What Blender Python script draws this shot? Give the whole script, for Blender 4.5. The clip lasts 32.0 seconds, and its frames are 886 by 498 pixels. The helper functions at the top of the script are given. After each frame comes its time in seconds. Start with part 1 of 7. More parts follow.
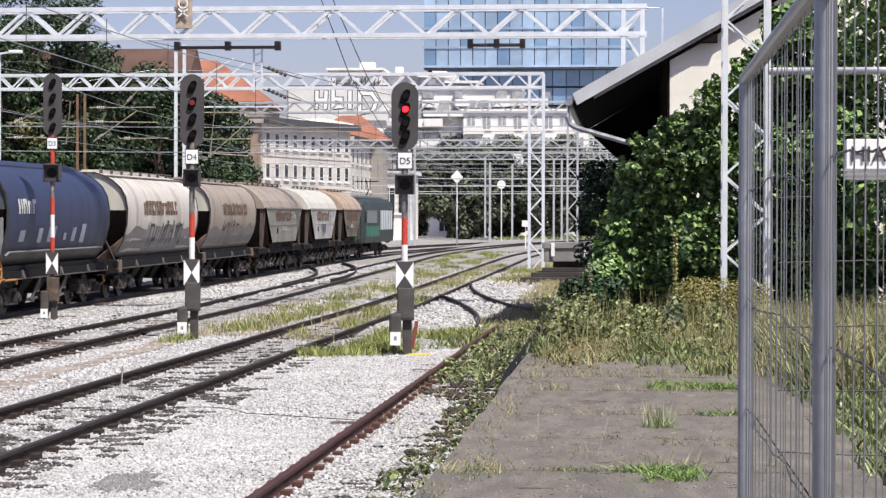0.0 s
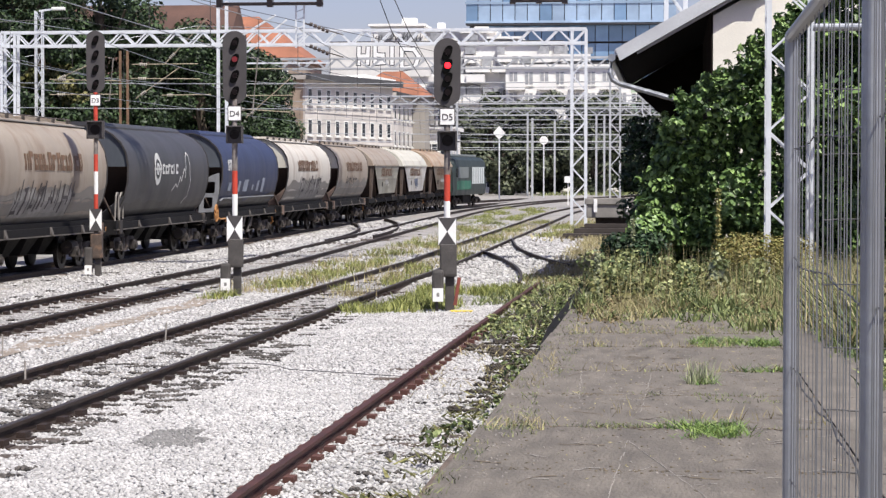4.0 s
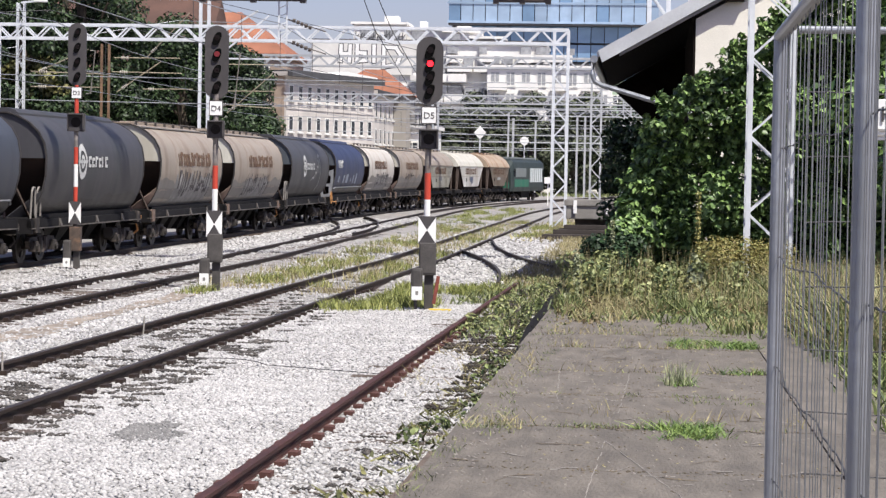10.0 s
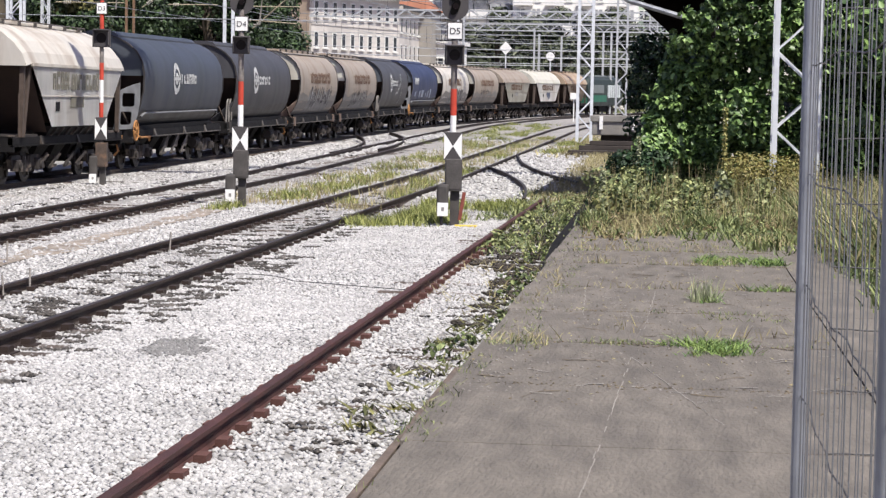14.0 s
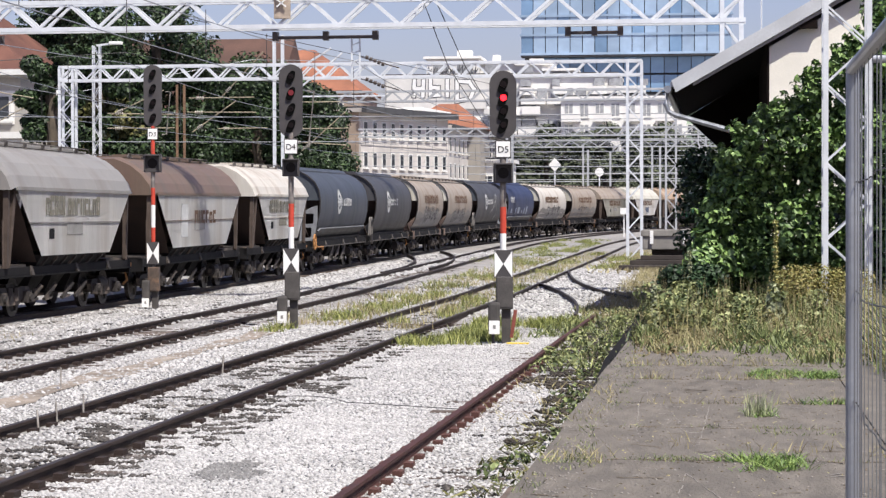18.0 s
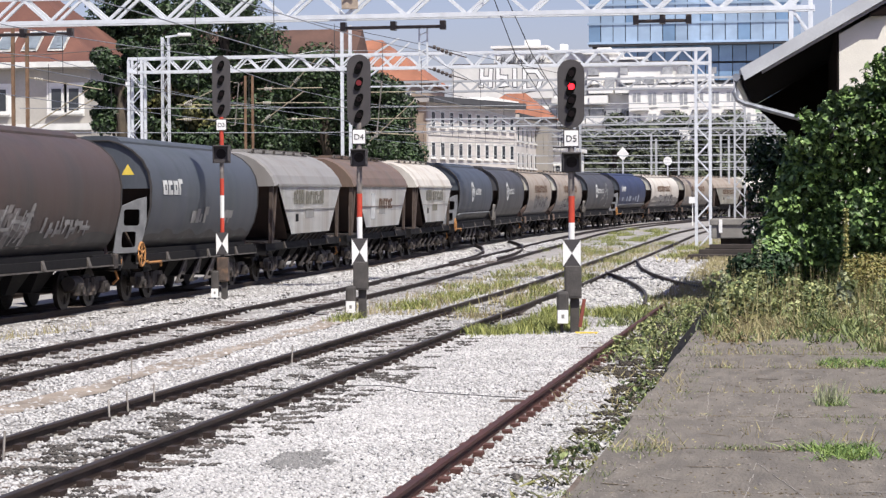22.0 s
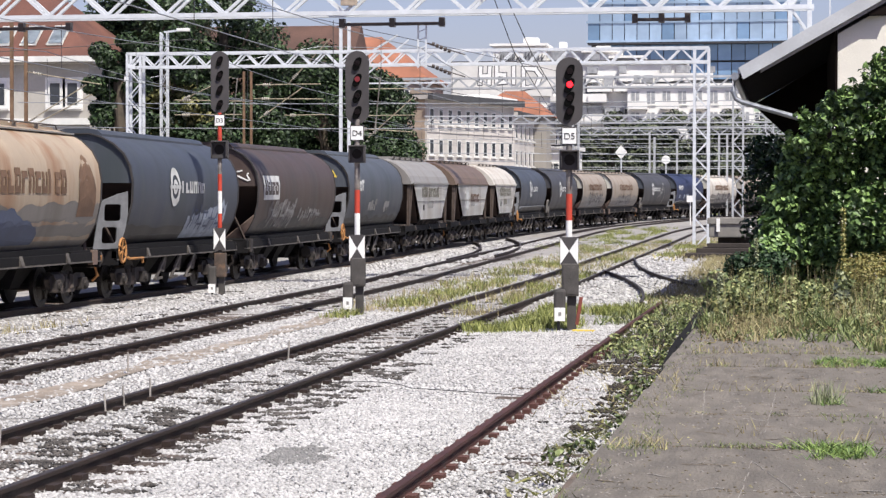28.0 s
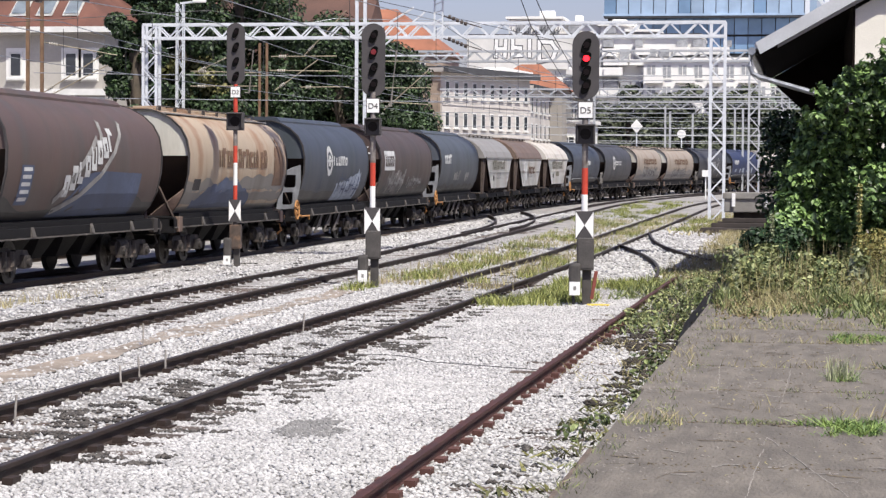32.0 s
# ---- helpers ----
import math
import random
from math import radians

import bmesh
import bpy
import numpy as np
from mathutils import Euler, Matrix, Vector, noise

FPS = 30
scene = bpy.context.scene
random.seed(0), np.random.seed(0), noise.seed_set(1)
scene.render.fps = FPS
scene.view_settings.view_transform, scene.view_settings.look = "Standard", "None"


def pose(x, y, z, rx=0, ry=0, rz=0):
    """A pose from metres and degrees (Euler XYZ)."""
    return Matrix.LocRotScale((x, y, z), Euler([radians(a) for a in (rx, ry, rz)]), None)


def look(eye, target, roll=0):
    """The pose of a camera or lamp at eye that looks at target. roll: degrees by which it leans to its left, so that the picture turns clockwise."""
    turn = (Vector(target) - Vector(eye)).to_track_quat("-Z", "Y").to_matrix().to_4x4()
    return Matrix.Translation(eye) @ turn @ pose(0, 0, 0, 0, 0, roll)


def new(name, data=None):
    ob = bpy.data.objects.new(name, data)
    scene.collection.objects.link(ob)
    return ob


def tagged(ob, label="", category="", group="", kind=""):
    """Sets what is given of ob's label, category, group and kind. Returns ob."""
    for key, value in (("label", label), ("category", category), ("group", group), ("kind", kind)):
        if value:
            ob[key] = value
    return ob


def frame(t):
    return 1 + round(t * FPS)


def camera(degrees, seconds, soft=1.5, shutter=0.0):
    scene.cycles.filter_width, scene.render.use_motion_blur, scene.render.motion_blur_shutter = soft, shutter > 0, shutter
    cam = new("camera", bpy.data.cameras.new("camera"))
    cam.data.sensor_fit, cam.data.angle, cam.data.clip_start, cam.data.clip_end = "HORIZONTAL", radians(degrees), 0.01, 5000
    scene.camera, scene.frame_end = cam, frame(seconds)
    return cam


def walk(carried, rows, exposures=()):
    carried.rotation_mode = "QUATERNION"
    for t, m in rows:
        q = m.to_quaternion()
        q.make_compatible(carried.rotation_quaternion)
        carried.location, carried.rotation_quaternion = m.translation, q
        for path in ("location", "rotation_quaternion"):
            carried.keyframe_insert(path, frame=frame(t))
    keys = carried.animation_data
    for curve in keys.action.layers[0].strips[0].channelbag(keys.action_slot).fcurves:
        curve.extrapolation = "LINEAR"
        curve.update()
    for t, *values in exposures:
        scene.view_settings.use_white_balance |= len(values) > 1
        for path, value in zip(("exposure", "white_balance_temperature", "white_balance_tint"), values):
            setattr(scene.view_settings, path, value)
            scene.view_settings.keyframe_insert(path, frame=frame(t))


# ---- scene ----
# metres; +y runs along the straight tracks, x to the right of them, z = 0 at rail top near the platform
cam = camera(23.5, 32.0, soft=1.35)


def eye(yaw, pitch, roll, dx, dz):
    return pose(dx, 0, dz, 90 + pitch, 0, yaw) @ pose(0, 0, 0, 0, 0, roll)


PATH = [
    (0.0, 4.950, -0.555, 0.139, 0.0143, 2.1589),
    (0.5, 4.836, -0.813, 0.071, 0.0133, 2.1603),
    (1.0, 5.027, -0.814, -0.045, 0.0163, 2.1576),
    (1.5, 4.874, -0.539, 0.072, 0.0166, 2.1565),
    (2.0, 5.262, -0.761, 0.568, 0.0081, 2.1611),
    (2.5, 6.004, -0.604, 0.628, 0.0052, 2.1629),
    (3.0, 5.973, -0.821, 0.509, 0.0073, 2.1568),
    (3.5, 5.961, -1.590, 0.327, 0.0075, 2.1575),
    (4.0, 6.086, -1.740, 0.051, 0.0099, 2.1645),
    (4.5, 6.065, -1.852, 0.032, 0.0121, 2.1595),
    (6.5, 5.928, -1.564, 0.635, 0.0001, 2.1564),
    (7.0, 5.599, -2.074, 0.762, -0.0020, 2.1603),
    (7.5, 5.542, -2.238, 0.739, -0.0027, 2.1614),
    (8.0, 4.974, -2.063, 0.869, -0.0032, 2.1593),
    (8.5, 5.167, -2.019, 0.813, -0.0019, 2.1599),
    (9.0, 5.392, -1.839, 0.660, -0.0011, 2.1622),
    (9.5, 5.717, -1.593, 0.752, -0.0035, 2.1606),
    (10.0, 5.513, -1.758, 1.021, -0.0047, 2.1535),
    (10.5, 5.235, -2.131, 0.851, -0.0040, 2.1579),
    (11.0, 5.399, -2.272, 0.948, -0.0044, 2.1564),
    (11.5, 5.762, -2.504, 0.908, -0.0044, 2.1556),
    (12.0, 5.932, -2.331, 1.249, -0.0092, 2.1561),
    (12.5, 6.459, -2.315, 0.882, -0.0050, 2.1558),
    (13.0, 6.680, -2.566, 0.943, -0.0055, 2.1522),
    (13.5, 6.056, -3.571, 0.943, -0.0097, 2.1602),
    (14.0, 6.157, -4.030, 1.028, -0.0124, 2.1563),
    (14.5, 6.168, -3.646, 1.077, -0.0124, 2.1575),
    (15.0, 5.830, -2.313, 0.286, 0.0034, 2.1614),
    (15.5, 6.121, -0.407, 0.039, 0.0173, 2.1620),
    (17.5, 6.966, -1.561, -0.375, 0.0041, 2.1695),
    (18.0, 7.583, -0.875, -0.130, 0.0009, 2.1691),
    (18.5, 8.021, -0.790, -0.087, 0.0055, 2.1640),
    (19.0, 7.790, -0.651, -0.186, 0.0082, 2.1661),
    (19.5, 7.796, -0.906, -0.137, 0.0066, 2.1647),
    (20.0, 7.816, -0.760, -0.239, -0.0004, 2.1610),
    (20.5, 8.702, -1.380, -0.191, -0.0005, 2.1630),
    (21.0, 8.483, -1.850, 0.015, 0.0006, 2.1595),
    (21.5, 9.145, -1.374, -0.409, 0.0052, 2.1670),
    (22.0, 9.411, -1.142, -0.339, -0.0061, 2.1647),
    (22.5, 9.802, -1.044, -0.235, -0.0029, 2.1634),
    (23.0, 9.873, -0.958, -0.000, -0.0067, 2.1565),
    (23.5, 9.479, -1.290, -0.099, -0.0020, 2.1630),
    (24.0, 9.329, -1.480, -0.435, -0.0030, 2.1617),
    (24.5, 9.370, -1.329, -0.367, -0.0003, 2.1548),
    (25.0, 9.516, -1.353, -0.145, 0.0013, 2.1632),
    (25.5, 9.366, -1.293, 0.109, -0.0014, 2.1568),
    (27.5, 9.238, -1.387, -0.047, -0.0017, 2.1583),
    (28.0, 9.349, -1.215, 0.047, 0.0003, 2.1571),
    (28.5, 9.327, -1.094, -0.045, -0.0018, 2.1587),
    (29.0, 9.793, -1.398, -0.100, -0.0035, 2.1601),
    (29.5, 10.109, -1.555, -0.068, -0.0032, 2.1565),
    (30.0, 9.748, -1.476, 0.004, -0.0067, 2.1584),
    (30.5, 9.339, -1.700, 0.198, -0.0069, 2.1580),
    (31.0, 9.742, -1.580, 0.277, -0.0091, 2.1561),
    (31.5, 9.625, -1.708, 0.431, -0.0086, 2.1605),
    (32.0, 9.736, -1.950, 0.412, -0.0132, 2.1682),
]
walk(cam, [(t, eye(*r)) for t, *r in PATH], exposures=((0.0, 0.19, 6500, 7), (32.0, 0.19, 6500, 7)))

# ---- light: high summer sun from behind and right ----
TO_SUN = Vector((1.05, -1.25, 2.6)).normalized()
world = bpy.data.worlds.new("sky")
scene.world = world
world.use_nodes = True
wn = world.node_tree
sky = wn.nodes.new("ShaderNodeTexSky")
sky.sky_type = "NISHITA"
sky.sun_disc = False
sky.sun_elevation = math.asin(TO_SUN.z)
sky.sun_rotation = math.atan2(TO_SUN.x, TO_SUN.y)
sky.dust_density = 1.5
sky.ozone_density = 4.0
tint = wn.nodes.new("ShaderNodeMix")
tint.data_type, tint.blend_type = "RGBA", "MULTIPLY"
tint.inputs[0].default_value = 1.0
tint.inputs[7].default_value = (1.24, 1.0, 1.12, 1)
wn.links.new(sky.outputs[0], tint.inputs[6])
wn.links.new(tint.outputs[2], wn.nodes["Background"].inputs[0])
wn.nodes["Background"].inputs[1].default_value = 0.104
sun = bpy.data.lights.new("sun", "SUN")
sun.energy, sun.angle, sun.color = 5.75, radians(0.53), (1.0, 0.955, 0.885)
new("sun", sun).matrix_world = look(TO_SUN * 50, (0, 0, 0))


# ---- materials ----
def mat(name, base, rough=0.75, metal=0.0, var=0.25, scale=2.0, fine=30.0, bump=0.25, stain=None, amount=0.5,
        sscale=1.2, stretch=(1, 1, 1), vary=0.0, hue=None, spec=0.4, island=False):
    m = bpy.data.materials.new(name)
    m.use_nodes = True
    nt = m.node_tree
    N, L = nt.nodes, nt.links
    b = N["Principled BSDF"]
    b.inputs["Roughness"].default_value, b.inputs["Metallic"].default_value = rough, metal
    b.inputs["Specular IOR Level"].default_value = spec
    co = N.new("ShaderNodeTexCoord")
    mp = N.new("ShaderNodeMapping")
    mp.inputs["Scale"].default_value = stretch
    L.new(co.outputs["Object"], mp.inputs[0])

    def tex(s, detail=4.0):
        n = N.new("ShaderNodeTexNoise")
        n.inputs["Scale"].default_value, n.inputs["Detail"].default_value = s, detail
        L.new(mp.outputs[0], n.inputs["Vector"])
        return n

    def mix(kind, fac, a, c):
        x = N.new("ShaderNodeMix")
        x.data_type, x.blend_type = "RGBA", kind
        for sock, v in ((x.inputs[0], fac), (x.inputs[6], a), (x.inputs[7], c)):
            if isinstance(v, (int, float)):
                sock.default_value = v
            elif isinstance(v, tuple):
                sock.default_value = (*v, 1)
            else:
                L.new(v, sock)
        return x.outputs[2]

    def ramp(src, lo, hi, a=0.0, c=1.0):
        r = N.new("ShaderNodeMapRange")
        r.inputs[1].default_value, r.inputs[2].default_value, r.inputs[3].default_value, r.inputs[4].default_value = lo, hi, a, c
        L.new(src, r.inputs[0])
        return r.outputs[0]

    n1, n2 = tex(scale), tex(fine, 6.0)
    dark = tuple(max(0, c * (1 - 1.3 * var)) for c in base)
    lite = tuple(min(1, c * (1 + var)) for c in base)
    col = mix("MIX", ramp(n1.outputs[0], 0.3, 0.7), dark, lite)
    col = mix("MIX", ramp(n2.outputs[0], 0.35, 0.65, 0.0, 0.5), col, tuple(c * (1 - var) for c in base))
    if stain:
        n3 = tex(sscale, 7.0)
        col = mix("MIX", ramp(n3.outputs[0], 0.5, 0.68, 0.0, amount), col, stain)
    if vary or hue:
        if island:
            rnd = N.new("ShaderNodeNewGeometry").outputs["Random Per Island"]
        else:
            rnd = N.new("ShaderNodeObjectInfo").outputs["Random"]
        if hue:
            col = mix("MIX", ramp(rnd, 0.0, 1.0, 0.0, 1.0), col, hue)
        if vary:
            h = N.new("ShaderNodeHueSaturation")
            L.new(ramp(rnd, 0, 1, 1 - vary, 1 + vary), h.inputs["Value"])
            L.new(col, h.inputs["Color"])
            col = h.outputs[0]
    L.new(col, b.inputs["Base Color"])
    L.new(ramp(n1.outputs[0], 0.2, 0.8, max(0.02, rough - 0.12), min(1, rough + 0.1)), b.inputs["Roughness"])
    if bump:
        bp = N.new("ShaderNodeBump")
        bp.inputs["Strength"].default_value, bp.inputs["Distance"].default_value = bump, 0.02
        L.new(n2.outputs[0], bp.inputs["Height"])
        L.new(bp.outputs[0], b.inputs["Normal"])
    return m


def leaf_mat(name, a, c, vary=0.45, gloss=0.55):
    m = mat(name, a, gloss, var=0.3, scale=0.6, fine=8, bump=0, hue=c, vary=vary, island=True, spec=0.4)
    return m


def glow(name, color, power):
    m = bpy.data.materials.new(name)
    m.use_nodes = True
    b = m.node_tree.nodes["Principled BSDF"]
    b.inputs["Base Color"].default_value = (*color, 1)
    b.inputs["Emission Color"].default_value = (*color, 1)
    b.inputs["Emission Strength"].default_value = power
    return m


GRAVEL = mat("white_gravel", (0.30, 0.285, 0.272), 0.9, var=0.32, scale=1.3, fine=26, bump=0.9, stain=(0.29, 0.25, 0.215), amount=0.5, sscale=0.35)
STONES = mat("ballast_stones", (0.405, 0.393, 0.386), 0.9, var=0.14, scale=1.1, fine=60, bump=0.2, vary=0.30, island=True)
GREYST = mat("dust_grey_ballast", (0.19, 0.184, 0.18), 0.9, var=0.15, scale=4, fine=40, bump=0.3, vary=0.25, island=True)
OILED = mat("oil_darkened_ballast", (0.085, 0.075, 0.068), 0.8, var=0.4, scale=4, fine=40, bump=0.8, vary=0.5, island=True)
DIRT = mat("dry_dirt", (0.26, 0.215, 0.175), 0.95, var=0.3, scale=1.5, fine=30, bump=0.6, stain=(0.36, 0.32, 0.28), amount=0.6, sscale=2.5)
SOIL = mat("dark_siding_soil", (0.055, 0.045, 0.036), 0.95, var=0.4, scale=4, fine=40, bump=0.6, vary=0.5, island=True)
RAIL_RED = mat("rust_red_rail", (0.080, 0.034, 0.031), 0.75, 0.2, var=0.35, scale=3, fine=60, bump=0.3, stain=(0.05, 0.028, 0.026), amount=0.5)
RAIL_DARK = mat("dark_rail_steel", (0.040, 0.026, 0.021), 0.7, 0.2, var=0.35, scale=3, fine=60, bump=0.25)
RAIL_TOP = mat("worn_rail_head", (0.055, 0.043, 0.037), 0.55, 0.4, var=0.3, scale=4, fine=80, bump=0.1)
SLEEPER = mat("weathered_sleeper", (0.105, 0.080, 0.066), 0.9, var=0.35, scale=3, fine=40, bump=0.5, vary=0.3)
PLATE = mat("rusty_fastening", (0.12, 0.055, 0.045), 0.85, 0.2, var=0.4, scale=6, fine=50)
SLAB = mat("grey_platform_concrete", (0.162, 0.142, 0.120), 0.92, var=0.24, scale=5.5, fine=40, bump=0.9, stain=(0.095, 0.084, 0.074), amount=0.5, sscale=4.5, stretch=(1.0, 0.3, 1.0), vary=0.06)
KERB = mat("platform_edge_stone", (0.165, 0.147, 0.130), 0.92, var=0.32, scale=1.1, fine=34, bump=0.7, stain=(0.115, 0.10, 0.088), amount=0.8, sscale=0.8, vary=0.06)
DARKWALL = mat("dark_face_concrete", (0.11, 0.105, 0.10), 0.9, var=0.3, scale=1.5, fine=20)
JOINT = mat("joint_dirt", (0.15, 0.12, 0.085), 0.95, var=0.3, scale=3, fine=30)
SCRATCH = mat("pale_scratch", (0.27, 0.245, 0.22), 0.9, var=0.2, scale=5, fine=40)
BLACK = mat("signal_black", (0.060, 0.054, 0.055), 0.6, var=0.15, scale=3, fine=30, bump=0.1)
BOXGREY = mat("dark_grey_box", (0.075, 0.068, 0.064), 0.7, var=0.3, scale=4, fine=30, stain=(0.16, 0.12, 0.09), amount=0.4)
WHITE = mat("white_paint", (0.80, 0.79, 0.77), 0.55, var=0.07, scale=4, fine=30, bump=0.05)
REDP = mat("red_paint", (0.50, 0.06, 0.035), 0.55, var=0.15, scale=4, fine=30, bump=0.05)
YELLOW = mat("yellow_paint", (0.70, 0.52, 0.08), 0.6, var=0.15, scale=4, fine=30)
GALV = mat("silver_painted_steel", (0.66, 0.68, 0.71), 0.5, 0.15, var=0.10, scale=3, fine=40, bump=0.08)
ZINC = mat("galvanised_tube", (0.33, 0.345, 0.375), 0.40, 0.55, var=0.2, scale=6, fine=60, bump=0.06)
WIREZ = mat("dull_mesh_wire", (0.20, 0.205, 0.215), 0.5, 0.4, var=0.15, bump=0)
MEADOWG = leaf_mat("meadow_green", (0.085, 0.13, 0.04), (0.20, 0.225, 0.085))
WIREM = mat("thin_dark_wire", (0.055, 0.053, 0.055), 0.6, 0.3, var=0.1, bump=0)
COPPER = mat("pale_contact_wire", (0.30, 0.31, 0.33), 0.5, 0.5, var=0.1, bump=0)
INSUL = mat("dark_insulator", (0.06, 0.045, 0.04), 0.4, var=0.2)
RUSTPOST = mat("rusty_pole", (0.21, 0.13, 0.08), 0.8, 0.2, var=0.3, scale=2, fine=30)
ROOFM = mat("grey_metal_roof", (0.52, 0.53, 0.55), 0.6, 0.2, var=0.12, scale=1.2, fine=20, bump=0.15)
# tarred boards, taken down to near black to hold the eave's shade
EAVE = mat("tarred_boards_with_shade", (0.014, 0.010, 0.009), 0.95, var=0.3, scale=2, fine=30, spec=0.05)
CREAM = mat("cream_plaster", (0.80, 0.755, 0.67), 0.9, var=0.10, scale=1.0, fine=25, bump=0.2)
FASCIA = mat("grey_fascia", (0.30, 0.28, 0.26), 0.7, var=0.2, scale=3, fine=30)
LEAF = leaf_mat("bush_leaf", (0.038, 0.090, 0.030), (0.185, 0.275, 0.085), vary=0.4, gloss=0.48)
# leaf green darkened to near black: the shrubs' shade is in the colour
SHADELEAF = leaf_mat("leaf_with_shade_colour", (0.010, 0.028, 0.010), (0.030, 0.060, 0.022))
BRAMBLE = leaf_mat("bramble_leaf", (0.045, 0.075, 0.022), (0.17, 0.20, 0.075))
LEAFDARK = leaf_mat("tree_leaf", (0.010, 0.024, 0.009), (0.041, 0.070, 0.024))
LEAFOLIVE = leaf_mat("olive_leaf", (0.085, 0.095, 0.03), (0.16, 0.15, 0.055))
# distance haze is mixed into this paler, duller leaf colour
LEAFFAR = leaf_mat("haze_pale_leaf", (0.045, 0.062, 0.035), (0.085, 0.095, 0.055))
GRASS = leaf_mat("green_grass", (0.15, 0.195, 0.042), (0.26, 0.26, 0.085))
DRYGRASS = leaf_mat("dry_grass", (0.44, 0.36, 0.20), (0.25, 0.23, 0.105))
WEED = leaf_mat("broad_weed_leaf", (0.10, 0.145, 0.05), (0.23, 0.24, 0.10))
BROWNWEED = leaf_mat("withered_weed", (0.27, 0.19, 0.10), (0.15, 0.125, 0.055))
YELLOWFL = leaf_mat("yellow_flower", (0.46, 0.38, 0.10), (0.26, 0.27, 0.12))
GOLDEN = leaf_mat("golden_weed", (0.30, 0.235, 0.065), (0.16, 0.165, 0.055))
TUFT = leaf_mat("fresh_green_blade", (0.085, 0.17, 0.035), (0.20, 0.26, 0.075))
SAGE = leaf_mat("grey_green_leaf", (0.20, 0.235, 0.13), (0.29, 0.30, 0.18))
# silver steel for far gantries, greyed in its colour for haze
FARSTEEL = mat("haze_greyed_steel", (0.42, 0.43, 0.45), 0.6, 0.1, var=0.1, bump=0)
BARK = mat("grey_bark", (0.10, 0.08, 0.06), 0.9, var=0.3, scale=3, fine=20)
CONC = mat("old_concrete", (0.24, 0.225, 0.205), 0.9, var=0.25, scale=1.5, fine=15, stain=(0.12, 0.11, 0.10), amount=0.6)
TIMBER = mat("black_timber", (0.055, 0.045, 0.04), 0.9, var=0.3)
BOGIE = mat("grimy_bogie_steel", (0.038, 0.032, 0.030), 0.75, 0.1, var=0.4, scale=3, fine=20, stain=(0.19, 0.15, 0.12), amount=0.75, sscale=2.2)
WHEELM = mat("wheel_steel", (0.045, 0.038, 0.034), 0.55, 0.5, var=0.3, scale=4, fine=20)
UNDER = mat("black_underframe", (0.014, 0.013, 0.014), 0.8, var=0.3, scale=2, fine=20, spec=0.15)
PIPE = mat("pale_grey_fitting", (0.33, 0.30, 0.27), 0.7, var=0.3, scale=5, fine=30)


# ---- small building kit ----
def mesh_of(name, bm):
    me = bpy.data.meshes.new(name)
    bm.to_mesh(me)
    bm.free()
    return me


def fast_mesh(name, verts, faces):
    """A mesh from numpy arrays of corners and of triangles or quads."""
    me = bpy.data.meshes.new(name)
    n, k = faces.shape
    me.vertices.add(len(verts))
    me.vertices.foreach_set("co", np.asarray(verts, dtype=np.float32).ravel())
    me.loops.add(n * k)
    me.loops.foreach_set("vertex_index", faces.astype(np.int32).ravel())
    me.polygons.add(n)
    me.polygons.foreach_set("loop_start", np.arange(0, n * k, k, dtype=np.int32))
    me.update(calc_edges=True)
    return me


def put(name, me, material, parent=None, label="", m=None):
    ob = new(name, me)
    if material and not me.materials:
        me.materials.append(material)
    if parent:
        ob.parent = parent
    if m is not None:
        ob.matrix_basis = m
    if label:
        ob["label"] = label
    return ob


def part(name, bm, material, parent, label="", smooth=False):
    me = mesh_of(name, bm)
    if smooth:
        me.polygons.foreach_set("use_smooth", [True] * len(me.polygons))
    return put(name, me, material, parent, label)


def empty(name, label, category, group="", kind="", m=None):
    ob = tagged(new(name), label, category, group, kind)
    if m is not None:
        ob.matrix_basis = m
    return ob


def box(bm, x0, x1, y0, y1, z0, z1, bevel=0.0):
    v = [bm.verts.new((x, y, z)) for z in (z0, z1) for y in (y0, y1) for x in (x0, x1)]
    fs = [bm.faces.new([v[i] for i in f]) for f in ((0, 2, 3, 1), (4, 5, 7, 6), (0, 1, 5, 4), (2, 6, 7, 3), (0, 4, 6, 2), (1, 3, 7, 5))]
    if bevel:
        bmesh.ops.bevel(bm, geom=list({e for f in fs for e in f.edges}), offset=bevel, segments=2, affect="EDGES", profile=0.6)
    return bm


def beam(bm, a, c, w, h=None, seg=4):
    """A bar from a to c, w wide and h high (seg 4), or round (more)."""
    a, c = Vector(a), Vector(c)
    h = h or w
    d = (c - a).normalized()
    side = d.cross(Vector((0, 0, 1)))
    if side.length < 1e-4:
        side = Vector((1, 0, 0))
    side.normalize()
    up = side.cross(d)
    rings = []
    for p in (a, c):
        ring = []
        for i in range(seg):
            q = 2 * math.pi * (i + 0.5) / seg
            k = math.sqrt(2) if seg == 4 else 1
            ring.append(bm.verts.new(p + side * math.cos(q) * k * w / 2 + up * math.sin(q) * k * h / 2))
        rings.append(ring)
    for i in range(seg):
        bm.faces.new((rings[0][i], rings[0][(i + 1) % seg], rings[1][(i + 1) % seg], rings[1][i]))
    bm.faces.new(list(reversed(rings[0])))
    bm.faces.new(rings[1])
    return bm


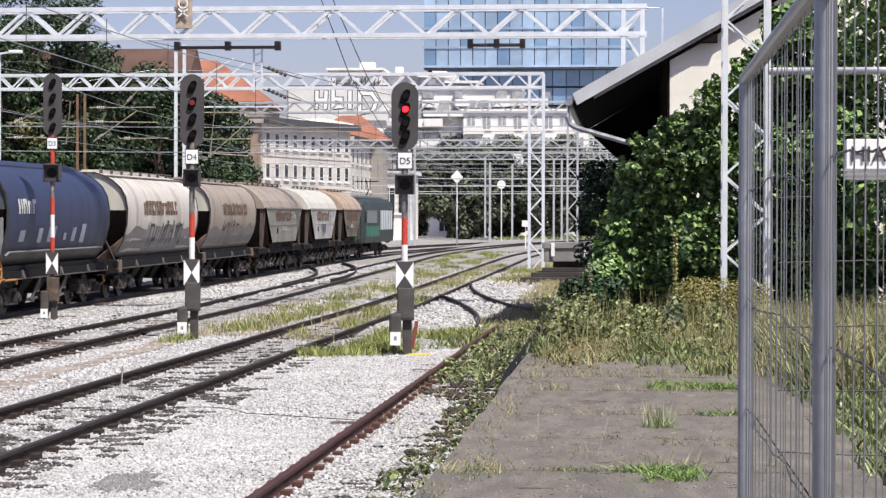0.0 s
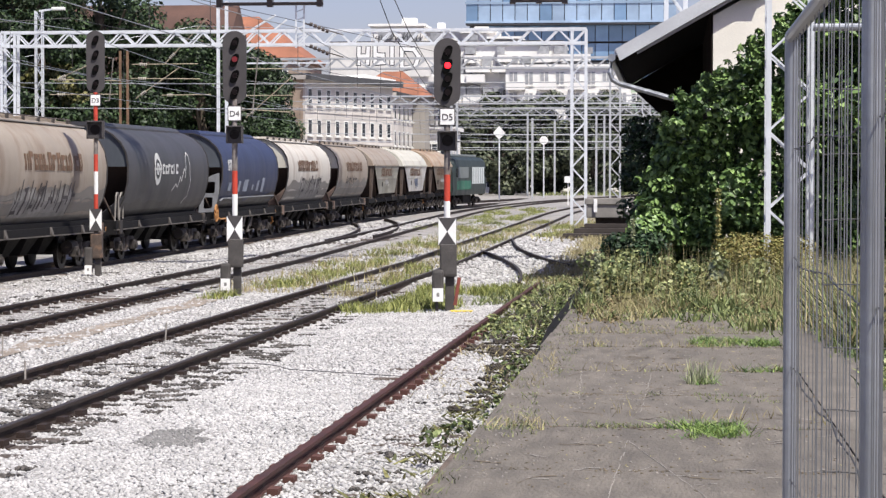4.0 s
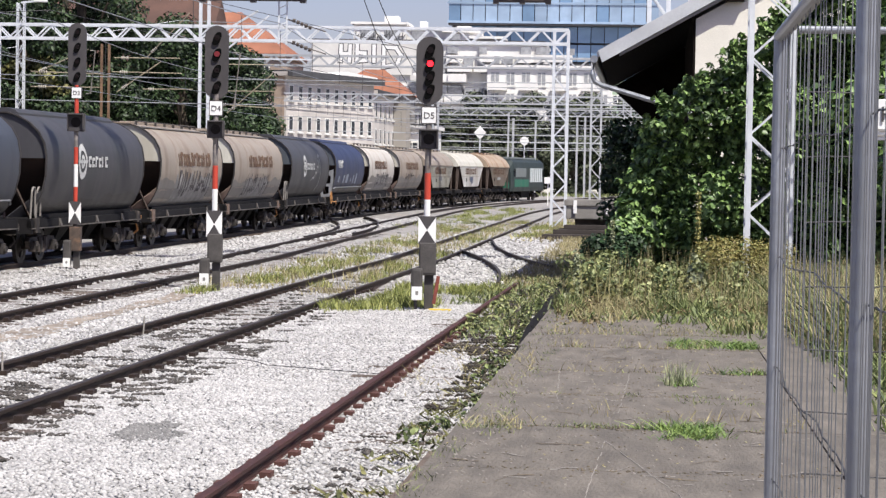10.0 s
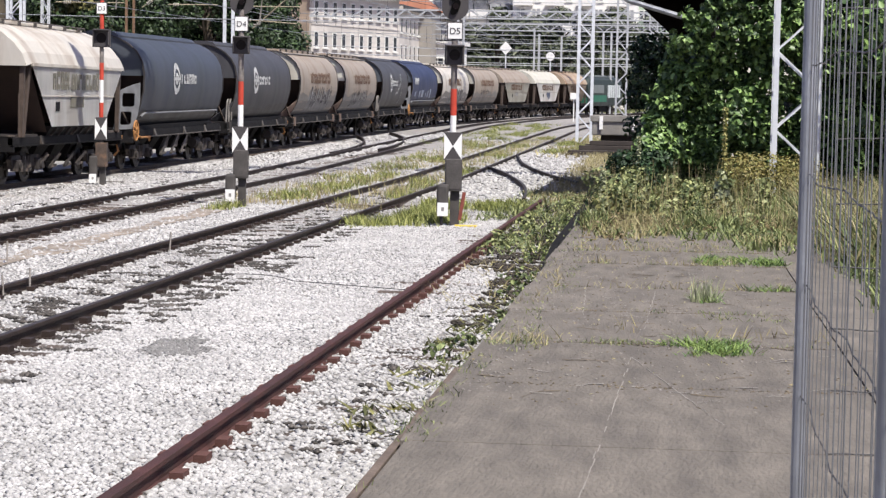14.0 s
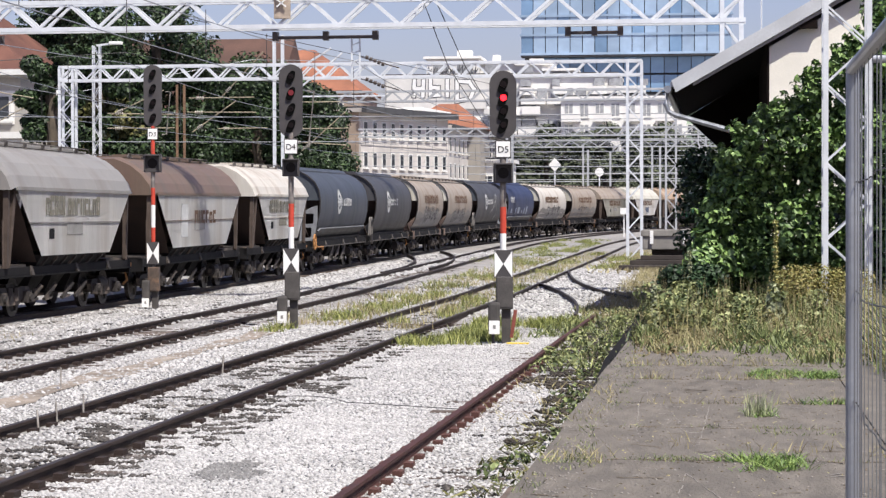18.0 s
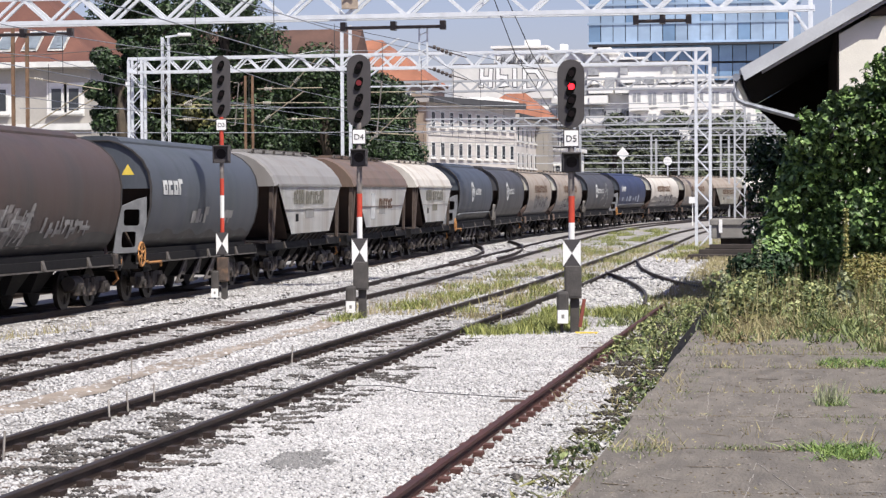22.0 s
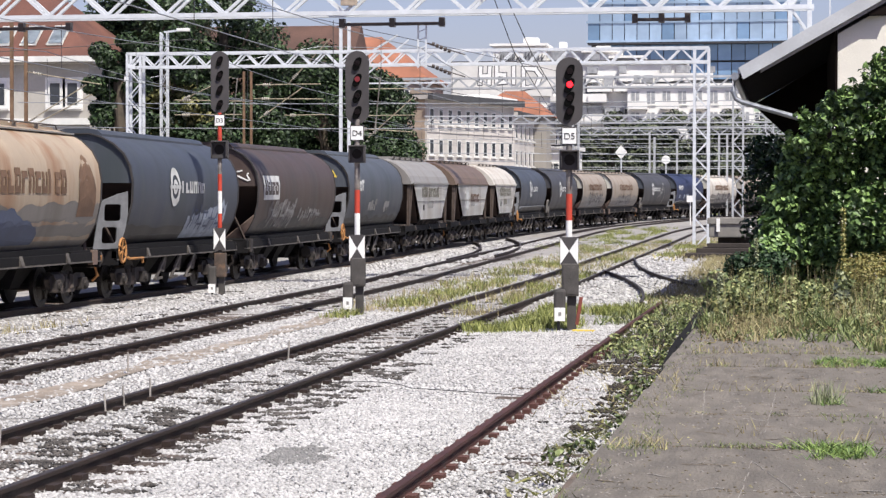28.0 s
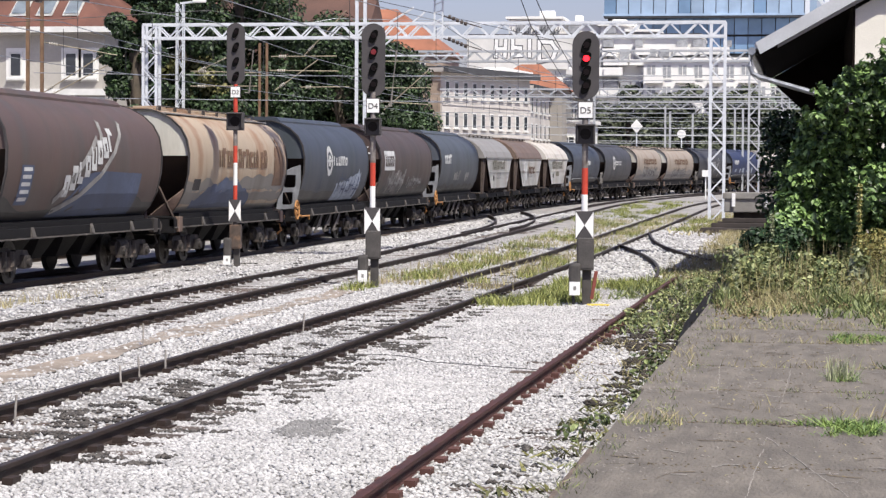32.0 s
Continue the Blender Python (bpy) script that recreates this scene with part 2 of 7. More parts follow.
def tube(bm, pts, r, seg=8):
    """A round tube through points."""
    pts = [Vector(p) for p in pts]
    rings = []
    for i, p in enumerate(pts):
        d = (pts[min(i + 1, len(pts) - 1)] - pts[max(i - 1, 0)]).normalized()
        side = d.cross(Vector((0, 0, 1)))
        side = side.normalized() if side.length > 1e-3 else Vector((1, 0, 0))
        up = side.cross(d)
        rings.append([bm.verts.new(p + (side * math.cos(2 * math.pi * k / seg) + up * math.sin(2 * math.pi * k / seg)) * r) for k in range(seg)])
    for a, c in zip(rings, rings[1:]):
        for k in range(seg):
            bm.faces.new((a[k], a[(k + 1) % seg], c[(k + 1) % seg], c[k]))
    bm.faces.new(list(reversed(rings[0])))
    bm.faces.new(rings[-1])
    return bm


def prism(bm, outline, y0, y1):
    """An outline in (x, z), drawn out from y0 to y1."""
    a = [bm.verts.new((x, y0, z)) for x, z in outline]
    c = [bm.verts.new((x, y1, z)) for x, z in outline]
    n = len(outline)
    for i in range(n):
        bm.faces.new((a[i], a[(i + 1) % n], c[(i + 1) % n], c[i]))
    bm.faces.new(list(reversed(a)))
    bm.faces.new(c)
    bmesh.ops.recalc_face_normals(bm, faces=bm.faces[:])
    return bm


def letters(name, text, size, material, parent, m, label=""):
    cu = bpy.data.curves.new(name, "FONT")
    cu.body, cu.size, cu.align_x, cu.align_y, cu.extrude = text, size, "CENTER", "CENTER", 0.002
    tmp = bpy.data.objects.new(name, cu)
    me = bpy.data.meshes.new_from_object(tmp)
    bpy.data.objects.remove(tmp)
    me.materials.clear()
    return put(name, me, material, parent, label, m)


def B():
    return bmesh.new()


# ---- lie of the land ----
def rise(y):
    return 0.0066 * max(0.0, min(y, 260) - 60)


def bend(y):
    """How far the tracks swing to the right beyond the station throat."""
    return 0.00121 * max(0.0, y - 125) ** 2


def ground_z(x, y):
    low = -0.2 * min(1, max(0, (-13.2 - x) / 1.6))
    return rise(y) - 0.125 + low


# ---- ground ----
def make_ground():
    xs = [-900, -400, -200, -120, -80, -60, -45] + [-40 + i for i in range(0, 46)] + [8, 14, 25, 60, 150, 400, 900]
    ys = [-300, -120, -60, -30, -10, 0, 5] + [8 + i * 1.0 for i in range(0, 60)] + [70 + 6 * i for i in range(40)] + [330, 400, 550, 800, 1300, 2500]
    v = []
    for y in ys:
        for x in xs:
            z = ground_z(x, y)
            if 8 <= y < 120 and -30 < x < 4:
                z += 0.035 * noise.noise((x * 0.45, y * 0.3, 0)) - 0.01
            v.append((x, y, z))
    nx = len(xs)
    f = np.array([(j * nx + i, j * nx + i + 1, (j + 1) * nx + i + 1, (j + 1) * nx + i) for j in range(len(ys) - 1) for i in range(nx - 1)])
    me = fast_mesh("ground", np.array(v), f)
    tagged(put("ground", me, GRAVEL), "pale crushed-stone ballast ground of the rail yard", "ground", kind="structure")


make_ground()


def scatter_stones(name, rects, seed, material, label, size=(0.017, 0.040), lift=0.0, gz=None):
    """Loose angular stones, strewn over rectangles (x0, x1, y0, y1, count)."""
    rng = np.random.default_rng(seed)
    base = np.array([(1, 0, 0), (0, 1, 0), (-1, 0, 0), (0, -1, 0), (0, 0, 1), (0, 0, -1)], float)
    tri = np.array([(0, 1, 4), (1, 2, 4), (2, 3, 4), (3, 0, 4), (1, 0, 5), (2, 1, 5), (3, 2, 5), (0, 3, 5)])
    V, n0 = [], 0
    for x0, x1, y0, y1, n in rects:
        c = np.stack([rng.uniform(x0, x1, n), rng.uniform(y0, y1, n), np.zeros(n)], 1)
        c[:, 2] = [gz + lift for x, y in c[:, :2]] if gz is not None else [ground_z(x, y) + 0.035 * noise.noise((x * 0.45, y * 0.3, 0)) - 0.005 + lift for x, y in c[:, :2]]
        r = rng.uniform(*size, (n, 1, 1)) * rng.uniform(0.6, 1.25, (n, 6, 3)) * np.array([1.0, 1.0, 0.55])
        a = rng.uniform(0, 6.28, n)
        p = base[None] * r
        q = p.copy()
        q[:, :, 0] = p[:, :, 0] * np.cos(a)[:, None] - p[:, :, 1] * np.sin(a)[:, None]
        q[:, :, 1] = p[:, :, 0] * np.sin(a)[:, None] + p[:, :, 1] * np.cos(a)[:, None]
        q[:, :, 2] += rng.uniform(-0.3, 0.3, (n, 1)) * q[:, :, 0]
        V.append((q + c[:, None]).reshape(-1, 3))
        n0 += n
    F = (tri[None] + 6 * np.arange(n0)[:, None, None]).reshape(-1, 3)
    return tagged(put(name, fast_mesh(name, np.concatenate(V), F), material), label, "ballast", kind="stuff")


scatter_stones("ballast", [(-5.9, -3.1, 8.5, 13, 11000), (-2.95, -1.5, 8.5, 13, 7500), (-5.9, -3.1, 13, 24, 30000), (-5.9, -3.1, 24, 40, 26000), (-2.95, -1.5, 13, 28, 12000), (-2.95, -1.6, 28, 40, 3500), (-7.3, -6.0, 14, 34, 7000), (-7.3, -6.0, 34, 60, 3500), (-5.8, -3.0, 40, 75, 9000), (-9.9, -7.5, 45, 80, 7000), (-11.6, -10.1, 50, 80, 3000), (-16.3, -12, 60, 100, 8000),
                           (-9.9, -7.5, 17, 45, 19000), (-11.4, -10.1, 24, 50, 5000), (-16, -11.6, 28, 60, 6000)], 1, STONES,
               "white angular crushed-stone ballast between the tracks")
scatter_stones("coarse_ballast", [(-16.6, -11.7, 27, 75, 7000), (-9.9, -7.6, 26, 60, 1500), (-9.3, -8.3, 18, 40, 700)], 8, STONES, "coarse pale ballast beside the train's track", size=(0.035, 0.075))


scatter_stones("far_ballast", [(-6, -1.6, 48, 98, 5200), (-9.9, -7.6, 58, 110, 2600), (-16.4, -11.8, 70, 120, 4200), (-7.2, -6.1, 55, 110, 1500)], 14, STONES, "coarse pale ballast towards the yard's throat", size=(0.05, 0.11))


def streaks(seed, x0, x1, y0, y1, k, n):
    """Short cross-wise patches, as (x0, x1, y0, y1, count)."""
    r = random.Random(seed)
    out = []
    for _ in range(k):
        x, y, w = r.uniform(x0, x1), r.uniform(y0, y1), r.uniform(0.12, 0.4)
        out.append((x, min(x1 + 0.15, x + w), y, y + r.uniform(0.08, 0.2), n))
    return out


scatter_stones("siding_soil", streaks(11, -2.3, -1.6, 21, 30, 60, 18) + streaks(12, -2.9, -1.75, 28, 47, 190, 28), 12, SOIL, "dark soil and rotten leaves in the disused siding", size=(0.02, 0.05), lift=0.02)
scatter_stones("grey_ballast", [(-4.72, -4.28, 18.4, 19.4, 620), (-4.62, -4.1, 18.2, 18.8, 330), (-4.5, -4.35, 18.0, 19.8, 90)], 5, GREYST, "thin dusty grey patch on the white ballast", lift=0.008)
scatter_stones("stained_ballast", streaks(1, -5.85, -5.2, 16, 30, 75, 30) + streaks(2, -5.85, -5.45, 30, 40, 18, 22) + streaks(3, -7.2, -6.0, 14, 34, 130, 28) + streaks(9, -7.2, -6.0, 34, 60, 60, 18) + streaks(10, -2.8, -1.75, 13, 24, 26, 12) + streaks(4, -7.75, -7.45, 16, 40, 34, 24) + streaks(5, -11.4, -10.1, 24, 50, 60, 24) + streaks(6, -16.4, -12.4, 27, 60, 70, 16) + streaks(7, -6, -2, 48, 90, 90, 12) + streaks(8, -16, -8, 60, 110, 120, 12), 2, OILED,
               "oil-blackened ballast patches beside the rails", lift=0.012)


# ---- tracks ----
RAIL = [(-0.07, -0.16), (0.07, -0.16), (0.07, -0.145), (0.012, -0.12), (0.012, -0.045), (0.036, -0.035), (0.036, -0.004), (0.028, 0.0),
        (-0.028, 0.0), (-0.036, -0.004), (-0.036, -0.035), (-0.012, -0.045), (-0.012, -0.12), (-0.07, -0.145)]


def rail_mesh(name, fx, y0, y1, z0=0.0, step=3.0):
    bm = B()
    rows = []
    n = max(2, int((y1 - y0) / step))
    for k in range(n + 1):
        y = y0 + (y1 - y0) * k / n
        rows.append([bm.verts.new((fx(y) + a, y, rise(y) + z0 + c)) for a, c in RAIL])
    m = len(RAIL)
    for a, c in zip(rows, rows[1:]):
        for k in range(m):
            f = bm.faces.new((a[k], c[k], c[(k + 1) % m], a[(k + 1) % m]))
            f.material_index = 1 if k == 7 else 0
    bm.faces.new(rows[0])
    bm.faces.new(list(reversed(rows[-1])))
    bmesh.ops.recalc_face_normals(bm, faces=bm.faces[:])
    return mesh_of(name, bm)


SLEEPER_MESH = mesh_of("sleeper", box(B(), -1.25, 1.25, -0.12, 0.12, -0.26, -0.150, 0.012))
PLATE_MESH = mesh_of("tie_plate", box(box(box(B(), -0.20, 0.20, -0.12, 0.12, -0.152, -0.128), -0.155, -0.07, -0.085, 0.085, -0.14, -0.075), 0.07, 0.155, -0.085, 0.085, -0.14, -0.075))


PLATE_DARK = PLATE_MESH.copy()


def track(label, fx, y0, y1, steel, top, z0=0.0, sleepers=None, plates=None, pitch=0.63, sink=0.0):
    t = empty("railway_track", label, "railway track", "railway tracks", "structure")
    for side in (-0.755, 0.755):
        me = rail_mesh("rail", lambda y: fx(y) + side, y0, y1, z0)
        me.materials.append(steel)
        me.materials.append(top)
        put("rail", me, None, t)
    if sleepers:
        y = sleepers[0]
        rng = random.Random(len(label))
        while y < sleepers[1]:
            put("sleeper", SLEEPER_MESH, SLEEPER, t, m=pose(fx(y) + rng.uniform(-0.05, 0.05), y, rise(y) + z0 + 0.04 - sink * rng.uniform(0.4, 1.0), 0, 0, rng.uniform(-1, 1)))
            if plates and plates[0] < y < plates[1]:
                for side in (-0.755, 0.755):
                    put("tie_plate", PLATE_MESH if steel is RAIL_RED else PLATE_DARK, PLATE if steel is RAIL_RED else RAIL_DARK, t, m=pose(fx(y) + side, y, rise(y) + z0))
            y += pitch
    return t


track("disused rust-red siding rails beside the platform", lambda y: -2.25 + 0.0035 * max(0, y - 14), 6, 47, RAIL_RED, RAIL_RED, 0, (6, 46), (12, 34), sink=0.035)
track("dark steel track on timber sleepers sunk in white ballast", lambda y: -6.67 + bend(y), 6, 250, RAIL_DARK, RAIL_TOP, 0, (8, 75), (12, 45), sink=0.045)
track("dark steel track on sleepers in white ballast", lambda y: -10.75 - 0.018 * max(0, y - 25) + bend(y), 6, 250, RAIL_DARK, RAIL_TOP, 0, (15, 90), (18, 45), sink=0.035)
track("through track that carries the freight train", lambda y: -17.7 + bend(y), -140, 330, RAIL_DARK, RAIL_TOP, -0.2, (20, 110), None, sink=0.03)
track("far through track behind the freight train", lambda y: -22.4 + bend(y), -40, 330, RAIL_DARK, RAIL_TOP, -0.2)


def turnout(label, curves, y0, y1):
    t = empty("turnout", label, "railway switch", "turnouts", "structure")
    for fx, a, c in curves:
        me = rail_mesh("switch_rail", fx, a, c, 0.004, 1.5)
        me.materials.append(RAIL_DARK)
        me.materials.append(RAIL_TOP)
        put("switch_rail", me, None, t)
    return t


turnout("curved dark switch rails leading from the siding to the next track", [(lambda y: -6.0 + 0.216 * (68 - y) - 0.0042 * (68 - y) ** 2, 47, 68), (lambda y: -5.45 + 0.09 * (75 - y) + 0.0042 * (75 - y) ** 2 if y < 75 else -5.45 - 0.09 * (y - 75), 57.5, 80)], 45, 86)
turnout("dark switch rails crossing towards the train's track", [(lambda y: -12.7 - 0.0042 * (y - 78) ** 2, 78, 105), (lambda y: -11.6 - 0.0040 * (y - 83) ** 2, 83, 113)], 70, 116)


# trodden dirt strip and cable between the tracks
def dirt_path():
    bm = B()
    last = None
    for k in range(40):
        y = 18 + k * 0.75
        x, w = -8.75 - 0.01 * k + 0.12 * noise.noise((y * 0.8, 7, 1)), max(0.05, 0.24 + 0.26 * noise.noise((y * 0.35, 3, 1)) + 0.12 * noise.noise((y * 1.7, 3, 1)))
        cur = [bm.verts.new((x - w, y, ground_z(x, y) + 0.012 + 0.03 * noise.noise((x * 0.45, y * 0.3, 0)))), bm.verts.new((x + w, y, ground_z(x, y) + 0.012 + 0.03 * noise.noise((x * 0.45, y * 0.3, 0))))]
        if last:
            bm.faces.new((last[0], last[1], cur[1], cur[0]))
        last = cur
    me = mesh_of("dirt_strip", bm)
    tagged(put("dirt_strip", me, DIRT), "brown trodden dirt strip through the ballast", "dirt", kind="structure")


dirt_path()
bm = tube(B(), [(-5.75 + 0.19 * k, 26.2 - 0.1 * k + 0.5 * math.sin(k * 0.5) * (k < 6), ground_z(-4, 26) + 0.03) for k in range(15)], 0.005, 6)
for k, (x, y, h) in enumerate(((-7.38, 22.9, 0.22), (-7.33, 23.7, 0.24), (-7.16, 18.5, 0.24), (-10.17, 29.3, 0.22), (-8.75, 27.3, 0.28), (-7.33, 30.5, 0.24), (-7.33, 22.1, 0.2))):
    tagged(put("stake", mesh_of("stake", tube(B(), [(x, y, -0.2), (x + 0.02 * (k % 3 - 1), y, -0.1 + h)], 0.012, 6)), PIPE), "thin pale stake in the ballast beside a rail", "stake", "ballast stakes")
tagged(put("ground_cable", mesh_of("ground_cable", bm), WIREM), "dark thin cable lying across the white ballast", "cable")


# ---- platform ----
# near-black colour that paints the shade beside the platform's edge
LEDGESHADE = mat("shade_black_concrete", (0.014, 0.013, 0.013), 0.9, var=0.45, scale=1.5, fine=20, bump=0.4, spec=0.15)
EDGE, PZ = -1.42, 0.35


def make_platform():
    p = empty("platform", "low grey concrete platform, slabs cracked and weedy", "platform", kind="structure")
    part("platform_core", box(B(), EDGE + 0.06, 30, -6, 60, -0.5, PZ - 0.05), JOINT, p)
    rows = [-6, -2.6, 0.8, 4.2, 7.6, 11.1, 13.5, 15.95, 18.4, 20.8, 23.9, 26.1, 28.4, 31]
    for a, c in zip(rows, rows[1:]):
        for x0, x1 in ((EDGE + random.uniform(-0.02, 0.03), 1.25), (1.25, 3.8), (3.8, 6.4)):
            put("slab", mesh_of("slab", box(B(), x0 + (0.001 if x0 < 0 else 0.006), x1 - 0.006, a + 0.012, c - 0.012, PZ - 0.07, PZ + random.uniform(-0.002, 0.001), 0.005)), SLAB, p)
    y = -6.0
    while y < 47:
        w = random.uniform(1.5, 1.9)
        put("edge_stone", mesh_of("edge_stone", box(B(), EDGE + random.uniform(-0.015, 0.015), EDGE + 0.333, y + 0.008, y + w, -0.3, PZ - 0.075, 0.005)), KERB, p)
        y += w
    # added ledge: its black top stands in for the shaded band
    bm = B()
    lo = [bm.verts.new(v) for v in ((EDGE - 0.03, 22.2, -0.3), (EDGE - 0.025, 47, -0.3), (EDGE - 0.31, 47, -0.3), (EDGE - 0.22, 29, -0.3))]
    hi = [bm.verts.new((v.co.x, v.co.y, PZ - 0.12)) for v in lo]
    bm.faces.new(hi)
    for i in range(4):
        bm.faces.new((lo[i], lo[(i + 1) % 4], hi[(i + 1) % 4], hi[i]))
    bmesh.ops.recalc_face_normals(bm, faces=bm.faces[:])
    part("lower_ledge", bm, LEDGESHADE, p, "added black ledge that stands for the shaded band along the edge")
    part("edge_angle", box(B(), EDGE - 0.070, EDGE - 0.022, -2, 14.6, -0.3, PZ - 0.045, 0.006), SLEEPER, p, "rusty steel angle along the edge")
    part("platform_face", box(B(), EDGE + 0.03, EDGE + 0.07, -6, 47, -0.5, PZ - 0.08), DARKWALL, p, "dark platform face")
    return p


make_platform()


scatter_stones("crumbs", [(-1.3, 1.3, 12.5, 28, 900), (-1.38, -1.05, 13, 28, 500)], 9, SCRATCH, "pale crumbs of concrete on the platform", size=(0.005, 0.018), gz=PZ)
scatter_stones("dark_crumbs", [(-1.35, 1.3, 12.5, 28, 700)] + [(-1.1, 1.25, c - 0.07, c + 0.07, 110) for c in (13.5, 15.95, 18.4, 20.8, 23.9, 26.1)], 10, JOINT, "dark dirt crumbs on the platform", size=(0.006, 0.018), gz=PZ)


def ground_lines(name, label, material, seed, n, length, width, wander):
    """Thin wandering lines on the platform: cracks and pale drag marks."""
    r = random.Random(seed)
    bm = B()
    for _ in range(n):
        x, y = r.uniform(-1.3, 1.2), r.uniform(12.6, 27)
        a = r.uniform(-0.3, 0.3) + (math.pi if r.random() < 0.5 else 0)
        last = None
        for k in range(r.randint(4, length)):
            w = r.uniform(*width)
            cur = [bm.verts.new((x, y - w, PZ + 0.0032)), bm.verts.new((x, y + w, PZ + 0.0032))]
            if last:
                bm.faces.new((last[0], last[1], cur[1], cur[0]))
            last = cur
            x, y = x + 0.05 * math.cos(a), y + 0.05 * math.sin(a) * 2
            a += r.uniform(-wander, wander)
            if not -1.38 < x < 1.24:
                break
    bmesh.ops.recalc_face_normals(bm, faces=bm.faces[:])
    tagged(put(name, mesh_of(name, bm), material), label, "concrete wear", kind="stuff")


ground_lines("cracks", "dark cracks in the platform concrete", JOINT, 41, 64, 9, (0.003, 0.026), 0.8)
ground_lines("drag_marks", "pale scuffs on the platform concrete", SCRATCH, 42, 60, 5, (0.004, 0.024), 0.9)


# ---- the freight train ----
def track_x(y):
    return -17.7 + bend(y)


TY = np.linspace(-200, 420, 6201)
TX = np.array([track_x(y) for y in TY])
TS = np.concatenate([[0], np.cumsum(np.hypot(np.diff(TX), np.diff(TY)))])
TS = TS - np.interp(0.0, TY, TS)


def on_track(s):
    y = float(np.interp(s, TS, TY))
    slope = 0.00242 * max(0.0, y - 125)
    z = rise(y) - 0.2
    tilt = math.degrees(0.0066) if 60 < y < 260 else 0
    return pose(track_x(y), y, z, tilt, 0, -math.degrees(math.atan(slope)))


# distance run by the train, by time
RUN_T = np.array([0, 2, 4, 7, 9, 11, 13, 15, 18, 20, 23, 25, 28, 30, 32], float)
RUN_S = np.array([0, 10.3, 21.1, 37.5, 48.4, 59.5, 70.2, 80.8, 96.0, 105.5, 118.8, 126.9, 139.2, 147.35, 155.75])


def gone(t):
    """Smooth run: a polynomial through the times above, a little brisker at the start."""
    return float(np.polyval(RUN_FIT, t)) - float(np.polyval(RUN_FIT, 0.0)) - 0.5 * math.exp(-t / 1.3)


RUN_FIT = np.polyfit(RUN_T, RUN_S, 5)

BUFF = mat("buffer_steel", (0.10, 0.085, 0.075), 0.5, 0.5, var=0.3)
ORANGE = mat("orange_brown_fitting", (0.42, 0.20, 0.07), 0.7, var=0.3)
FRAMEG = mat("pale_grey_end_frame", (0.17, 0.172, 0.18), 0.65, var=0.25, scale=3, fine=20)
ENDSTEEL = mat("rust_brown_end_steel", (0.085, 0.062, 0.05), 0.75, var=0.3, scale=3, fine=20)
# brown slope-sheet steel, darkened in its colour for the recess's shade
CUT = mat("recess_shade_steel", (0.045, 0.028, 0.022), 0.85, var=0.3)
GRIMY = mat("grime_greyed_steel", (0.13, 0.115, 0.105), 0.75, 0.1, var=0.45, scale=3, fine=20, stain=(0.05, 0.042, 0.038), amount=0.7)
CHEEK = mat("rust_stained_end_sheet", (0.17, 0.118, 0.095), 0.8, var=0.3, scale=1.5, fine=18, stain=(0.10, 0.075, 0.06), amount=0.6)
RIM = mat("dark_body_edge", (0.045, 0.04, 0.04), 0.8, var=0.3)
HANDRAIL = mat("pale_handrail", (0.24, 0.22, 0.20), 0.6, var=0.3)


def paint(name, base, stain, amount=0.6):
    return mat(name, base, 0.5, var=0.15, scale=0.7, fine=14, bump=0.06, stain=stain, amount=amount, sscale=0.9, stretch=(1, 1.5, 0.22), spec=0.35)


P_BEIGE = paint("faded_beige_paint", (0.31, 0.262, 0.215), (0.17, 0.115, 0.08))
P_CREAM = paint("rust_streaked_cream_paint", (0.38, 0.30, 0.22), (0.24, 0.125, 0.065), 0.8)
P_WHITE = paint("dirty_white_paint", (0.53, 0.495, 0.445), (0.28, 0.215, 0.165), 0.6)
P_PALE = paint("pale_cream_paint", (0.52, 0.50, 0.44), (0.32, 0.28, 0.22), 0.5)
P_GREY = paint("dark_grey_paint", (0.056, 0.054, 0.060), (0.040, 0.044, 0.045), 0.6)
P_BLUEGREY = paint("blue_grey_paint", (0.054, 0.061, 0.080), (0.042, 0.05, 0.055), 0.6)
P_STEEL = paint("steel_grey_paint", (0.070, 0.077, 0.092), (0.047, 0.057, 0.060), 0.6)
P_BLUE = paint("navy_blue_paint", (0.030, 0.039, 0.088), (0.026, 0.032, 0.055), 0.5)
P_BROWN = paint("dull_brown_paint", (0.072, 0.050, 0.044), (0.046, 0.043, 0.04), 0.6)
P_MAROON = paint("faded_maroon_paint", (0.098, 0.066, 0.058), (0.066, 0.06, 0.055), 0.6)
P_TAN = paint("brown_roof_paint", (0.15, 0.102, 0.078), (0.10, 0.085, 0.065), 0.6)
# greyed, dirty paint, made darker still for the lower side's shading
P_LOWER = paint("greyed_dirty_shaded_flank", (0.205, 0.188, 0.172), (0.12, 0.10, 0.085), 0.6)
P_PANEL = paint("chalky_white_panel", (0.82, 0.80, 0.77), (0.5, 0.44, 0.37), 0.5)
P_ROOFW = paint("pinkish_grey_roof", (0.25, 0.238, 0.228), (0.18, 0.16, 0.145), 0.6)
LOGO_W = mat("white_lettering", (0.54, 0.54, 0.53), 0.7, var=0.2, scale=2, fine=12, bump=0)
LOGO_B = mat("brown_lettering", (0.16, 0.095, 0.06), 0.75, var=0.25, scale=2, fine=12, bump=0)
LOGO_G = mat("faint_grey_paint_marks", (0.30, 0.29, 0.275), 0.75, var=0.3, scale=2, fine=12, bump=0)
GRAF_D = mat("dark_spray_paint", (0.085, 0.074, 0.076), 0.75, var=0.3, scale=2, fine=10, bump=0)
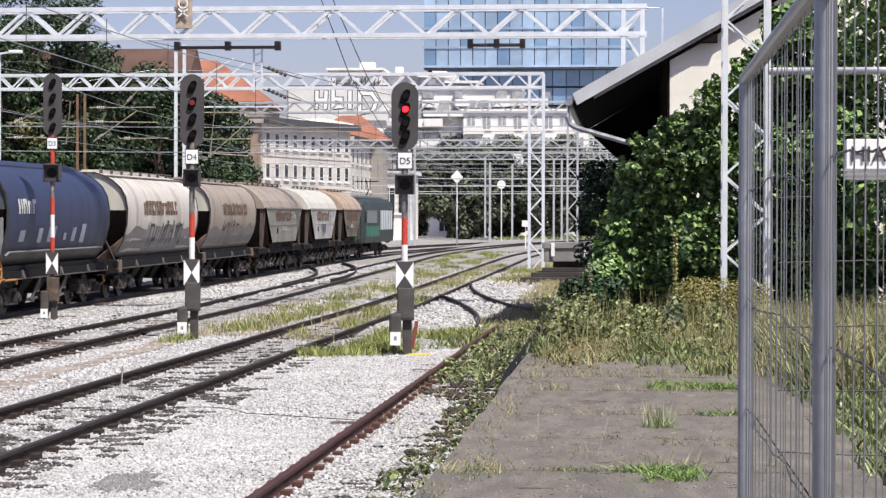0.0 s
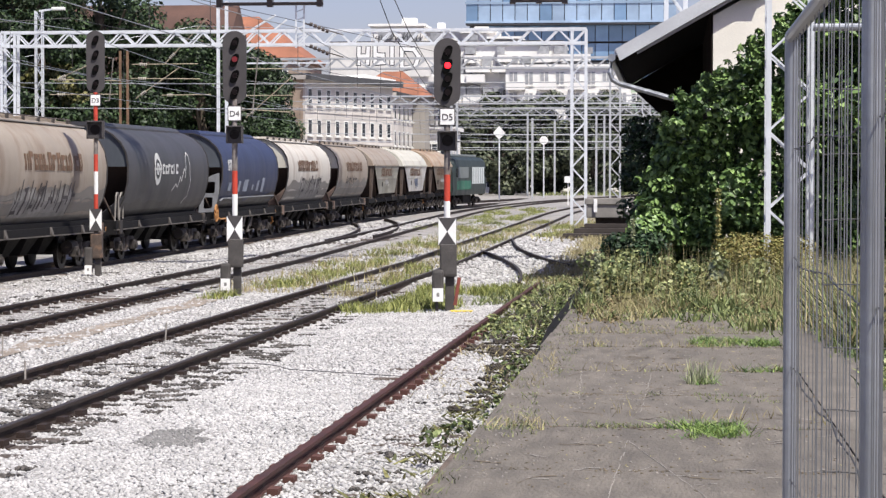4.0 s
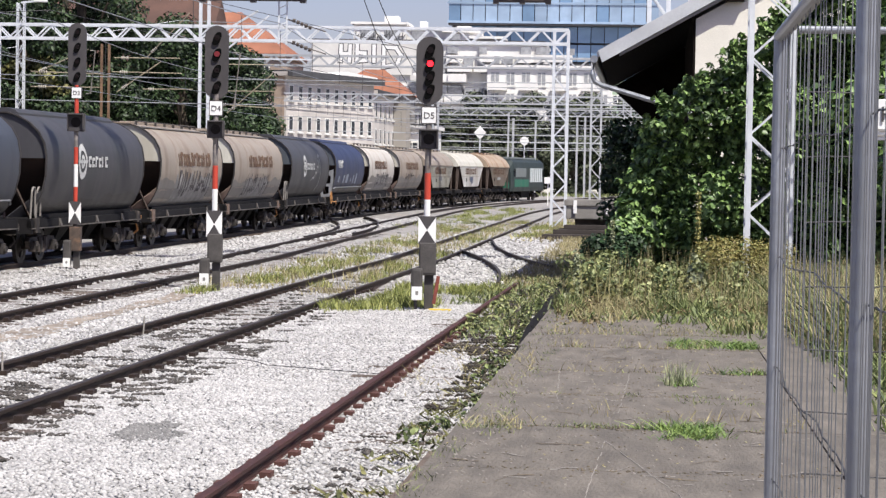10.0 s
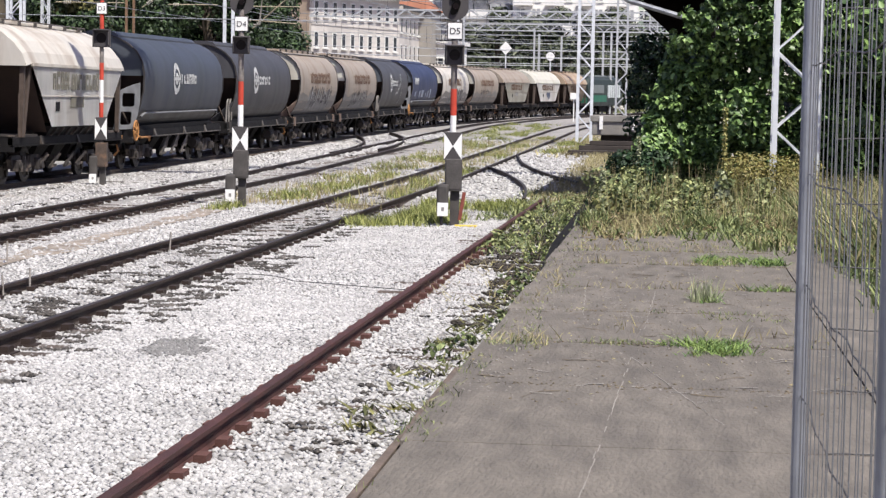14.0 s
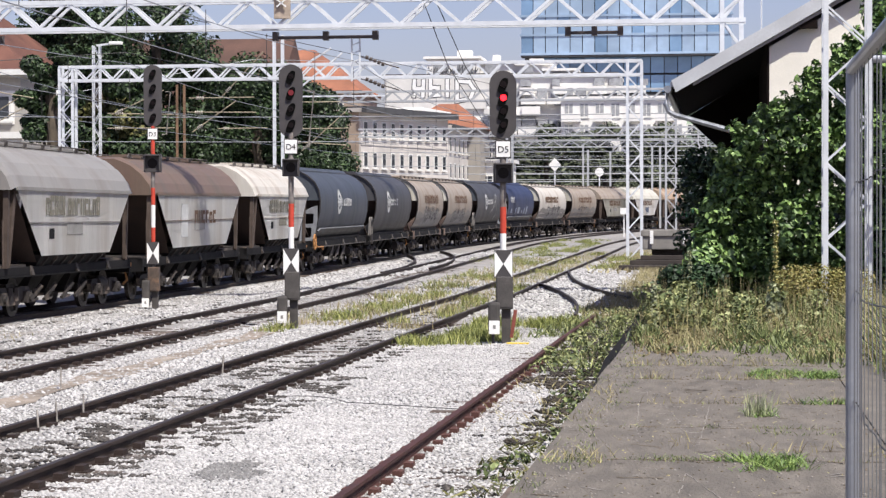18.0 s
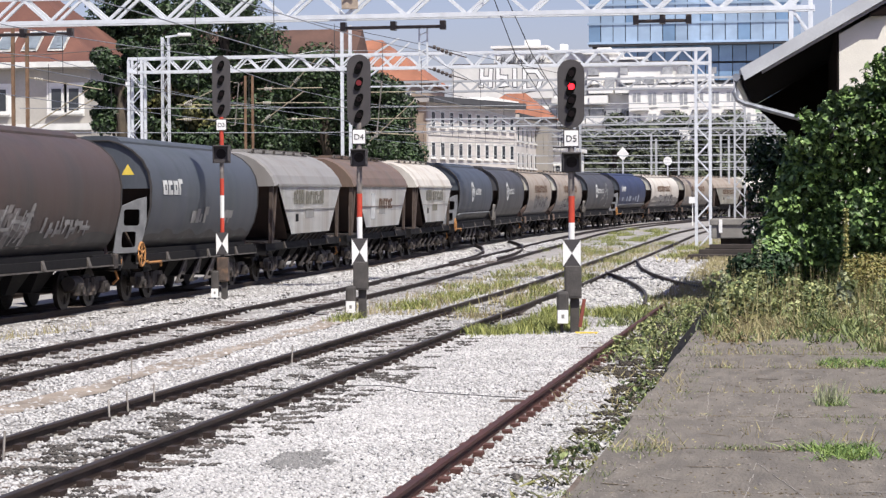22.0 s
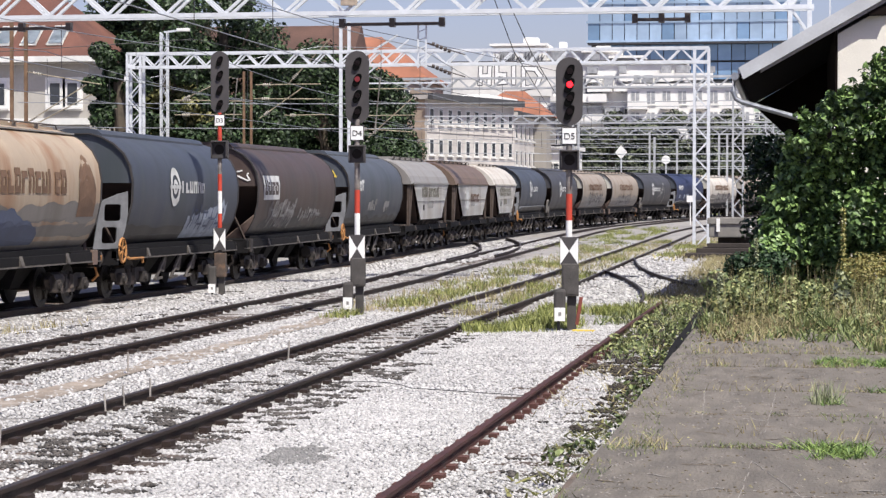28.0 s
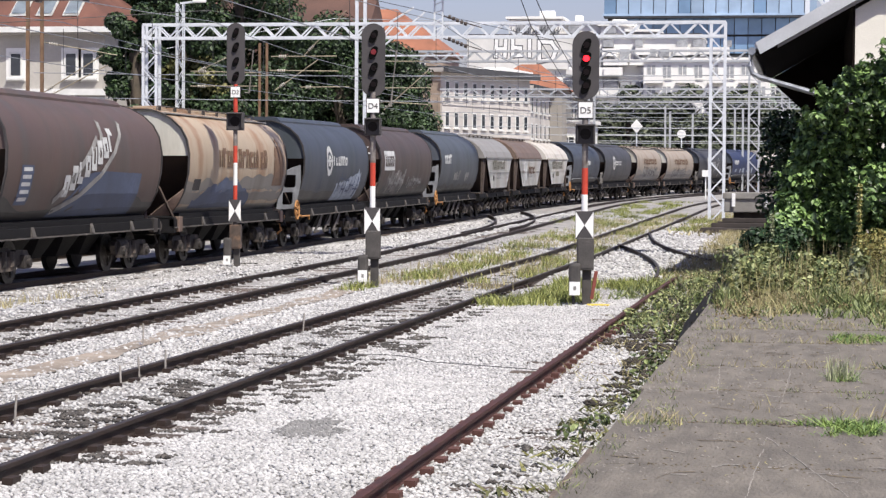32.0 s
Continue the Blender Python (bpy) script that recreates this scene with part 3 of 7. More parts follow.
GRAF_B = mat("slate_blue_spray_paint", (0.10, 0.12, 0.185), 0.7, var=0.25, scale=1, fine=10, bump=0)
GRAF_S = mat("pale_blue_spray_paint", (0.34, 0.38, 0.45), 0.7, var=0.3, scale=2, fine=10, bump=0)
LETTER_O = mat("faded_olive_lettering", (0.20, 0.185, 0.145), 0.75, var=0.3, scale=2, fine=12, bump=0)
# dark paint for the curved body's shaded lower side
P_LOWSHADE = paint("shade_dark_lower_flank", (0.040, 0.037, 0.037), (0.025, 0.023, 0.023), 0.6)
GRAF_G = mat("dull_grey_spray_paint", (0.21, 0.19, 0.178), 0.75, var=0.3, scale=2, fine=10, bump=0)


def hull(z, kind):
    """Half width of a wagon's body at the height z."""
    if kind == "round":
        pts = ((1.30, 0.98), (1.55, 1.20), (1.9, 1.38), (2.4, 1.50), (2.9, 1.52), (3.3, 1.45), (3.6, 1.29), (3.85, 1.02), (4.02, 0.70), (4.10, 0.42))
    else:
        pts = ((1.30, 0.95), (2.0, 1.28), (2.5, 1.50), (3.05, 1.52), (3.35, 1.40), (3.65, 1.16), (3.9, 0.84), (4.03, 0.55), (4.10, 0.35))
    return float(np.interp(z, [p[0] for p in pts], [p[1] for p in pts]))


ZS = {"round": [1.30, 1.42, 1.55, 1.72, 1.9, 2.15, 2.4, 2.65, 2.9, 3.1, 3.3, 3.46, 3.6, 3.74, 3.85, 3.95, 4.02, 4.07, 4.10],
      "trapeze": [3.05, 3.2, 3.35, 3.5, 3.65, 3.78, 3.9, 3.97, 4.03, 4.07, 4.10]}


def section(kind):
    zs = ZS[kind]
    return [(hull(z, kind), z) for z in zs] + [(-hull(z, kind), z) for z in reversed(zs)]


def patch(bm, kind, y0, y1, z0, z1, out=0.012, skew=0.0, sag=0.0):
    """A thin painted field on the wagon's track-side flank."""
    n = max(2, int((z1 - z0) / 0.18) + 1)
    last = None
    for k in range(n + 1):
        z = z0 + (z1 - z0) * k / n
        x = hull(z, kind) + out
        if kind == "trapeze" and z < 3.05:
            x = flank(z) + out
        d = skew * (z - z0)
        cur = [bm.verts.new((x, y0 + d, z)), bm.verts.new((x, y1 + d, z))]
        if last:
            bm.faces.new((last[0], last[1], cur[1], cur[0]))
        last = cur
    return bm


def ribbon(bm, kind, pts, w, out=0.016):
    """A painted stripe along points (y, z) on the flank."""
    last = None
    for i, (y, z) in enumerate(pts):
        a, c = pts[max(i - 1, 0)], pts[min(i + 1, len(pts) - 1)]
        d = Vector((c[0] - a[0], c[1] - a[1])).normalized() * w / 2
        q = [(y + d.y, z - d.x), (y - d.y, z + d.x)]
        cur = [bm.verts.new((hull(zz, kind) + out, yy, zz)) for yy, zz in q]
        if last:
            bm.faces.new((last[0], last[1], cur[1], cur[0]))
        last = cur
    return bm


def field(bm, kind, ys, z0, tops, out=0.014, n=6):
    """A painted field with an uneven upper edge."""
    cols = []
    for y, t in zip(ys, tops):
        cols.append([bm.verts.new((hull(z0 + (t - z0) * k / n, kind) + out, y, z0 + (t - z0) * k / n)) for k in range(n + 1)])
    for a, c in zip(cols, cols[1:]):
        for k in range(n):
            bm.faces.new((a[k], c[k], c[k + 1], a[k + 1]))
    return bm


def flank(z):
    return 1.49 + 0.03 * (z - 1.45) / 1.6


def scrawl(kind, material, wagon, y0, y1, z0, z1, seed, n=9, w=0.12, label="", skew=0.5, out=0.02):
    rng = random.Random(seed)
    bm = B()
    for k in range(n):
        y = y0 + (y1 - y0) * (k + rng.uniform(0, 0.6)) / n
        a = z0 + rng.uniform(0, 0.35) * (z1 - z0)
        c = z1 - rng.uniform(0, 0.35) * (z1 - z0)
        patch(bm, kind, y, y + w * rng.uniform(0.6, 1.6), a, c, out, rng.uniform(-0.2, 1.0) * skew)
        if rng.random() < 0.6:
            z = rng.uniform(a, c - 0.1)
            patch(bm, kind, y, y + rng.uniform(0.25, 0.6), z, z + w * 0.9, out + 0.002, 0)
    return tagged(part("graffiti", bm, material, wagon, label), kind="stuff")


def lettering(kind, material, wagon, y0, y1, z0, z1, n, name="letter_bar", skew=0.0):
    """A row of plain bars of a word's size, one part to each character."""
    rng = random.Random(n * 7 + int(y0 * 10))
    w = (y1 - y0) / n
    for k in range(n):
        bm = B()
        a = y0 + k * w
        lo = z0 + skew * (k * w)
        top = z1 + skew * (k * w) - (0.12 * (z1 - z0) if rng.random() < 0.5 else 0)
        patch(bm, kind, a, a + 0.34 * w, lo, top, 0.016)
        if rng.random() < 0.75:
            patch(bm, kind, a + 0.30 * w, a + 0.80 * w, top - 0.30 * (top - lo), top, 0.0165)
        if rng.random() < 0.6:
            patch(bm, kind, a + 0.30 * w, a + 0.80 * w, lo, lo + 0.28 * (z1 - z0), 0.017)
        if rng.random() < 0.6:
            patch(bm, kind, a + 0.58 * w, a + 0.82 * w, lo, top, 0.0175)
        part(name, bm, material, wagon)


def disc_logo(kind, wagon, y, z, r, material=None):
    """A round emblem: broad ring, small core, a cross bar and pointed ends above and below."""
    bm = B()
    for r0, r1 in ((r * 0.70, r), (r * 0.18, r * 0.44)):
        ring = []
        for k in range(28):
            q = 2 * math.pi * k / 28
            row = []
            for rr in (r0, r1):
                zz = z + rr * math.sin(q) * (1.14 if r1 == r and rr == r1 else 1.0)
                row.append(bm.verts.new((hull(zz, kind) + 0.017, y + rr * math.cos(q), zz)))
            ring.append(row)
        for k in range(28):
            a, c = ring[k], ring[(k + 1) % 28]
            bm.faces.new((a[0], a[1], c[1], c[0]))
    patch(bm, kind, y - 1.12 * r, y + 1.12 * r, z - 0.1 * r, z + 0.1 * r, 0.019)
    return part("round_emblem", bm, material or LOGO_W, wagon)


# one bogie with two wheelsets, copied under every wagon
def wheelset_mesh():
    bm = B()
    for s in (-1, 1):
        prof = [(0.60, 0.0), (0.62, 0.30), (0.64, 0.46), (0.72, 0.46), (0.73, 0.485), (0.755, 0.485), (0.76, 0.36), (0.74, 0.30), (0.78, 0.12), (0.78, 0.0)]
        last = None
        for k in range(20):
            q = 2 * math.pi * k / 20
            ring = [bm.verts.new((s * x, r * math.cos(q), r * math.sin(q))) for x, r in prof]
            if last:
                for a in range(len(prof) - 1):
                    bm.faces.new((last[a], last[a + 1], ring[a + 1], ring[a]))
            else:
                first = ring
            last = ring
        for a in range(len(prof) - 1):
            bm.faces.new((last[a], last[a + 1], first[a + 1], first[a]))
        for k in range(3):
            q = 2 * math.pi * k / 3
            beam(bm, (s * 0.785, 0.12 * math.cos(q), 0.12 * math.sin(q)), (s * 0.785, 0.33 * math.cos(q), 0.33 * math.sin(q)), 0.05, 0.02)
    beam(bm, (-1.1, 0, 0), (1.1, 0, 0), 0.15, seg=10)
    bmesh.ops.remove_doubles(bm, verts=bm.verts[:], dist=0.0005)
    bmesh.ops.recalc_face_normals(bm, faces=bm.faces[:])
    return mesh_of("wheelset", bm)


WHEELSET = wheelset_mesh()
WHEELSET.materials.append(WHEELM)


def bogie_frame_mesh():
    bm = B()
    for s in (-1, 1):
        out = [(-1.25, 0.62), (-1.15, 0.72), (-0.5, 0.74), (-0.38, 0.60), (0.38, 0.60), (0.5, 0.74), (1.15, 0.72), (1.25, 0.62), (1.15, 0.42), (0.62, 0.42),
               (0.45, 0.30), (-0.45, 0.30), (-0.62, 0.42), (-1.15, 0.42)]
        a = [bm.verts.new((s * 0.96, y, z)) for y, z in out]
        c = [bm.verts.new((s * 1.08, y, z)) for y, z in out]
        for i in range(len(out)):
            j = (i + 1) % len(out)
            bm.faces.new((a[i], a[j], c[j], c[i]))
        bm.faces.new(a)
        bm.faces.new(list(reversed(c)))
        for y in (-0.9, 0.9):
            box(bm, min(s * 1.0, s * 1.2), max(s * 1.0, s * 1.2), y - 0.17, y + 0.17, 0.33, 0.62, 0.03)
            beam(bm, (s * 1.2, y, 0.46), (s * 1.26, y, 0.46), 0.2, seg=10)
        for y in (-0.22, 0.22):
            beam(bm, (s * 1.05, y, 0.40), (s * 1.05, y, 0.72), 0.2, seg=8)
    box(bm, -1.0, 1.0, -0.22, 0.22, 0.52, 0.80)
    bmesh.ops.recalc_face_normals(bm, faces=bm.faces[:])
    return mesh_of("bogie", bm)


BOGIE_MESH = bogie_frame_mesh()
BOGIE_MESH.materials.append(BOGIE)
ROLLING = []


def add_bogie(wagon, y):
    b = put("bogie", BOGIE_MESH, None, wagon, m=pose(0, y, 0))
    for d in (-0.9, 0.9):
        w = put("wheelset", WHEELSET, None, b, m=pose(0, d, 0.46))
        ROLLING.append((w, d))
    return b


def buffers(wagon, half):
    for end in (-1, 1):
        for s in (-0.875, 0.875):
            bm = beam(B(), (s, end * half, 1.02), (s, end * (half + 0.45), 1.02), 0.16, seg=10)
            beam(bm, (s, end * (half + 0.45), 1.02), (s, end * (half + 0.52), 1.02), 0.46, seg=14)
            part("buffer", bm, BUFF, wagon)


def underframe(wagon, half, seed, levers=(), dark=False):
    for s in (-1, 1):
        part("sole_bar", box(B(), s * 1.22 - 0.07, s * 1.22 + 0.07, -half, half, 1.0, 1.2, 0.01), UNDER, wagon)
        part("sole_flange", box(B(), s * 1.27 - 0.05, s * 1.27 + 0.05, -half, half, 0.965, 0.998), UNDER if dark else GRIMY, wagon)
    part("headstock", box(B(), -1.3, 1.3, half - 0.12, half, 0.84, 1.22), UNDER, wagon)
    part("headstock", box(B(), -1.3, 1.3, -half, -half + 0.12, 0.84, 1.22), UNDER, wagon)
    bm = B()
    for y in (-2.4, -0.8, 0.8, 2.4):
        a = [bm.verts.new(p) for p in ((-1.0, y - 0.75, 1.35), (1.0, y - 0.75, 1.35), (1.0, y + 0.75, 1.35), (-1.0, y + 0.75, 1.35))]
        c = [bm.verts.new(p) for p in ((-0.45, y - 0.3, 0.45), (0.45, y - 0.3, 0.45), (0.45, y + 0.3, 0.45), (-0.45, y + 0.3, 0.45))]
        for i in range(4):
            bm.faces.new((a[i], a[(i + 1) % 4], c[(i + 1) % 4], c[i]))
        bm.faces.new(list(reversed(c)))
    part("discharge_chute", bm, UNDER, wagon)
    for y in levers:
        top = 0.72 if dark else 0.97
        bm = beam(B(), (1.2, y + 0.30, top), (1.12, y - 0.32, 0.36), 0.05, 0.09)
        beam(bm, (1.2, y + 0.36, top), (1.14, y + 0.30, 0.58), 0.05, 0.07)
        beam(bm, (1.14, y - 0.05, 0.62), (1.14, y + 0.34, 0.58), 0.05, 0.08)
        beam(bm, (1.12, y - 0.36, 0.36), (1.12, y + 0.22, 0.40), 0.08, 0.06)
        part("chute_lever", bm, BOGIE if dark else GRIMY, wagon)
    for y in (-0.55 * half, 0.1 * half, 0.6 * half):
        bm = prism(B(), [(1.29, 1.0), (1.36, 1.0), (1.29, 1.22)], y - 0.09, y + 0.09)
        part("gusset", bm, BOGIE if dark else GRIMY, wagon)
    part("brake_cylinder", beam(B(), (1.0, 3.1, 0.62), (1.0, 3.75, 0.62), 0.34, seg=12), BOGIE, wagon)
    rng = random.Random(seed)
    bm = tube(B(), [(0.9, half - 0.1, 1.0), (1.1, half + 0.1, 0.92), (1.15, half + 0.18, 0.62), (1.0, half + 0.25, 0.5)], 0.035, 6)
    beam(bm, (0.55, half + 0.06, 1.12 + rng.uniform(-0.04, 0.06)), (1.3, half + 0.02, 1.05), 0.09, 0.12)
    part("coupling_hose", bm, ORANGE if seed % 2 else BOGIE, wagon)


def catwalk(wagon, half, material, cover=False):
    if cover:
        out = [(-0.62, 4.0), (0.62, 4.0), (0.62, 4.1), (0.52, 4.19), (0.3, 4.235), (-0.3, 4.235), (-0.52, 4.19), (-0.62, 4.1)]
        bm = prism(B(), out, -half, half - 0.35)
        prism(bm, [(x * 0.86, 4.0 + (z - 4.0) * 0.55) for x, z in out], half - 0.35, half - 0.1)
        part("roof_cover", bm, material, wagon, "raised long roof cover")
        return
    bm = box(B(), -0.42, 0.42, -half, half, 4.10, 4.15)
    for y in range(int(-half) + 1, int(half), 2):
        box(bm, -0.33, 0.33, y - 0.4, y + 0.4, 4.15, 4.22)
    part("roof_hatch_walk", bm, material, wagon)
    bm = B()
    for s in (-1, 1):
        tube(bm, [(s * 0.52, -half, 4.10), (s * 0.52, -half + 0.1, 4.2), (s * 0.52, half - 0.1, 4.2), (s * 0.52, half, 4.10)], 0.018, 6)
    y = -half + 0.4
    while y < half:
        box(bm, 0.44, 0.53, y - 0.015, y + 0.015, 4.08, 4.2)
        y += 1.4
    part("roof_rail", bm, GRIMY, wagon)


def end_ladder(wagon, y, s=1):
    bm = B()
    for d in (-0.2, 0.2):
        tube(bm, [(s * 1.28 + 0, y + d, 1.2), (s * 1.28, y + d, 2.3)], 0.022, 6)
    for k in range(4):
        tube(bm, [(s * 1.28, y - 0.2, 1.35 + 0.28 * k), (s * 1.28, y + 0.2, 1.35 + 0.28 * k)], 0.018, 6)
    part("end_ladder", bm, ENDSTEEL, wagon)


def wagon_round(label, length, skin, seed, hood=None, cheek=None, framed=False, roof=None):
    half = length / 2 - 0.62
    w = empty("hopper_wagon", label, "freight wagon", "hopper wagons of the train")
    hb = half - 0.58
    sec = section("round")
    n = len(sec)
    bm = B()
    ys = [-hb + 2 * hb * k / 8 for k in range(9)]
    rows = [[bm.verts.new((x, y, z)) for x, z in sec] for y in ys]
    for a, c in zip(rows, rows[1:]):
        for i in range(n - 1):
            bm.faces.new((a[i], a[i + 1], c[i + 1], c[i]))
    bmesh.ops.recalc_face_normals(bm, faces=bm.faces[:])
    part("body", bm, skin, w, smooth=True)
    pale = skin in (P_BEIGE, P_CREAM, P_WHITE)
    for sy in (-1, 1):
        up = [(x * 0.985, z - 0.03) for x, z in sec if z >= 2.9]
        part("end_hood", prism(B(), up, sy * (hb - 0.10), sy * (hb - 0.06)), hood or skin, w, "end hood panel")
        # dark edge that runs round the body's end
        bm = B()
        rim = [[bm.verts.new((x * k, sy * y, z + dz)) for x, z in sec] for k, dz, y in ((1.0, 0, hb - 0.06), (1.012, 0.012, hb - 0.06), (1.012, 0.012, hb + 0.012), (0.985, -0.02, hb + 0.012))]
        for a, c in zip(rim, rim[1:]):
            for i in range(n - 1):
                bm.faces.new((a[i], a[i + 1], c[i + 1], c[i]))
        bmesh.ops.recalc_face_normals(bm, faces=bm.faces[:])
        part("end_rim", bm, RIM, w, "dark end rim")
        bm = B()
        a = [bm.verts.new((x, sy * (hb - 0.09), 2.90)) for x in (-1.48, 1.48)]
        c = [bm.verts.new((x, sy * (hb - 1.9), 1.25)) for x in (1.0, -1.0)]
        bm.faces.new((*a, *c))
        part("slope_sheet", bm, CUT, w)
        for s in (-1, 1):
            if framed and sy < 0:
                part("end_frame", end_plate(s, hb), cheek or FRAMEG, w, "end frame plate with two rounded openings")
            else:
                # lower end of the body, folded inwards
                bm = B()
                zs = (1.28, 1.5, 1.75, 1.98)
                last = None
                for z in zs:
                    u = (z - 1.28) / 0.70
                    x = hull(z, "round") - 0.01
                    cur = [bm.verts.new((s * x, sy * hb, z)), bm.verts.new((s * (x - 0.36 * (1 - u) - 0.05 - 0.03 * math.sin(9 * z)), sy * (hb + 0.42 * max(0.0, 1 - u) ** 0.7 + 0.03), z))]
                    if last:
                        bm.faces.new((last[0], last[1], cur[1], cur[0]))
                    last = cur
                bmesh.ops.recalc_face_normals(bm, faces=bm.faces[:])
                bmesh.ops.solidify(bm, geom=bm.faces[:], thickness=0.02)
                part("end_cheek", bm, cheek or CHEEK, w, "rust-stained folded lower end")
        for s in (-1, 1):
            part("end_strut", beam(B(), (s * 1.10, sy * (hb + 0.03), 1.22), (s * 0.84, sy * (half - 0.06), 2.05), 0.07, 0.05), ENDSTEEL, w)
        part("end_platform", box(B(), -1.25, 1.25, sy * half - (2.0 if sy > 0 else 0), sy * half + (0 if sy > 0 else 2.0), 1.2, 1.25), UNDER, w)
    for s in (-1, 1):
        part("lower_skirt", box(B(), s * 1.07 - 0.09, s * 1.07 + 0.09, -hb + 0.3, hb - 0.3, 1.2, 1.34), UNDER, w)
    if pale:
        # flat eave strip at the foot of the roof, as long as the body
        for s in (-1, 1):
            part("roof_strip", beam(B(), (s * 0.80, -hb + 0.05, 4.0), (s * 0.80, hb - 0.05, 4.0), 0.13, 0.035), P_ROOFW, w)
    catwalk(w, hb - 0.3, roof or skin, cover=not pale)
    underframe(w, half, seed, (-1.6, -0.2, 1.2) if framed else ())
    buffers(w, half)
    for y in (-half + 1.75, half - 1.75):
        add_bogie(w, y)
    if skin is P_GREY:
        for d in (0.12, 0.62):
            bm = tube(B(), [(1.22, -half + d, 1.2), (1.26, -half + d, 1.98), (1.27, -half + d + 0.08, 2.08), (1.27, -half + d + 0.22, 2.08), (1.26, -half + d + 0.3, 1.98), (1.24, -half + d + 0.36, 1.3)], 0.028, 8)
            part("handrail", bm, HANDRAIL, w)
    if framed:
        bm = B()
        pts = [(1.33, -half + 0.35 + 0.28 * math.cos(q * 0.393), 1.2 + 0.3 * math.sin(q * 0.393)) for q in range(17)]
        tube(bm, pts, 0.028, 6)
        for q in (0.4, 1.45, 2.5):
            beam(bm, (1.33, -half + 0.35 - 0.27 * math.cos(q), 1.2 - 0.29 * math.sin(q)), (1.33, -half + 0.35 + 0.27 * math.cos(q), 1.2 + 0.29 * math.sin(q)), 0.025)
        part("brake_wheel", bm, ORANGE, w, "ochre spoked brake wheel")
        part("grab_rail", tube(B(), [(1.34, -half + 0.75, 1.02), (1.36, -half + 0.8, 0.98), (1.36, -half + 1.9, 0.98), (1.34, -half + 1.95, 0.86)], 0.035, 6), ORANGE, w)
        if skin is not P_STEEL and seed != 16:
            part("flank_tube", tube(B(), [(1.34, -hb + 0.3, 1.62), (1.40, -hb + 0.5, 1.72), (1.40, hb - 0.5, 1.72), (1.34, hb - 0.3, 1.62)], 0.035, 6), cheek or skin, w)
    else:
        part("end_bracket", box(B(), 1.18, 1.34, -half + 0.3, -half + 0.62, 0.86, 1.26, 0.02), CHEEK if pale else BOGIE, w)
        part("end_bracket", box(B(), 1.18, 1.33, half - 0.62, half - 0.3, 0.9, 1.25, 0.02), CHEEK if pale else BOGIE, w)
    return w


def end_plate(s, hb):
    """A toed-in plate at the wagon's end with two rounded openings."""
    bm = B()

    def loop(pts):
        v = [bm.verts.new((s * (1.40 - 0.47 * u), -hb - 0.98 * u, z)) for u, z in pts]
        return [bm.edges.new((v[i], v[(i + 1) % len(v)])) for i in range(len(v))]

    def rounded(u0, u1, z0, z1, lean, r=0.07):
        out = []
        for cx, cz, a0 in ((u1 - r, z1 - r, 0), (u0 + r, z1 - r, 90), (u0 + r, z0 + r, 180), (u1 - r, z0 + r, 270)):
            for k in range(4):
                q = math.radians(a0 + 30 * k)
                z = cz + r * math.sin(q)
                out.append((cx + r * math.cos(q) + lean * (z1 - z), z))
        return out

    es = loop([(0.0, 2.66), (0.3, 2.60), (0.80, 2.44), (0.90, 2.34), (1.12, 1.24), (0.30, 1.24), (0.1, 1.7), (0.0, 2.1)])
    es += loop(rounded(0.22, 0.76, 1.93, 2.34, 0.05))
    es += loop(rounded(0.36, 0.84, 1.38, 1.78, 0.06))
    bmesh.ops.triangle_fill(bm, edges=es, use_beauty=True)
    bmesh.ops.recalc_face_normals(bm, faces=bm.faces[:])
    bmesh.ops.solidify(bm, geom=bm.faces[:], thickness=0.03)
    return bm


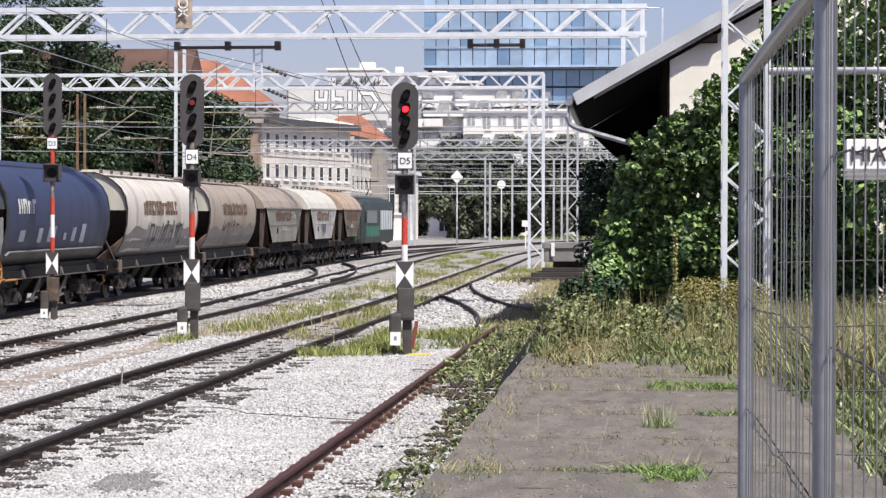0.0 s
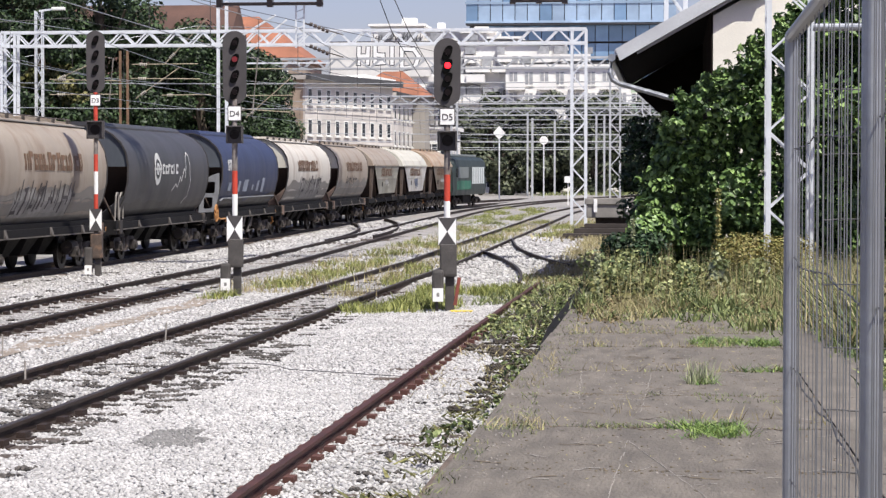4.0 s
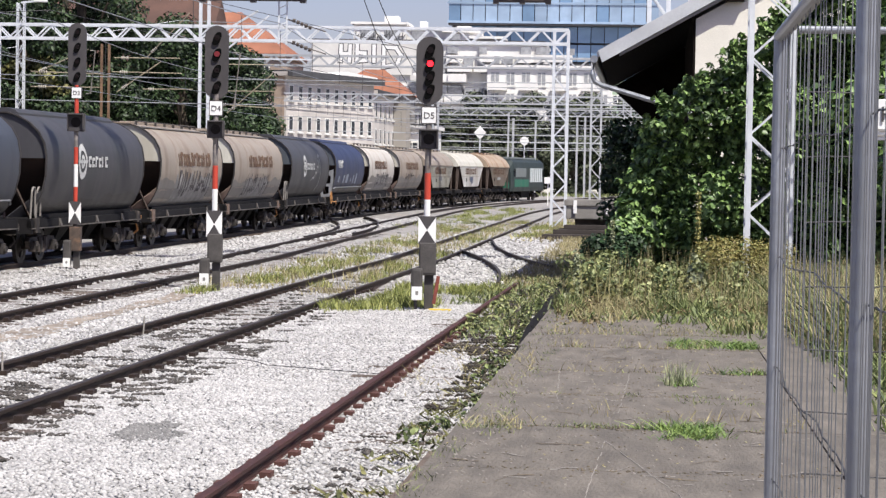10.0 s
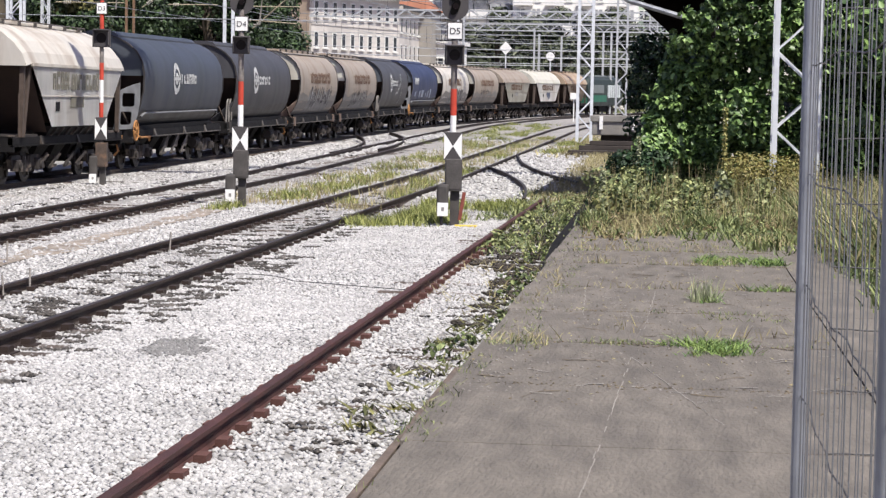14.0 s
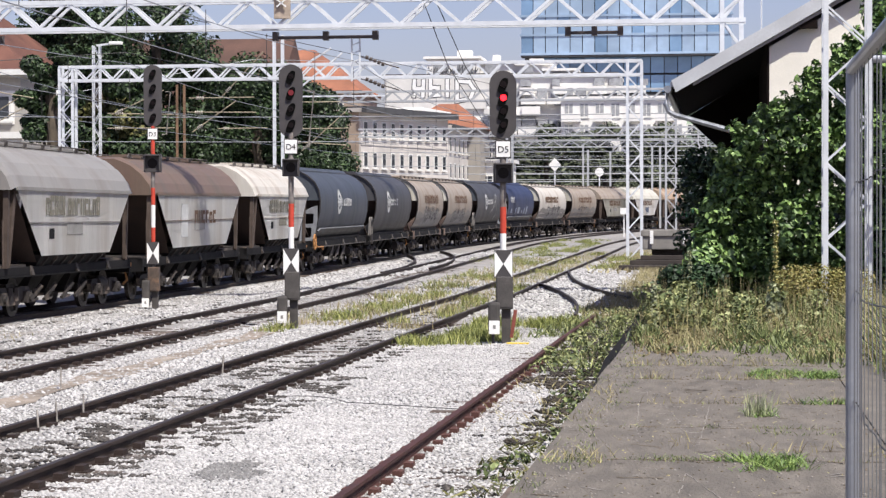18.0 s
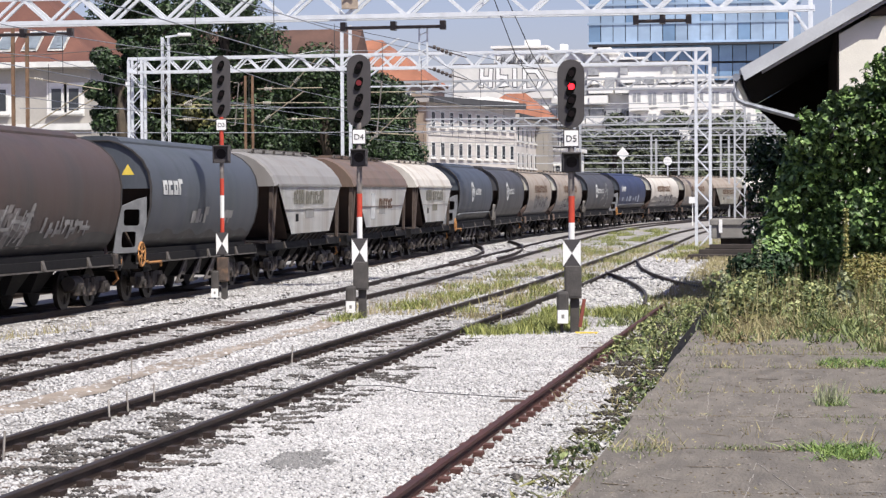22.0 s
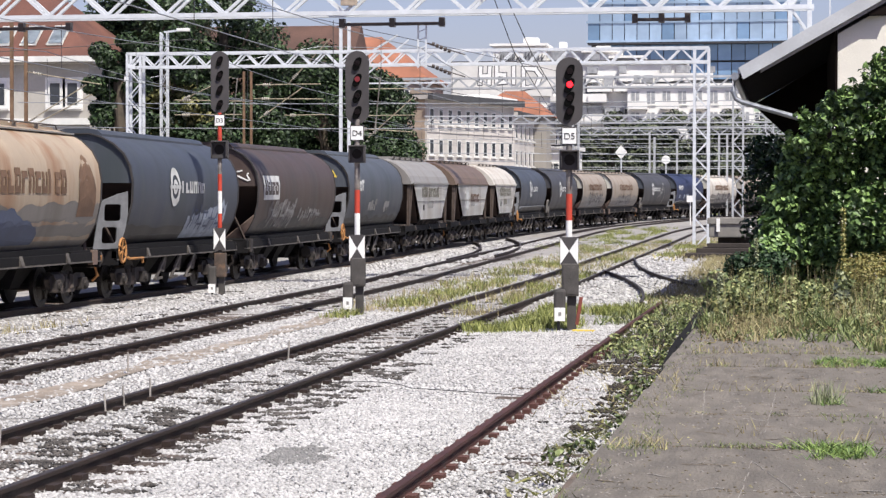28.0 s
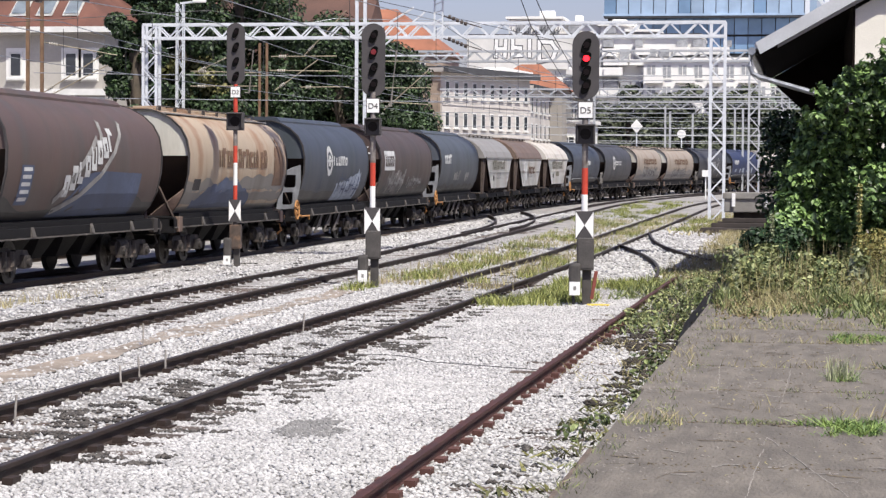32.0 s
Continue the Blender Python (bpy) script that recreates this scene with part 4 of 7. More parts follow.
def wagon_trapeze(label, length, roofskin, sideskin, seed):
    half = length / 2 - 0.62
    w = empty("hopper_wagon", label, "freight wagon", "hopper wagons of the train")
    hb = half - 0.45
    sec = section("trapeze")
    bm = B()
    ys = [-hb, -hb + 0.25] + [-hb + 0.25 + (2 * hb - 0.5) * k / 8 for k in range(1, 8)] + [hb - 0.25, hb]
    rows = [[bm.verts.new((x * (0.985 if abs(y) == hb else 1), y, z - (0.05 if abs(y) == hb else 0))) for x, z in sec] for y in ys]
    n = len(sec)
    for a, c in zip(rows, rows[1:]):
        for i in range(n - 1):
            bm.faces.new((a[i], a[i + 1], c[i + 1], c[i]))
    bm.faces.new(rows[0])
    bm.faces.new(list(reversed(rows[-1])))
    bmesh.ops.recalc_face_normals(bm, faces=bm.faces[:])
    part("roof", bm, roofskin, w, "rounded roof")
    top, low = hb - 0.35, hb - 2.2
    for s in (-1, 1):
        bm = B()
        zs = [1.45, 1.85, 2.25, 2.65, 3.05]
        last = None
        for z in zs:
            u = (z - 1.45) / 1.6
            L = low + (top - low) * u
            cur = [bm.verts.new((s * (flank(z)), -L, z)), bm.verts.new((s * flank(z), L, z))]
            if last:
                bm.faces.new((last[0], last[1], cur[1], cur[0]))
            last = cur
        bmesh.ops.solidify(bm, geom=bm.faces[:], thickness=0.02)
        part("side_sheet", bm, sideskin, w, "trapezoid side sheet")
        part("panel_seam", box(B(), s * 1.515 - 0.018, s * 1.515 + 0.018, -(low + top) / 2, (low + top) / 2, 2.235, 2.262), roofskin, w)
        part("side_rib", box(B(), s * 1.53 - 0.03, s * 1.53 + 0.03, -top, top, 3.0, 3.08), roofskin, w)
    for sy in (-1, 1):
        bm = B()
        a = [bm.verts.new((x, sy * top, 3.05)) for x in (-1.45, 1.45)]
        c = [bm.verts.new((x, sy * low, 1.3)) for x in (1.36, -1.36)]
        bm.faces.new((*a, *c))
        part("slope_sheet", bm, CUT, w)
        for s in (-1, 1):
            part("end_post", beam(B(), (s * 1.3, sy * (hb - 0.15), 1.2), (s * 1.35, sy * (hb - 0.15), 3.1), 0.12), ENDSTEEL, w)
            part("end_brace", beam(B(), (s * 1.32, sy * (hb - 0.25), 1.25), (s * 1.40, sy * (top - 0.15), 3.0), 0.09), ENDSTEEL, w)
        part("end_platform", box(B(), -1.25, 1.25, sy * half - (2.2 if sy > 0 else 0), sy * half + (0 if sy > 0 else 2.2), 1.2, 1.26), BOGIE, w)
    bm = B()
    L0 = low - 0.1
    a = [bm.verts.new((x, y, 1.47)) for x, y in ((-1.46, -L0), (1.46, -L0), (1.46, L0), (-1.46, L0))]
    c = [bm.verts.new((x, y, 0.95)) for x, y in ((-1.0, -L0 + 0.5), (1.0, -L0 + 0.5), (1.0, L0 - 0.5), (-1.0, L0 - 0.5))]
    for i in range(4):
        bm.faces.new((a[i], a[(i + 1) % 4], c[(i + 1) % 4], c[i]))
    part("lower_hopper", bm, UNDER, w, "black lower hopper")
    for k in range(7):
        y = -L0 + 0.5 + (2 * L0 - 1.0) * k / 6
        part("hopper_rib", beam(B(), (1.43, y, 1.44), (1.02, y, 0.97), 0.05, 0.12), BOGIE, w)
    catwalk(w, hb - 0.8, roofskin)
    underframe(w, half, seed, (-2.3, -1.2, 0.2, 1.3), dark=True)
    buffers(w, half)
    end_ladder(w, -half + 0.7)
    for y in (-half + 1.75, half - 1.75):
        add_bogie(w, y)
    return w


def shift(lo, hi):
    return (lo + hi) / 2, hi - lo


TRAIN = []


def couple(wagon, centre):
    TRAIN.append((wagon, centre))


# joints between wagons, metres along the track at the start of the clip
J = [131.1, 120.0, 107.3, 93.9, 81.2, 67.4, 54.0, 40.4, 27.0, 14.4, 0.9, -12.9, -24.6, -37.9, -50.1, -63.4, -76.9, -89.5, -102.6, -115.6]
FLEET = [
    ("T", "tan trapezoid-sided hopper wagon with faded lettering", P_CREAM, P_BEIGE),
    ("T", "off-white trapezoid-sided hopper wagon with a blue graffiti mark", P_PALE, P_PANEL),
    ("T", "beige trapezoid-sided hopper wagon with brown lettering", P_BEIGE, P_PALE),
    ("R", "rust-stained beige round-sided hopper wagon with brown lettering", P_BEIGE, P_WHITE),
    ("R", "dirty white round-sided hopper wagon with lettering and graffiti", P_WHITE, P_PALE),
    ("F", "navy blue round-sided hopper wagon with white lettering", P_BLUE, P_STEEL),
    ("R", "dark grey round-sided hopper wagon with a white round emblem", P_GREY, P_GREY),
    ("R", "beige round-sided hopper wagon with scrawled grey graffiti", P_BEIGE, P_WHITE),
    ("R", "rusty beige round-sided hopper wagon with brown lettering", P_BEIGE, P_WHITE),
    ("R", "plain dark grey round-sided hopper wagon with a white emblem", P_GREY, P_GREY),
    ("F", "blue-grey round-sided hopper wagon with a white emblem", P_BLUEGREY, P_STEEL),
    ("T", "pale cream trapezoid-sided hopper wagon, dirt-streaked", P_WHITE, P_PANEL),
    ("T", "brown-roofed hopper wagon with cream trapezoid sides", P_TAN, P_PANEL),
    ("T", "off-white trapezoid-sided hopper wagon with faded lettering", P_ROOFW, P_PANEL),
    ("F", "steel grey round-sided hopper wagon with white lettering", P_STEEL, P_STEEL),
    ("R", "dull brown round-sided hopper wagon with a white name board", P_BROWN, P_BROWN),
    ("F", "blue-grey round-sided hopper wagon with emblem and pale graffiti", P_BLUEGREY, P_STEEL),
    ("R", "cream round-sided hopper wagon streaked with orange rust", P_CREAM, P_PALE),
    ("R", "maroon-brown round-sided hopper wagon with a big slanted logo", P_MAROON, P_MAROON),
]
for k, (kind, label, skin, other) in enumerate(FLEET):
    mid, length = shift(J[k + 1], J[k])
    if kind == "T":
        wg = wagon_trapeze(label, length, skin, other, k)
    else:
        wg = wagon_round(label, length, skin, k, hood=P_PALE if skin in (P_BEIGE, P_CREAM, P_WHITE) else (P_STEEL if k == 6 else other), cheek=FRAMEG if kind == "F" else (CHEEK if skin in (P_BEIGE, P_CREAM, P_WHITE, P_BROWN, P_MAROON) else skin), framed=kind == "F")
    couple(wg, mid)
    if kind == "T":
        lettering("trapeze", LETTER_O if k in (11, 13) else LOGO_B, wg, *((-2.6, 1.9, 2.42, 2.90, 13) if k != 12 else (-0.9, 1.9, 2.15, 2.55, 6)))
        part("data_panel", patch(B(), "trapeze", -0.9, 0.4, 1.95, 2.25, 0.012), LETTER_O if k == 11 else LOGO_G, wg)
        part("small_plate", patch(B(), "trapeze", -2.3, -1.9, 1.85, 2.1, 0.012), UNDER, wg)
        if k == 1:
            scrawl("trapeze", GRAF_B, wg, -0.6, 0.6, 1.6, 2.3, k, 4, 0.3, "blue graffiti mark")
        if k == 12:
            part("white_board", patch(B(), "trapeze", -2.5, -1.7, 1.75, 2.75, 0.014), LOGO_W, wg)
    elif skin in (P_BEIGE, P_CREAM, P_WHITE):
        hb2 = length / 2 - 1.27
        n2 = 31
        part("greyed_flank", field(B(), "round", [-hb2 + 2 * hb2 * q / (n2 - 1) for q in range(n2)], 1.32, [2.25 + 0.35 * noise.noise((q * 0.31, k * 3.1, 2)) for q in range(n2)], 0.006), P_LOWER, wg, "greyed dirty lower flank, darkened further for shading")
        lettering("round", LOGO_B, wg, *((-3.25, 2.06) if k == 4 else (-2.4, 2.95)), 2.58 if k == 17 else 2.72, 3.12 if k == 17 else 3.2, 13)
        if k in (4, 8):
            part("graffiti", field(B(), "round", [-2.6 + 0.2 * q for q in range(30)], 1.45, [2.3 + 0.4 * noise.noise((q * 0.6, k, 5)) + (0.1 if q % 4 == 0 else 0) for q in range(30)]), LOGO_G, wg, "pale grey sprayed field")
            scrawl("round", GRAF_D, wg, -2.2, 3.2, 1.6, 2.6, k, 15, 0.13, "dark scrawled graffiti")
        elif k == 7:
            part("graffiti", field(B(), "round", [-3.0 + 0.2 * q for q in range(27)], 1.5, [2.15 + 0.4 * noise.noise((q * 0.5, k, 5)) + (0.12 if q % 4 == 0 else 0) for q in range(27)]), LOGO_G, wg, "pale grey sprayed field")
            scrawl("round", GRAF_D, wg, -3.0, 2.2, 1.5, 2.5, k, 15, 0.10, "dark scrawled outlines")
        elif k == 3:
            scrawl("round", GRAF_D, wg, -2.4, 0.8, 2.0, 2.55, k, 8, 0.09, "dark scrawled graffiti")
        elif k == 17:
            bm = B()
            rg = random.Random(5)
            ys = [-4.3 + 0.225 * q for q in range(27)]
            field(bm, "round", ys, 1.45, [1.62 + 0.62 * math.sin(q / 26 * 3.0) + 0.16 * noise.noise((q * 0.37, 1, 2)) + (0.07 if q % 5 == 0 else 0) for q in range(27)])
            part("graffiti", bm, GRAF_B, wg, "slate blue spray-painted field")
            part("side_hatch", patch(B(), "round", -4.7, -4.05, 1.95, 2.25, 0.016), RIM, wg, "small dark hatch")
            part("rust_field", field(B(), "round", [3.75 + 0.15 * q for q in range(9)], 2.05, [3.0, 3.2, 3.3, 3.45, 3.5, 3.4, 3.2, 2.95, 2.7], 0.013), LOGO_B, wg, "brown rust field")
    if kind != "T" and skin not in (P_BEIGE, P_CREAM, P_WHITE):
        hb2 = length / 2 - 1.25
        # painted shading: a darker field where the hull turns under
        part("sooty_flank", field(B(), "round", [-hb2 + 2 * hb2 * q / 24 for q in range(25)], 1.31, [1.75 + 0.3 * noise.noise((q * 0.4, k * 2.3, 4)) for q in range(25)], 0.005), P_LOWSHADE, wg, "lower flank darkened for the shade on the curved body")
    if skin in (P_GREY, P_BLUEGREY):
        e0 = -1.85 if skin is P_GREY else -1.4
        disc_logo("round", wg, e0, 2.80, 0.45)
        lettering("round", LOGO_W, wg, e0 + 0.62, e0 + 2.85, 2.64, 2.96, 6)
        if k == 16:
            part("graffiti", field(B(), "round", [0.1 + 0.19 * q for q in range(21)], 1.42, [1.9 + 0.025 * q + 0.25 * noise.noise((q * 0.7, k, 5)) + (0.12 if q % 3 == 0 else 0) for q in range(21)]), GRAF_S, wg, "pale blue sprayed field")
            scrawl("round", GRAF_B, wg, 0.3, 3.8, 1.5, 2.4, k, 12, 0.07, "slate blue sprayed outlines")
        if k == 6:
            bm = B()
            for pts in (((0.3, 2.1), (0.7, 2.3), (1.0, 2.2), (1.25, 2.55), (1.45, 2.4), (1.75, 2.8), (1.95, 2.75)), ((1.95, 2.5), (2.1, 3.2), (2.35, 3.35), (2.6, 3.2), (2.62, 2.7), (2.8, 2.3), (2.75, 1.9), (2.3, 1.65))):
                fine = [tuple(Vector(a).lerp(Vector(c), q / 4)) for a, c in zip(pts, pts[1:]) for q in range(4)] + [pts[-1]]
                ribbon(bm, "round", fine, 0.06, 0.02)
            part("graffiti", bm, LOGO_W, wg, "thin white sprayed outline")
    elif skin is P_BLUE:
        lettering("round", LOGO_W, wg, -4.5, -2.7, 2.75, 3.15, 4)
        for q0, q1, z0, z1 in ((-4.2, -3.7, 2.0, 2.3), (-2.4, -2.0, 1.95, 2.35), (-1.4, -0.6, 1.95, 2.4), (0.3, 0.6, 2.0, 2.2), (1.2, 1.6, 1.95, 2.35), (2.2, 2.7, 1.9, 2.45)):
            part("data_panel", patch(B(), "round", q0, q1, z0, z1, 0.014), GRAF_S, wg)
    elif skin is P_STEEL:
        lettering("round", LOGO_W, wg, -4.4, -2.5, 2.72, 3.14, 4)
        scrawl("round", LOGO_G, wg, -1.6, 0.0, 1.85, 2.3, k, 4, 0.25, "pale paint marks")
        scrawl("round", LOGO_G, wg, 1.4, 2.4, 1.8, 2.3, k + 9, 3, 0.25, "pale paint marks")
        hz = -(length / 2 - 1.2) + 0.055
        bm = B()
        bm.faces.new([bm.verts.new(q) for q in ((0.72, hz, 3.22), (1.06, hz, 3.22), (0.89, hz, 3.5))])
        part("warning_triangle", bm, YELLOW, wg, "small yellow warning triangle")
    elif skin is P_BROWN:
        hy = -(length / 2 - 1.2) + 0.05
        bmh = B()
        for x0, z0, x1, z1 in ((0.66, 3.12, 0.70, 3.44), (0.66, 3.27, 1.00, 3.35), (0.66, 3.27, 1.18, 3.04), (1.18, 3.04, 1.25, 3.07), (1.24, 3.06, 1.14, 3.22), (1.14, 3.22, 1.20, 3.28)):
            beam(bmh, (x0, hy, z0), (x1, hy, z1), 0.04)
        part("chalk_scrawl", bmh, WHITE, wg, "white sprayed scrawl")
        part("name_board", patch(B(), "round", -4.85, -2.8, 2.45, 3.2, 0.012), LOGO_W, wg, "white name board")
        lettering("round", P_BROWN, wg, -4.7, -2.9, 2.6, 3.06, 4)
        scrawl("round", GRAF_G, wg, -4.0, -0.6, 1.5, 2.5, k + 3, 13, 0.26, "grey slanted sprayed letters", skew=0.9, out=0.014)
        scrawl("round", LOGO_G, wg, -3.9, -0.5, 1.55, 2.5, k, 13, 0.08, "pale grey sprayed outlines", skew=0.9)
        scrawl("round", LOGO_G, wg, 0.2, 3.4, 1.65, 2.2, k + 40, 9, 0.12, "grey scrawled graffiti")
    elif skin is P_MAROON:
        lettering("round", LOGO_W, wg, -1.7, 1.6, 1.85, 2.4, 8, "logo_bar", 0.36)
        bm = B()
        for pts, ww in ((((-2.1, 1.75), (-1.1, 2.3), (-0.2, 2.85), (0.4, 3.2)), 0.16), (((-1.9, 1.52), (-0.6, 1.85), (0.6, 2.32), (1.5, 2.85), (2.1, 3.3), (2.4, 3.62)), 0.15), (((0.6, 2.9), (0.75, 3.3), (0.85, 3.6)), 0.2)):
            fine = [tuple(Vector(a).lerp(Vector(c), q / 5)) for a, c in zip(pts, pts[1:]) for q in range(5)] + [pts[-1]]
            ribbon(bm, "round", fine, ww)
        part("swoosh", bm, LOGO_G, wg, "pale curved logo stripes")
        part("blue_field", field(B(), "round", [-2.0 + 0.52 * q for q in range(12)], 1.4, [1.5, 1.7, 1.95, 2.3, 2.4, 2.42, 2.43, 2.42, 2.41, 2.4, 2.4, 2.38], 0.010), GRAF_B, wg, "slate blue painted field")
        part("data_panel", patch(B(), "round", -4.4, -3.7, 1.7, 2.55, 0.012), GRAF_B, wg)
        for q in range(5):
            part("data_bar", patch(B(), "round", -4.3, -3.8, 1.78 + 0.16 * q, 1.86 + 0.16 * q, 0.016), LOGO_W, wg)

# ---- locomotive ----
L_GREEN = paint("dark_green_loco_paint", (0.024, 0.034, 0.033), (0.045, 0.055, 0.052), 0.5)
L_STRIPE = paint("green_loco_stripe", (0.03, 0.14, 0.09), (0.03, 0.09, 0.07), 0.4)
L_GREY = paint("grey_loco_paint", (0.17, 0.19, 0.19), (0.12, 0.13, 0.13), 0.5)
L_WHITE = paint("pale_loco_panel", (0.56, 0.60, 0.60), (0.45, 0.47, 0.47), 0.4)
DARKGLASS = mat("dark_glass", (0.02, 0.024, 0.03), 0.12, var=0.1, bump=0, spec=0.6)


def locomotive():
    lo = empty("locomotive", "green and grey electric locomotive with a pale side panel", "locomotive")
    h = 6.9
    bm = B()
    out = [(1.42, 0.95), (1.48, 1.3), (1.48, 3.0), (1.36, 3.5), (1.05, 3.75), (-1.05, 3.75), (-1.36, 3.5), (-1.48, 3.0), (-1.48, 1.3), (-1.42, 0.95)]
    rows = []
    for y, k, dz in ((-h, 0.9, -0.5), (-h + 0.7, 1, 0), (h - 0.7, 1, 0), (h, 0.9, -0.5)):
        rows.append([bm.verts.new((x * k, y, z + (dz if z > 2.9 else 0))) for x, z in out])
    for a, c in zip(rows, rows[1:]):
        for i in range(len(out)):
            j = (i + 1) % len(out)
            bm.faces.new((a[i], a[j], c[j], c[i]))
    bm.faces.new(rows[0])
    bm.faces.new(list(reversed(rows[-1])))
    bmesh.ops.recalc_face_normals(bm, faces=bm.faces[:])
    part("body", bm, L_GREEN, lo)
    part("side_panel", box(B(), 1.482, 1.50, 0.2, 5.4, 1.75, 3.0), L_WHITE, lo, "large pale side panel")
    part("side_panel", box(B(), 1.482, 1.498, -5.6, -1.4, 2.2, 3.0), L_GREY, lo, "grey side panel")
    for k in range(6):
        part("panel_slat", box(B(), 1.50, 1.512, 0.45 + 0.8 * k, 0.60 + 0.8 * k, 1.78, 2.97), L_GREY, lo)
    part("side_stripe", box(B(), 1.482, 1.499, -6.0, -0.3, 1.35, 2.0), L_STRIPE, lo, "green side stripe")
    part("front_stripe", box(B(), -1.2, 1.2, -h - 0.03, -h - 0.001, 1.2, 1.75), L_STRIPE, lo, "green band under the windscreen")
    part("roof_cover", box(B(), -0.9, 0.9, -5.2, 5.2, 3.76, 3.95, 0.05), L_GREY, lo)
    for y in (-h + 1.0, h - 1.0):
        part("cab_window", box(B(), 1.40, 1.492, y - 0.4, y + 0.4, 2.25, 2.9), DARKGLASS, lo)
    part("windscreen", box(B(), -1.0, 1.0, -h - 0.02, -h + 0.1, 2.1, 2.75), DARKGLASS, lo)
    part("windscreen", box(B(), -1.0, 1.0, h - 0.1, h + 0.02, 2.1, 2.75), DARKGLASS, lo)
    part("underbody", box(B(), -1.1, 1.1, -1.6, 1.6, 0.35, 0.95), UNDER, lo)
    bm = tube(B(), [(0, 3.6, 3.95), (0, 4.6, 4.35), (0, 3.8, 4.95)], 0.04, 6)
    tube(bm, [(-0.8, 3.8, 4.95), (0.8, 3.8, 4.95)], 0.04, 6)
    part("pantograph", bm, UNDER, lo)
    buffers(lo, h)
    for y in (-4.2, 4.2):
        add_bogie(lo, y)
    couple(lo, 138.3)


locomotive()


# ---- light signals ----
RED_ON = glow("red_signal_light", (1.0, 0.01, 0.02), 3.2)
RED_DIM = glow("faint_red_signal_light", (0.14, 0.008, 0.012), 0.08)
HOOD = mat("matt_black_hood", (0.004, 0.004, 0.004), 0.95, var=0.1, bump=0, spec=0.05)
LENS_OFF = mat("unlit_lens", (0.008, 0.005, 0.005), 0.3, var=0.1, bump=0, spec=0.15)


DARKRED = mat("faded_dark_red_paint", (0.22, 0.06, 0.045), 0.7, var=0.25, scale=5, fine=30)
DULLMAST = mat("weathered_mast_paint", (0.24, 0.215, 0.20), 0.75, var=0.35, scale=5, fine=30, stain=(0.12, 0.085, 0.07), amount=0.7, sscale=6)
RUSTBOX = mat("rust_spotted_box", (0.085, 0.062, 0.05), 0.8, var=0.35, scale=5, fine=30, stain=(0.22, 0.13, 0.08), amount=0.7, sscale=4)


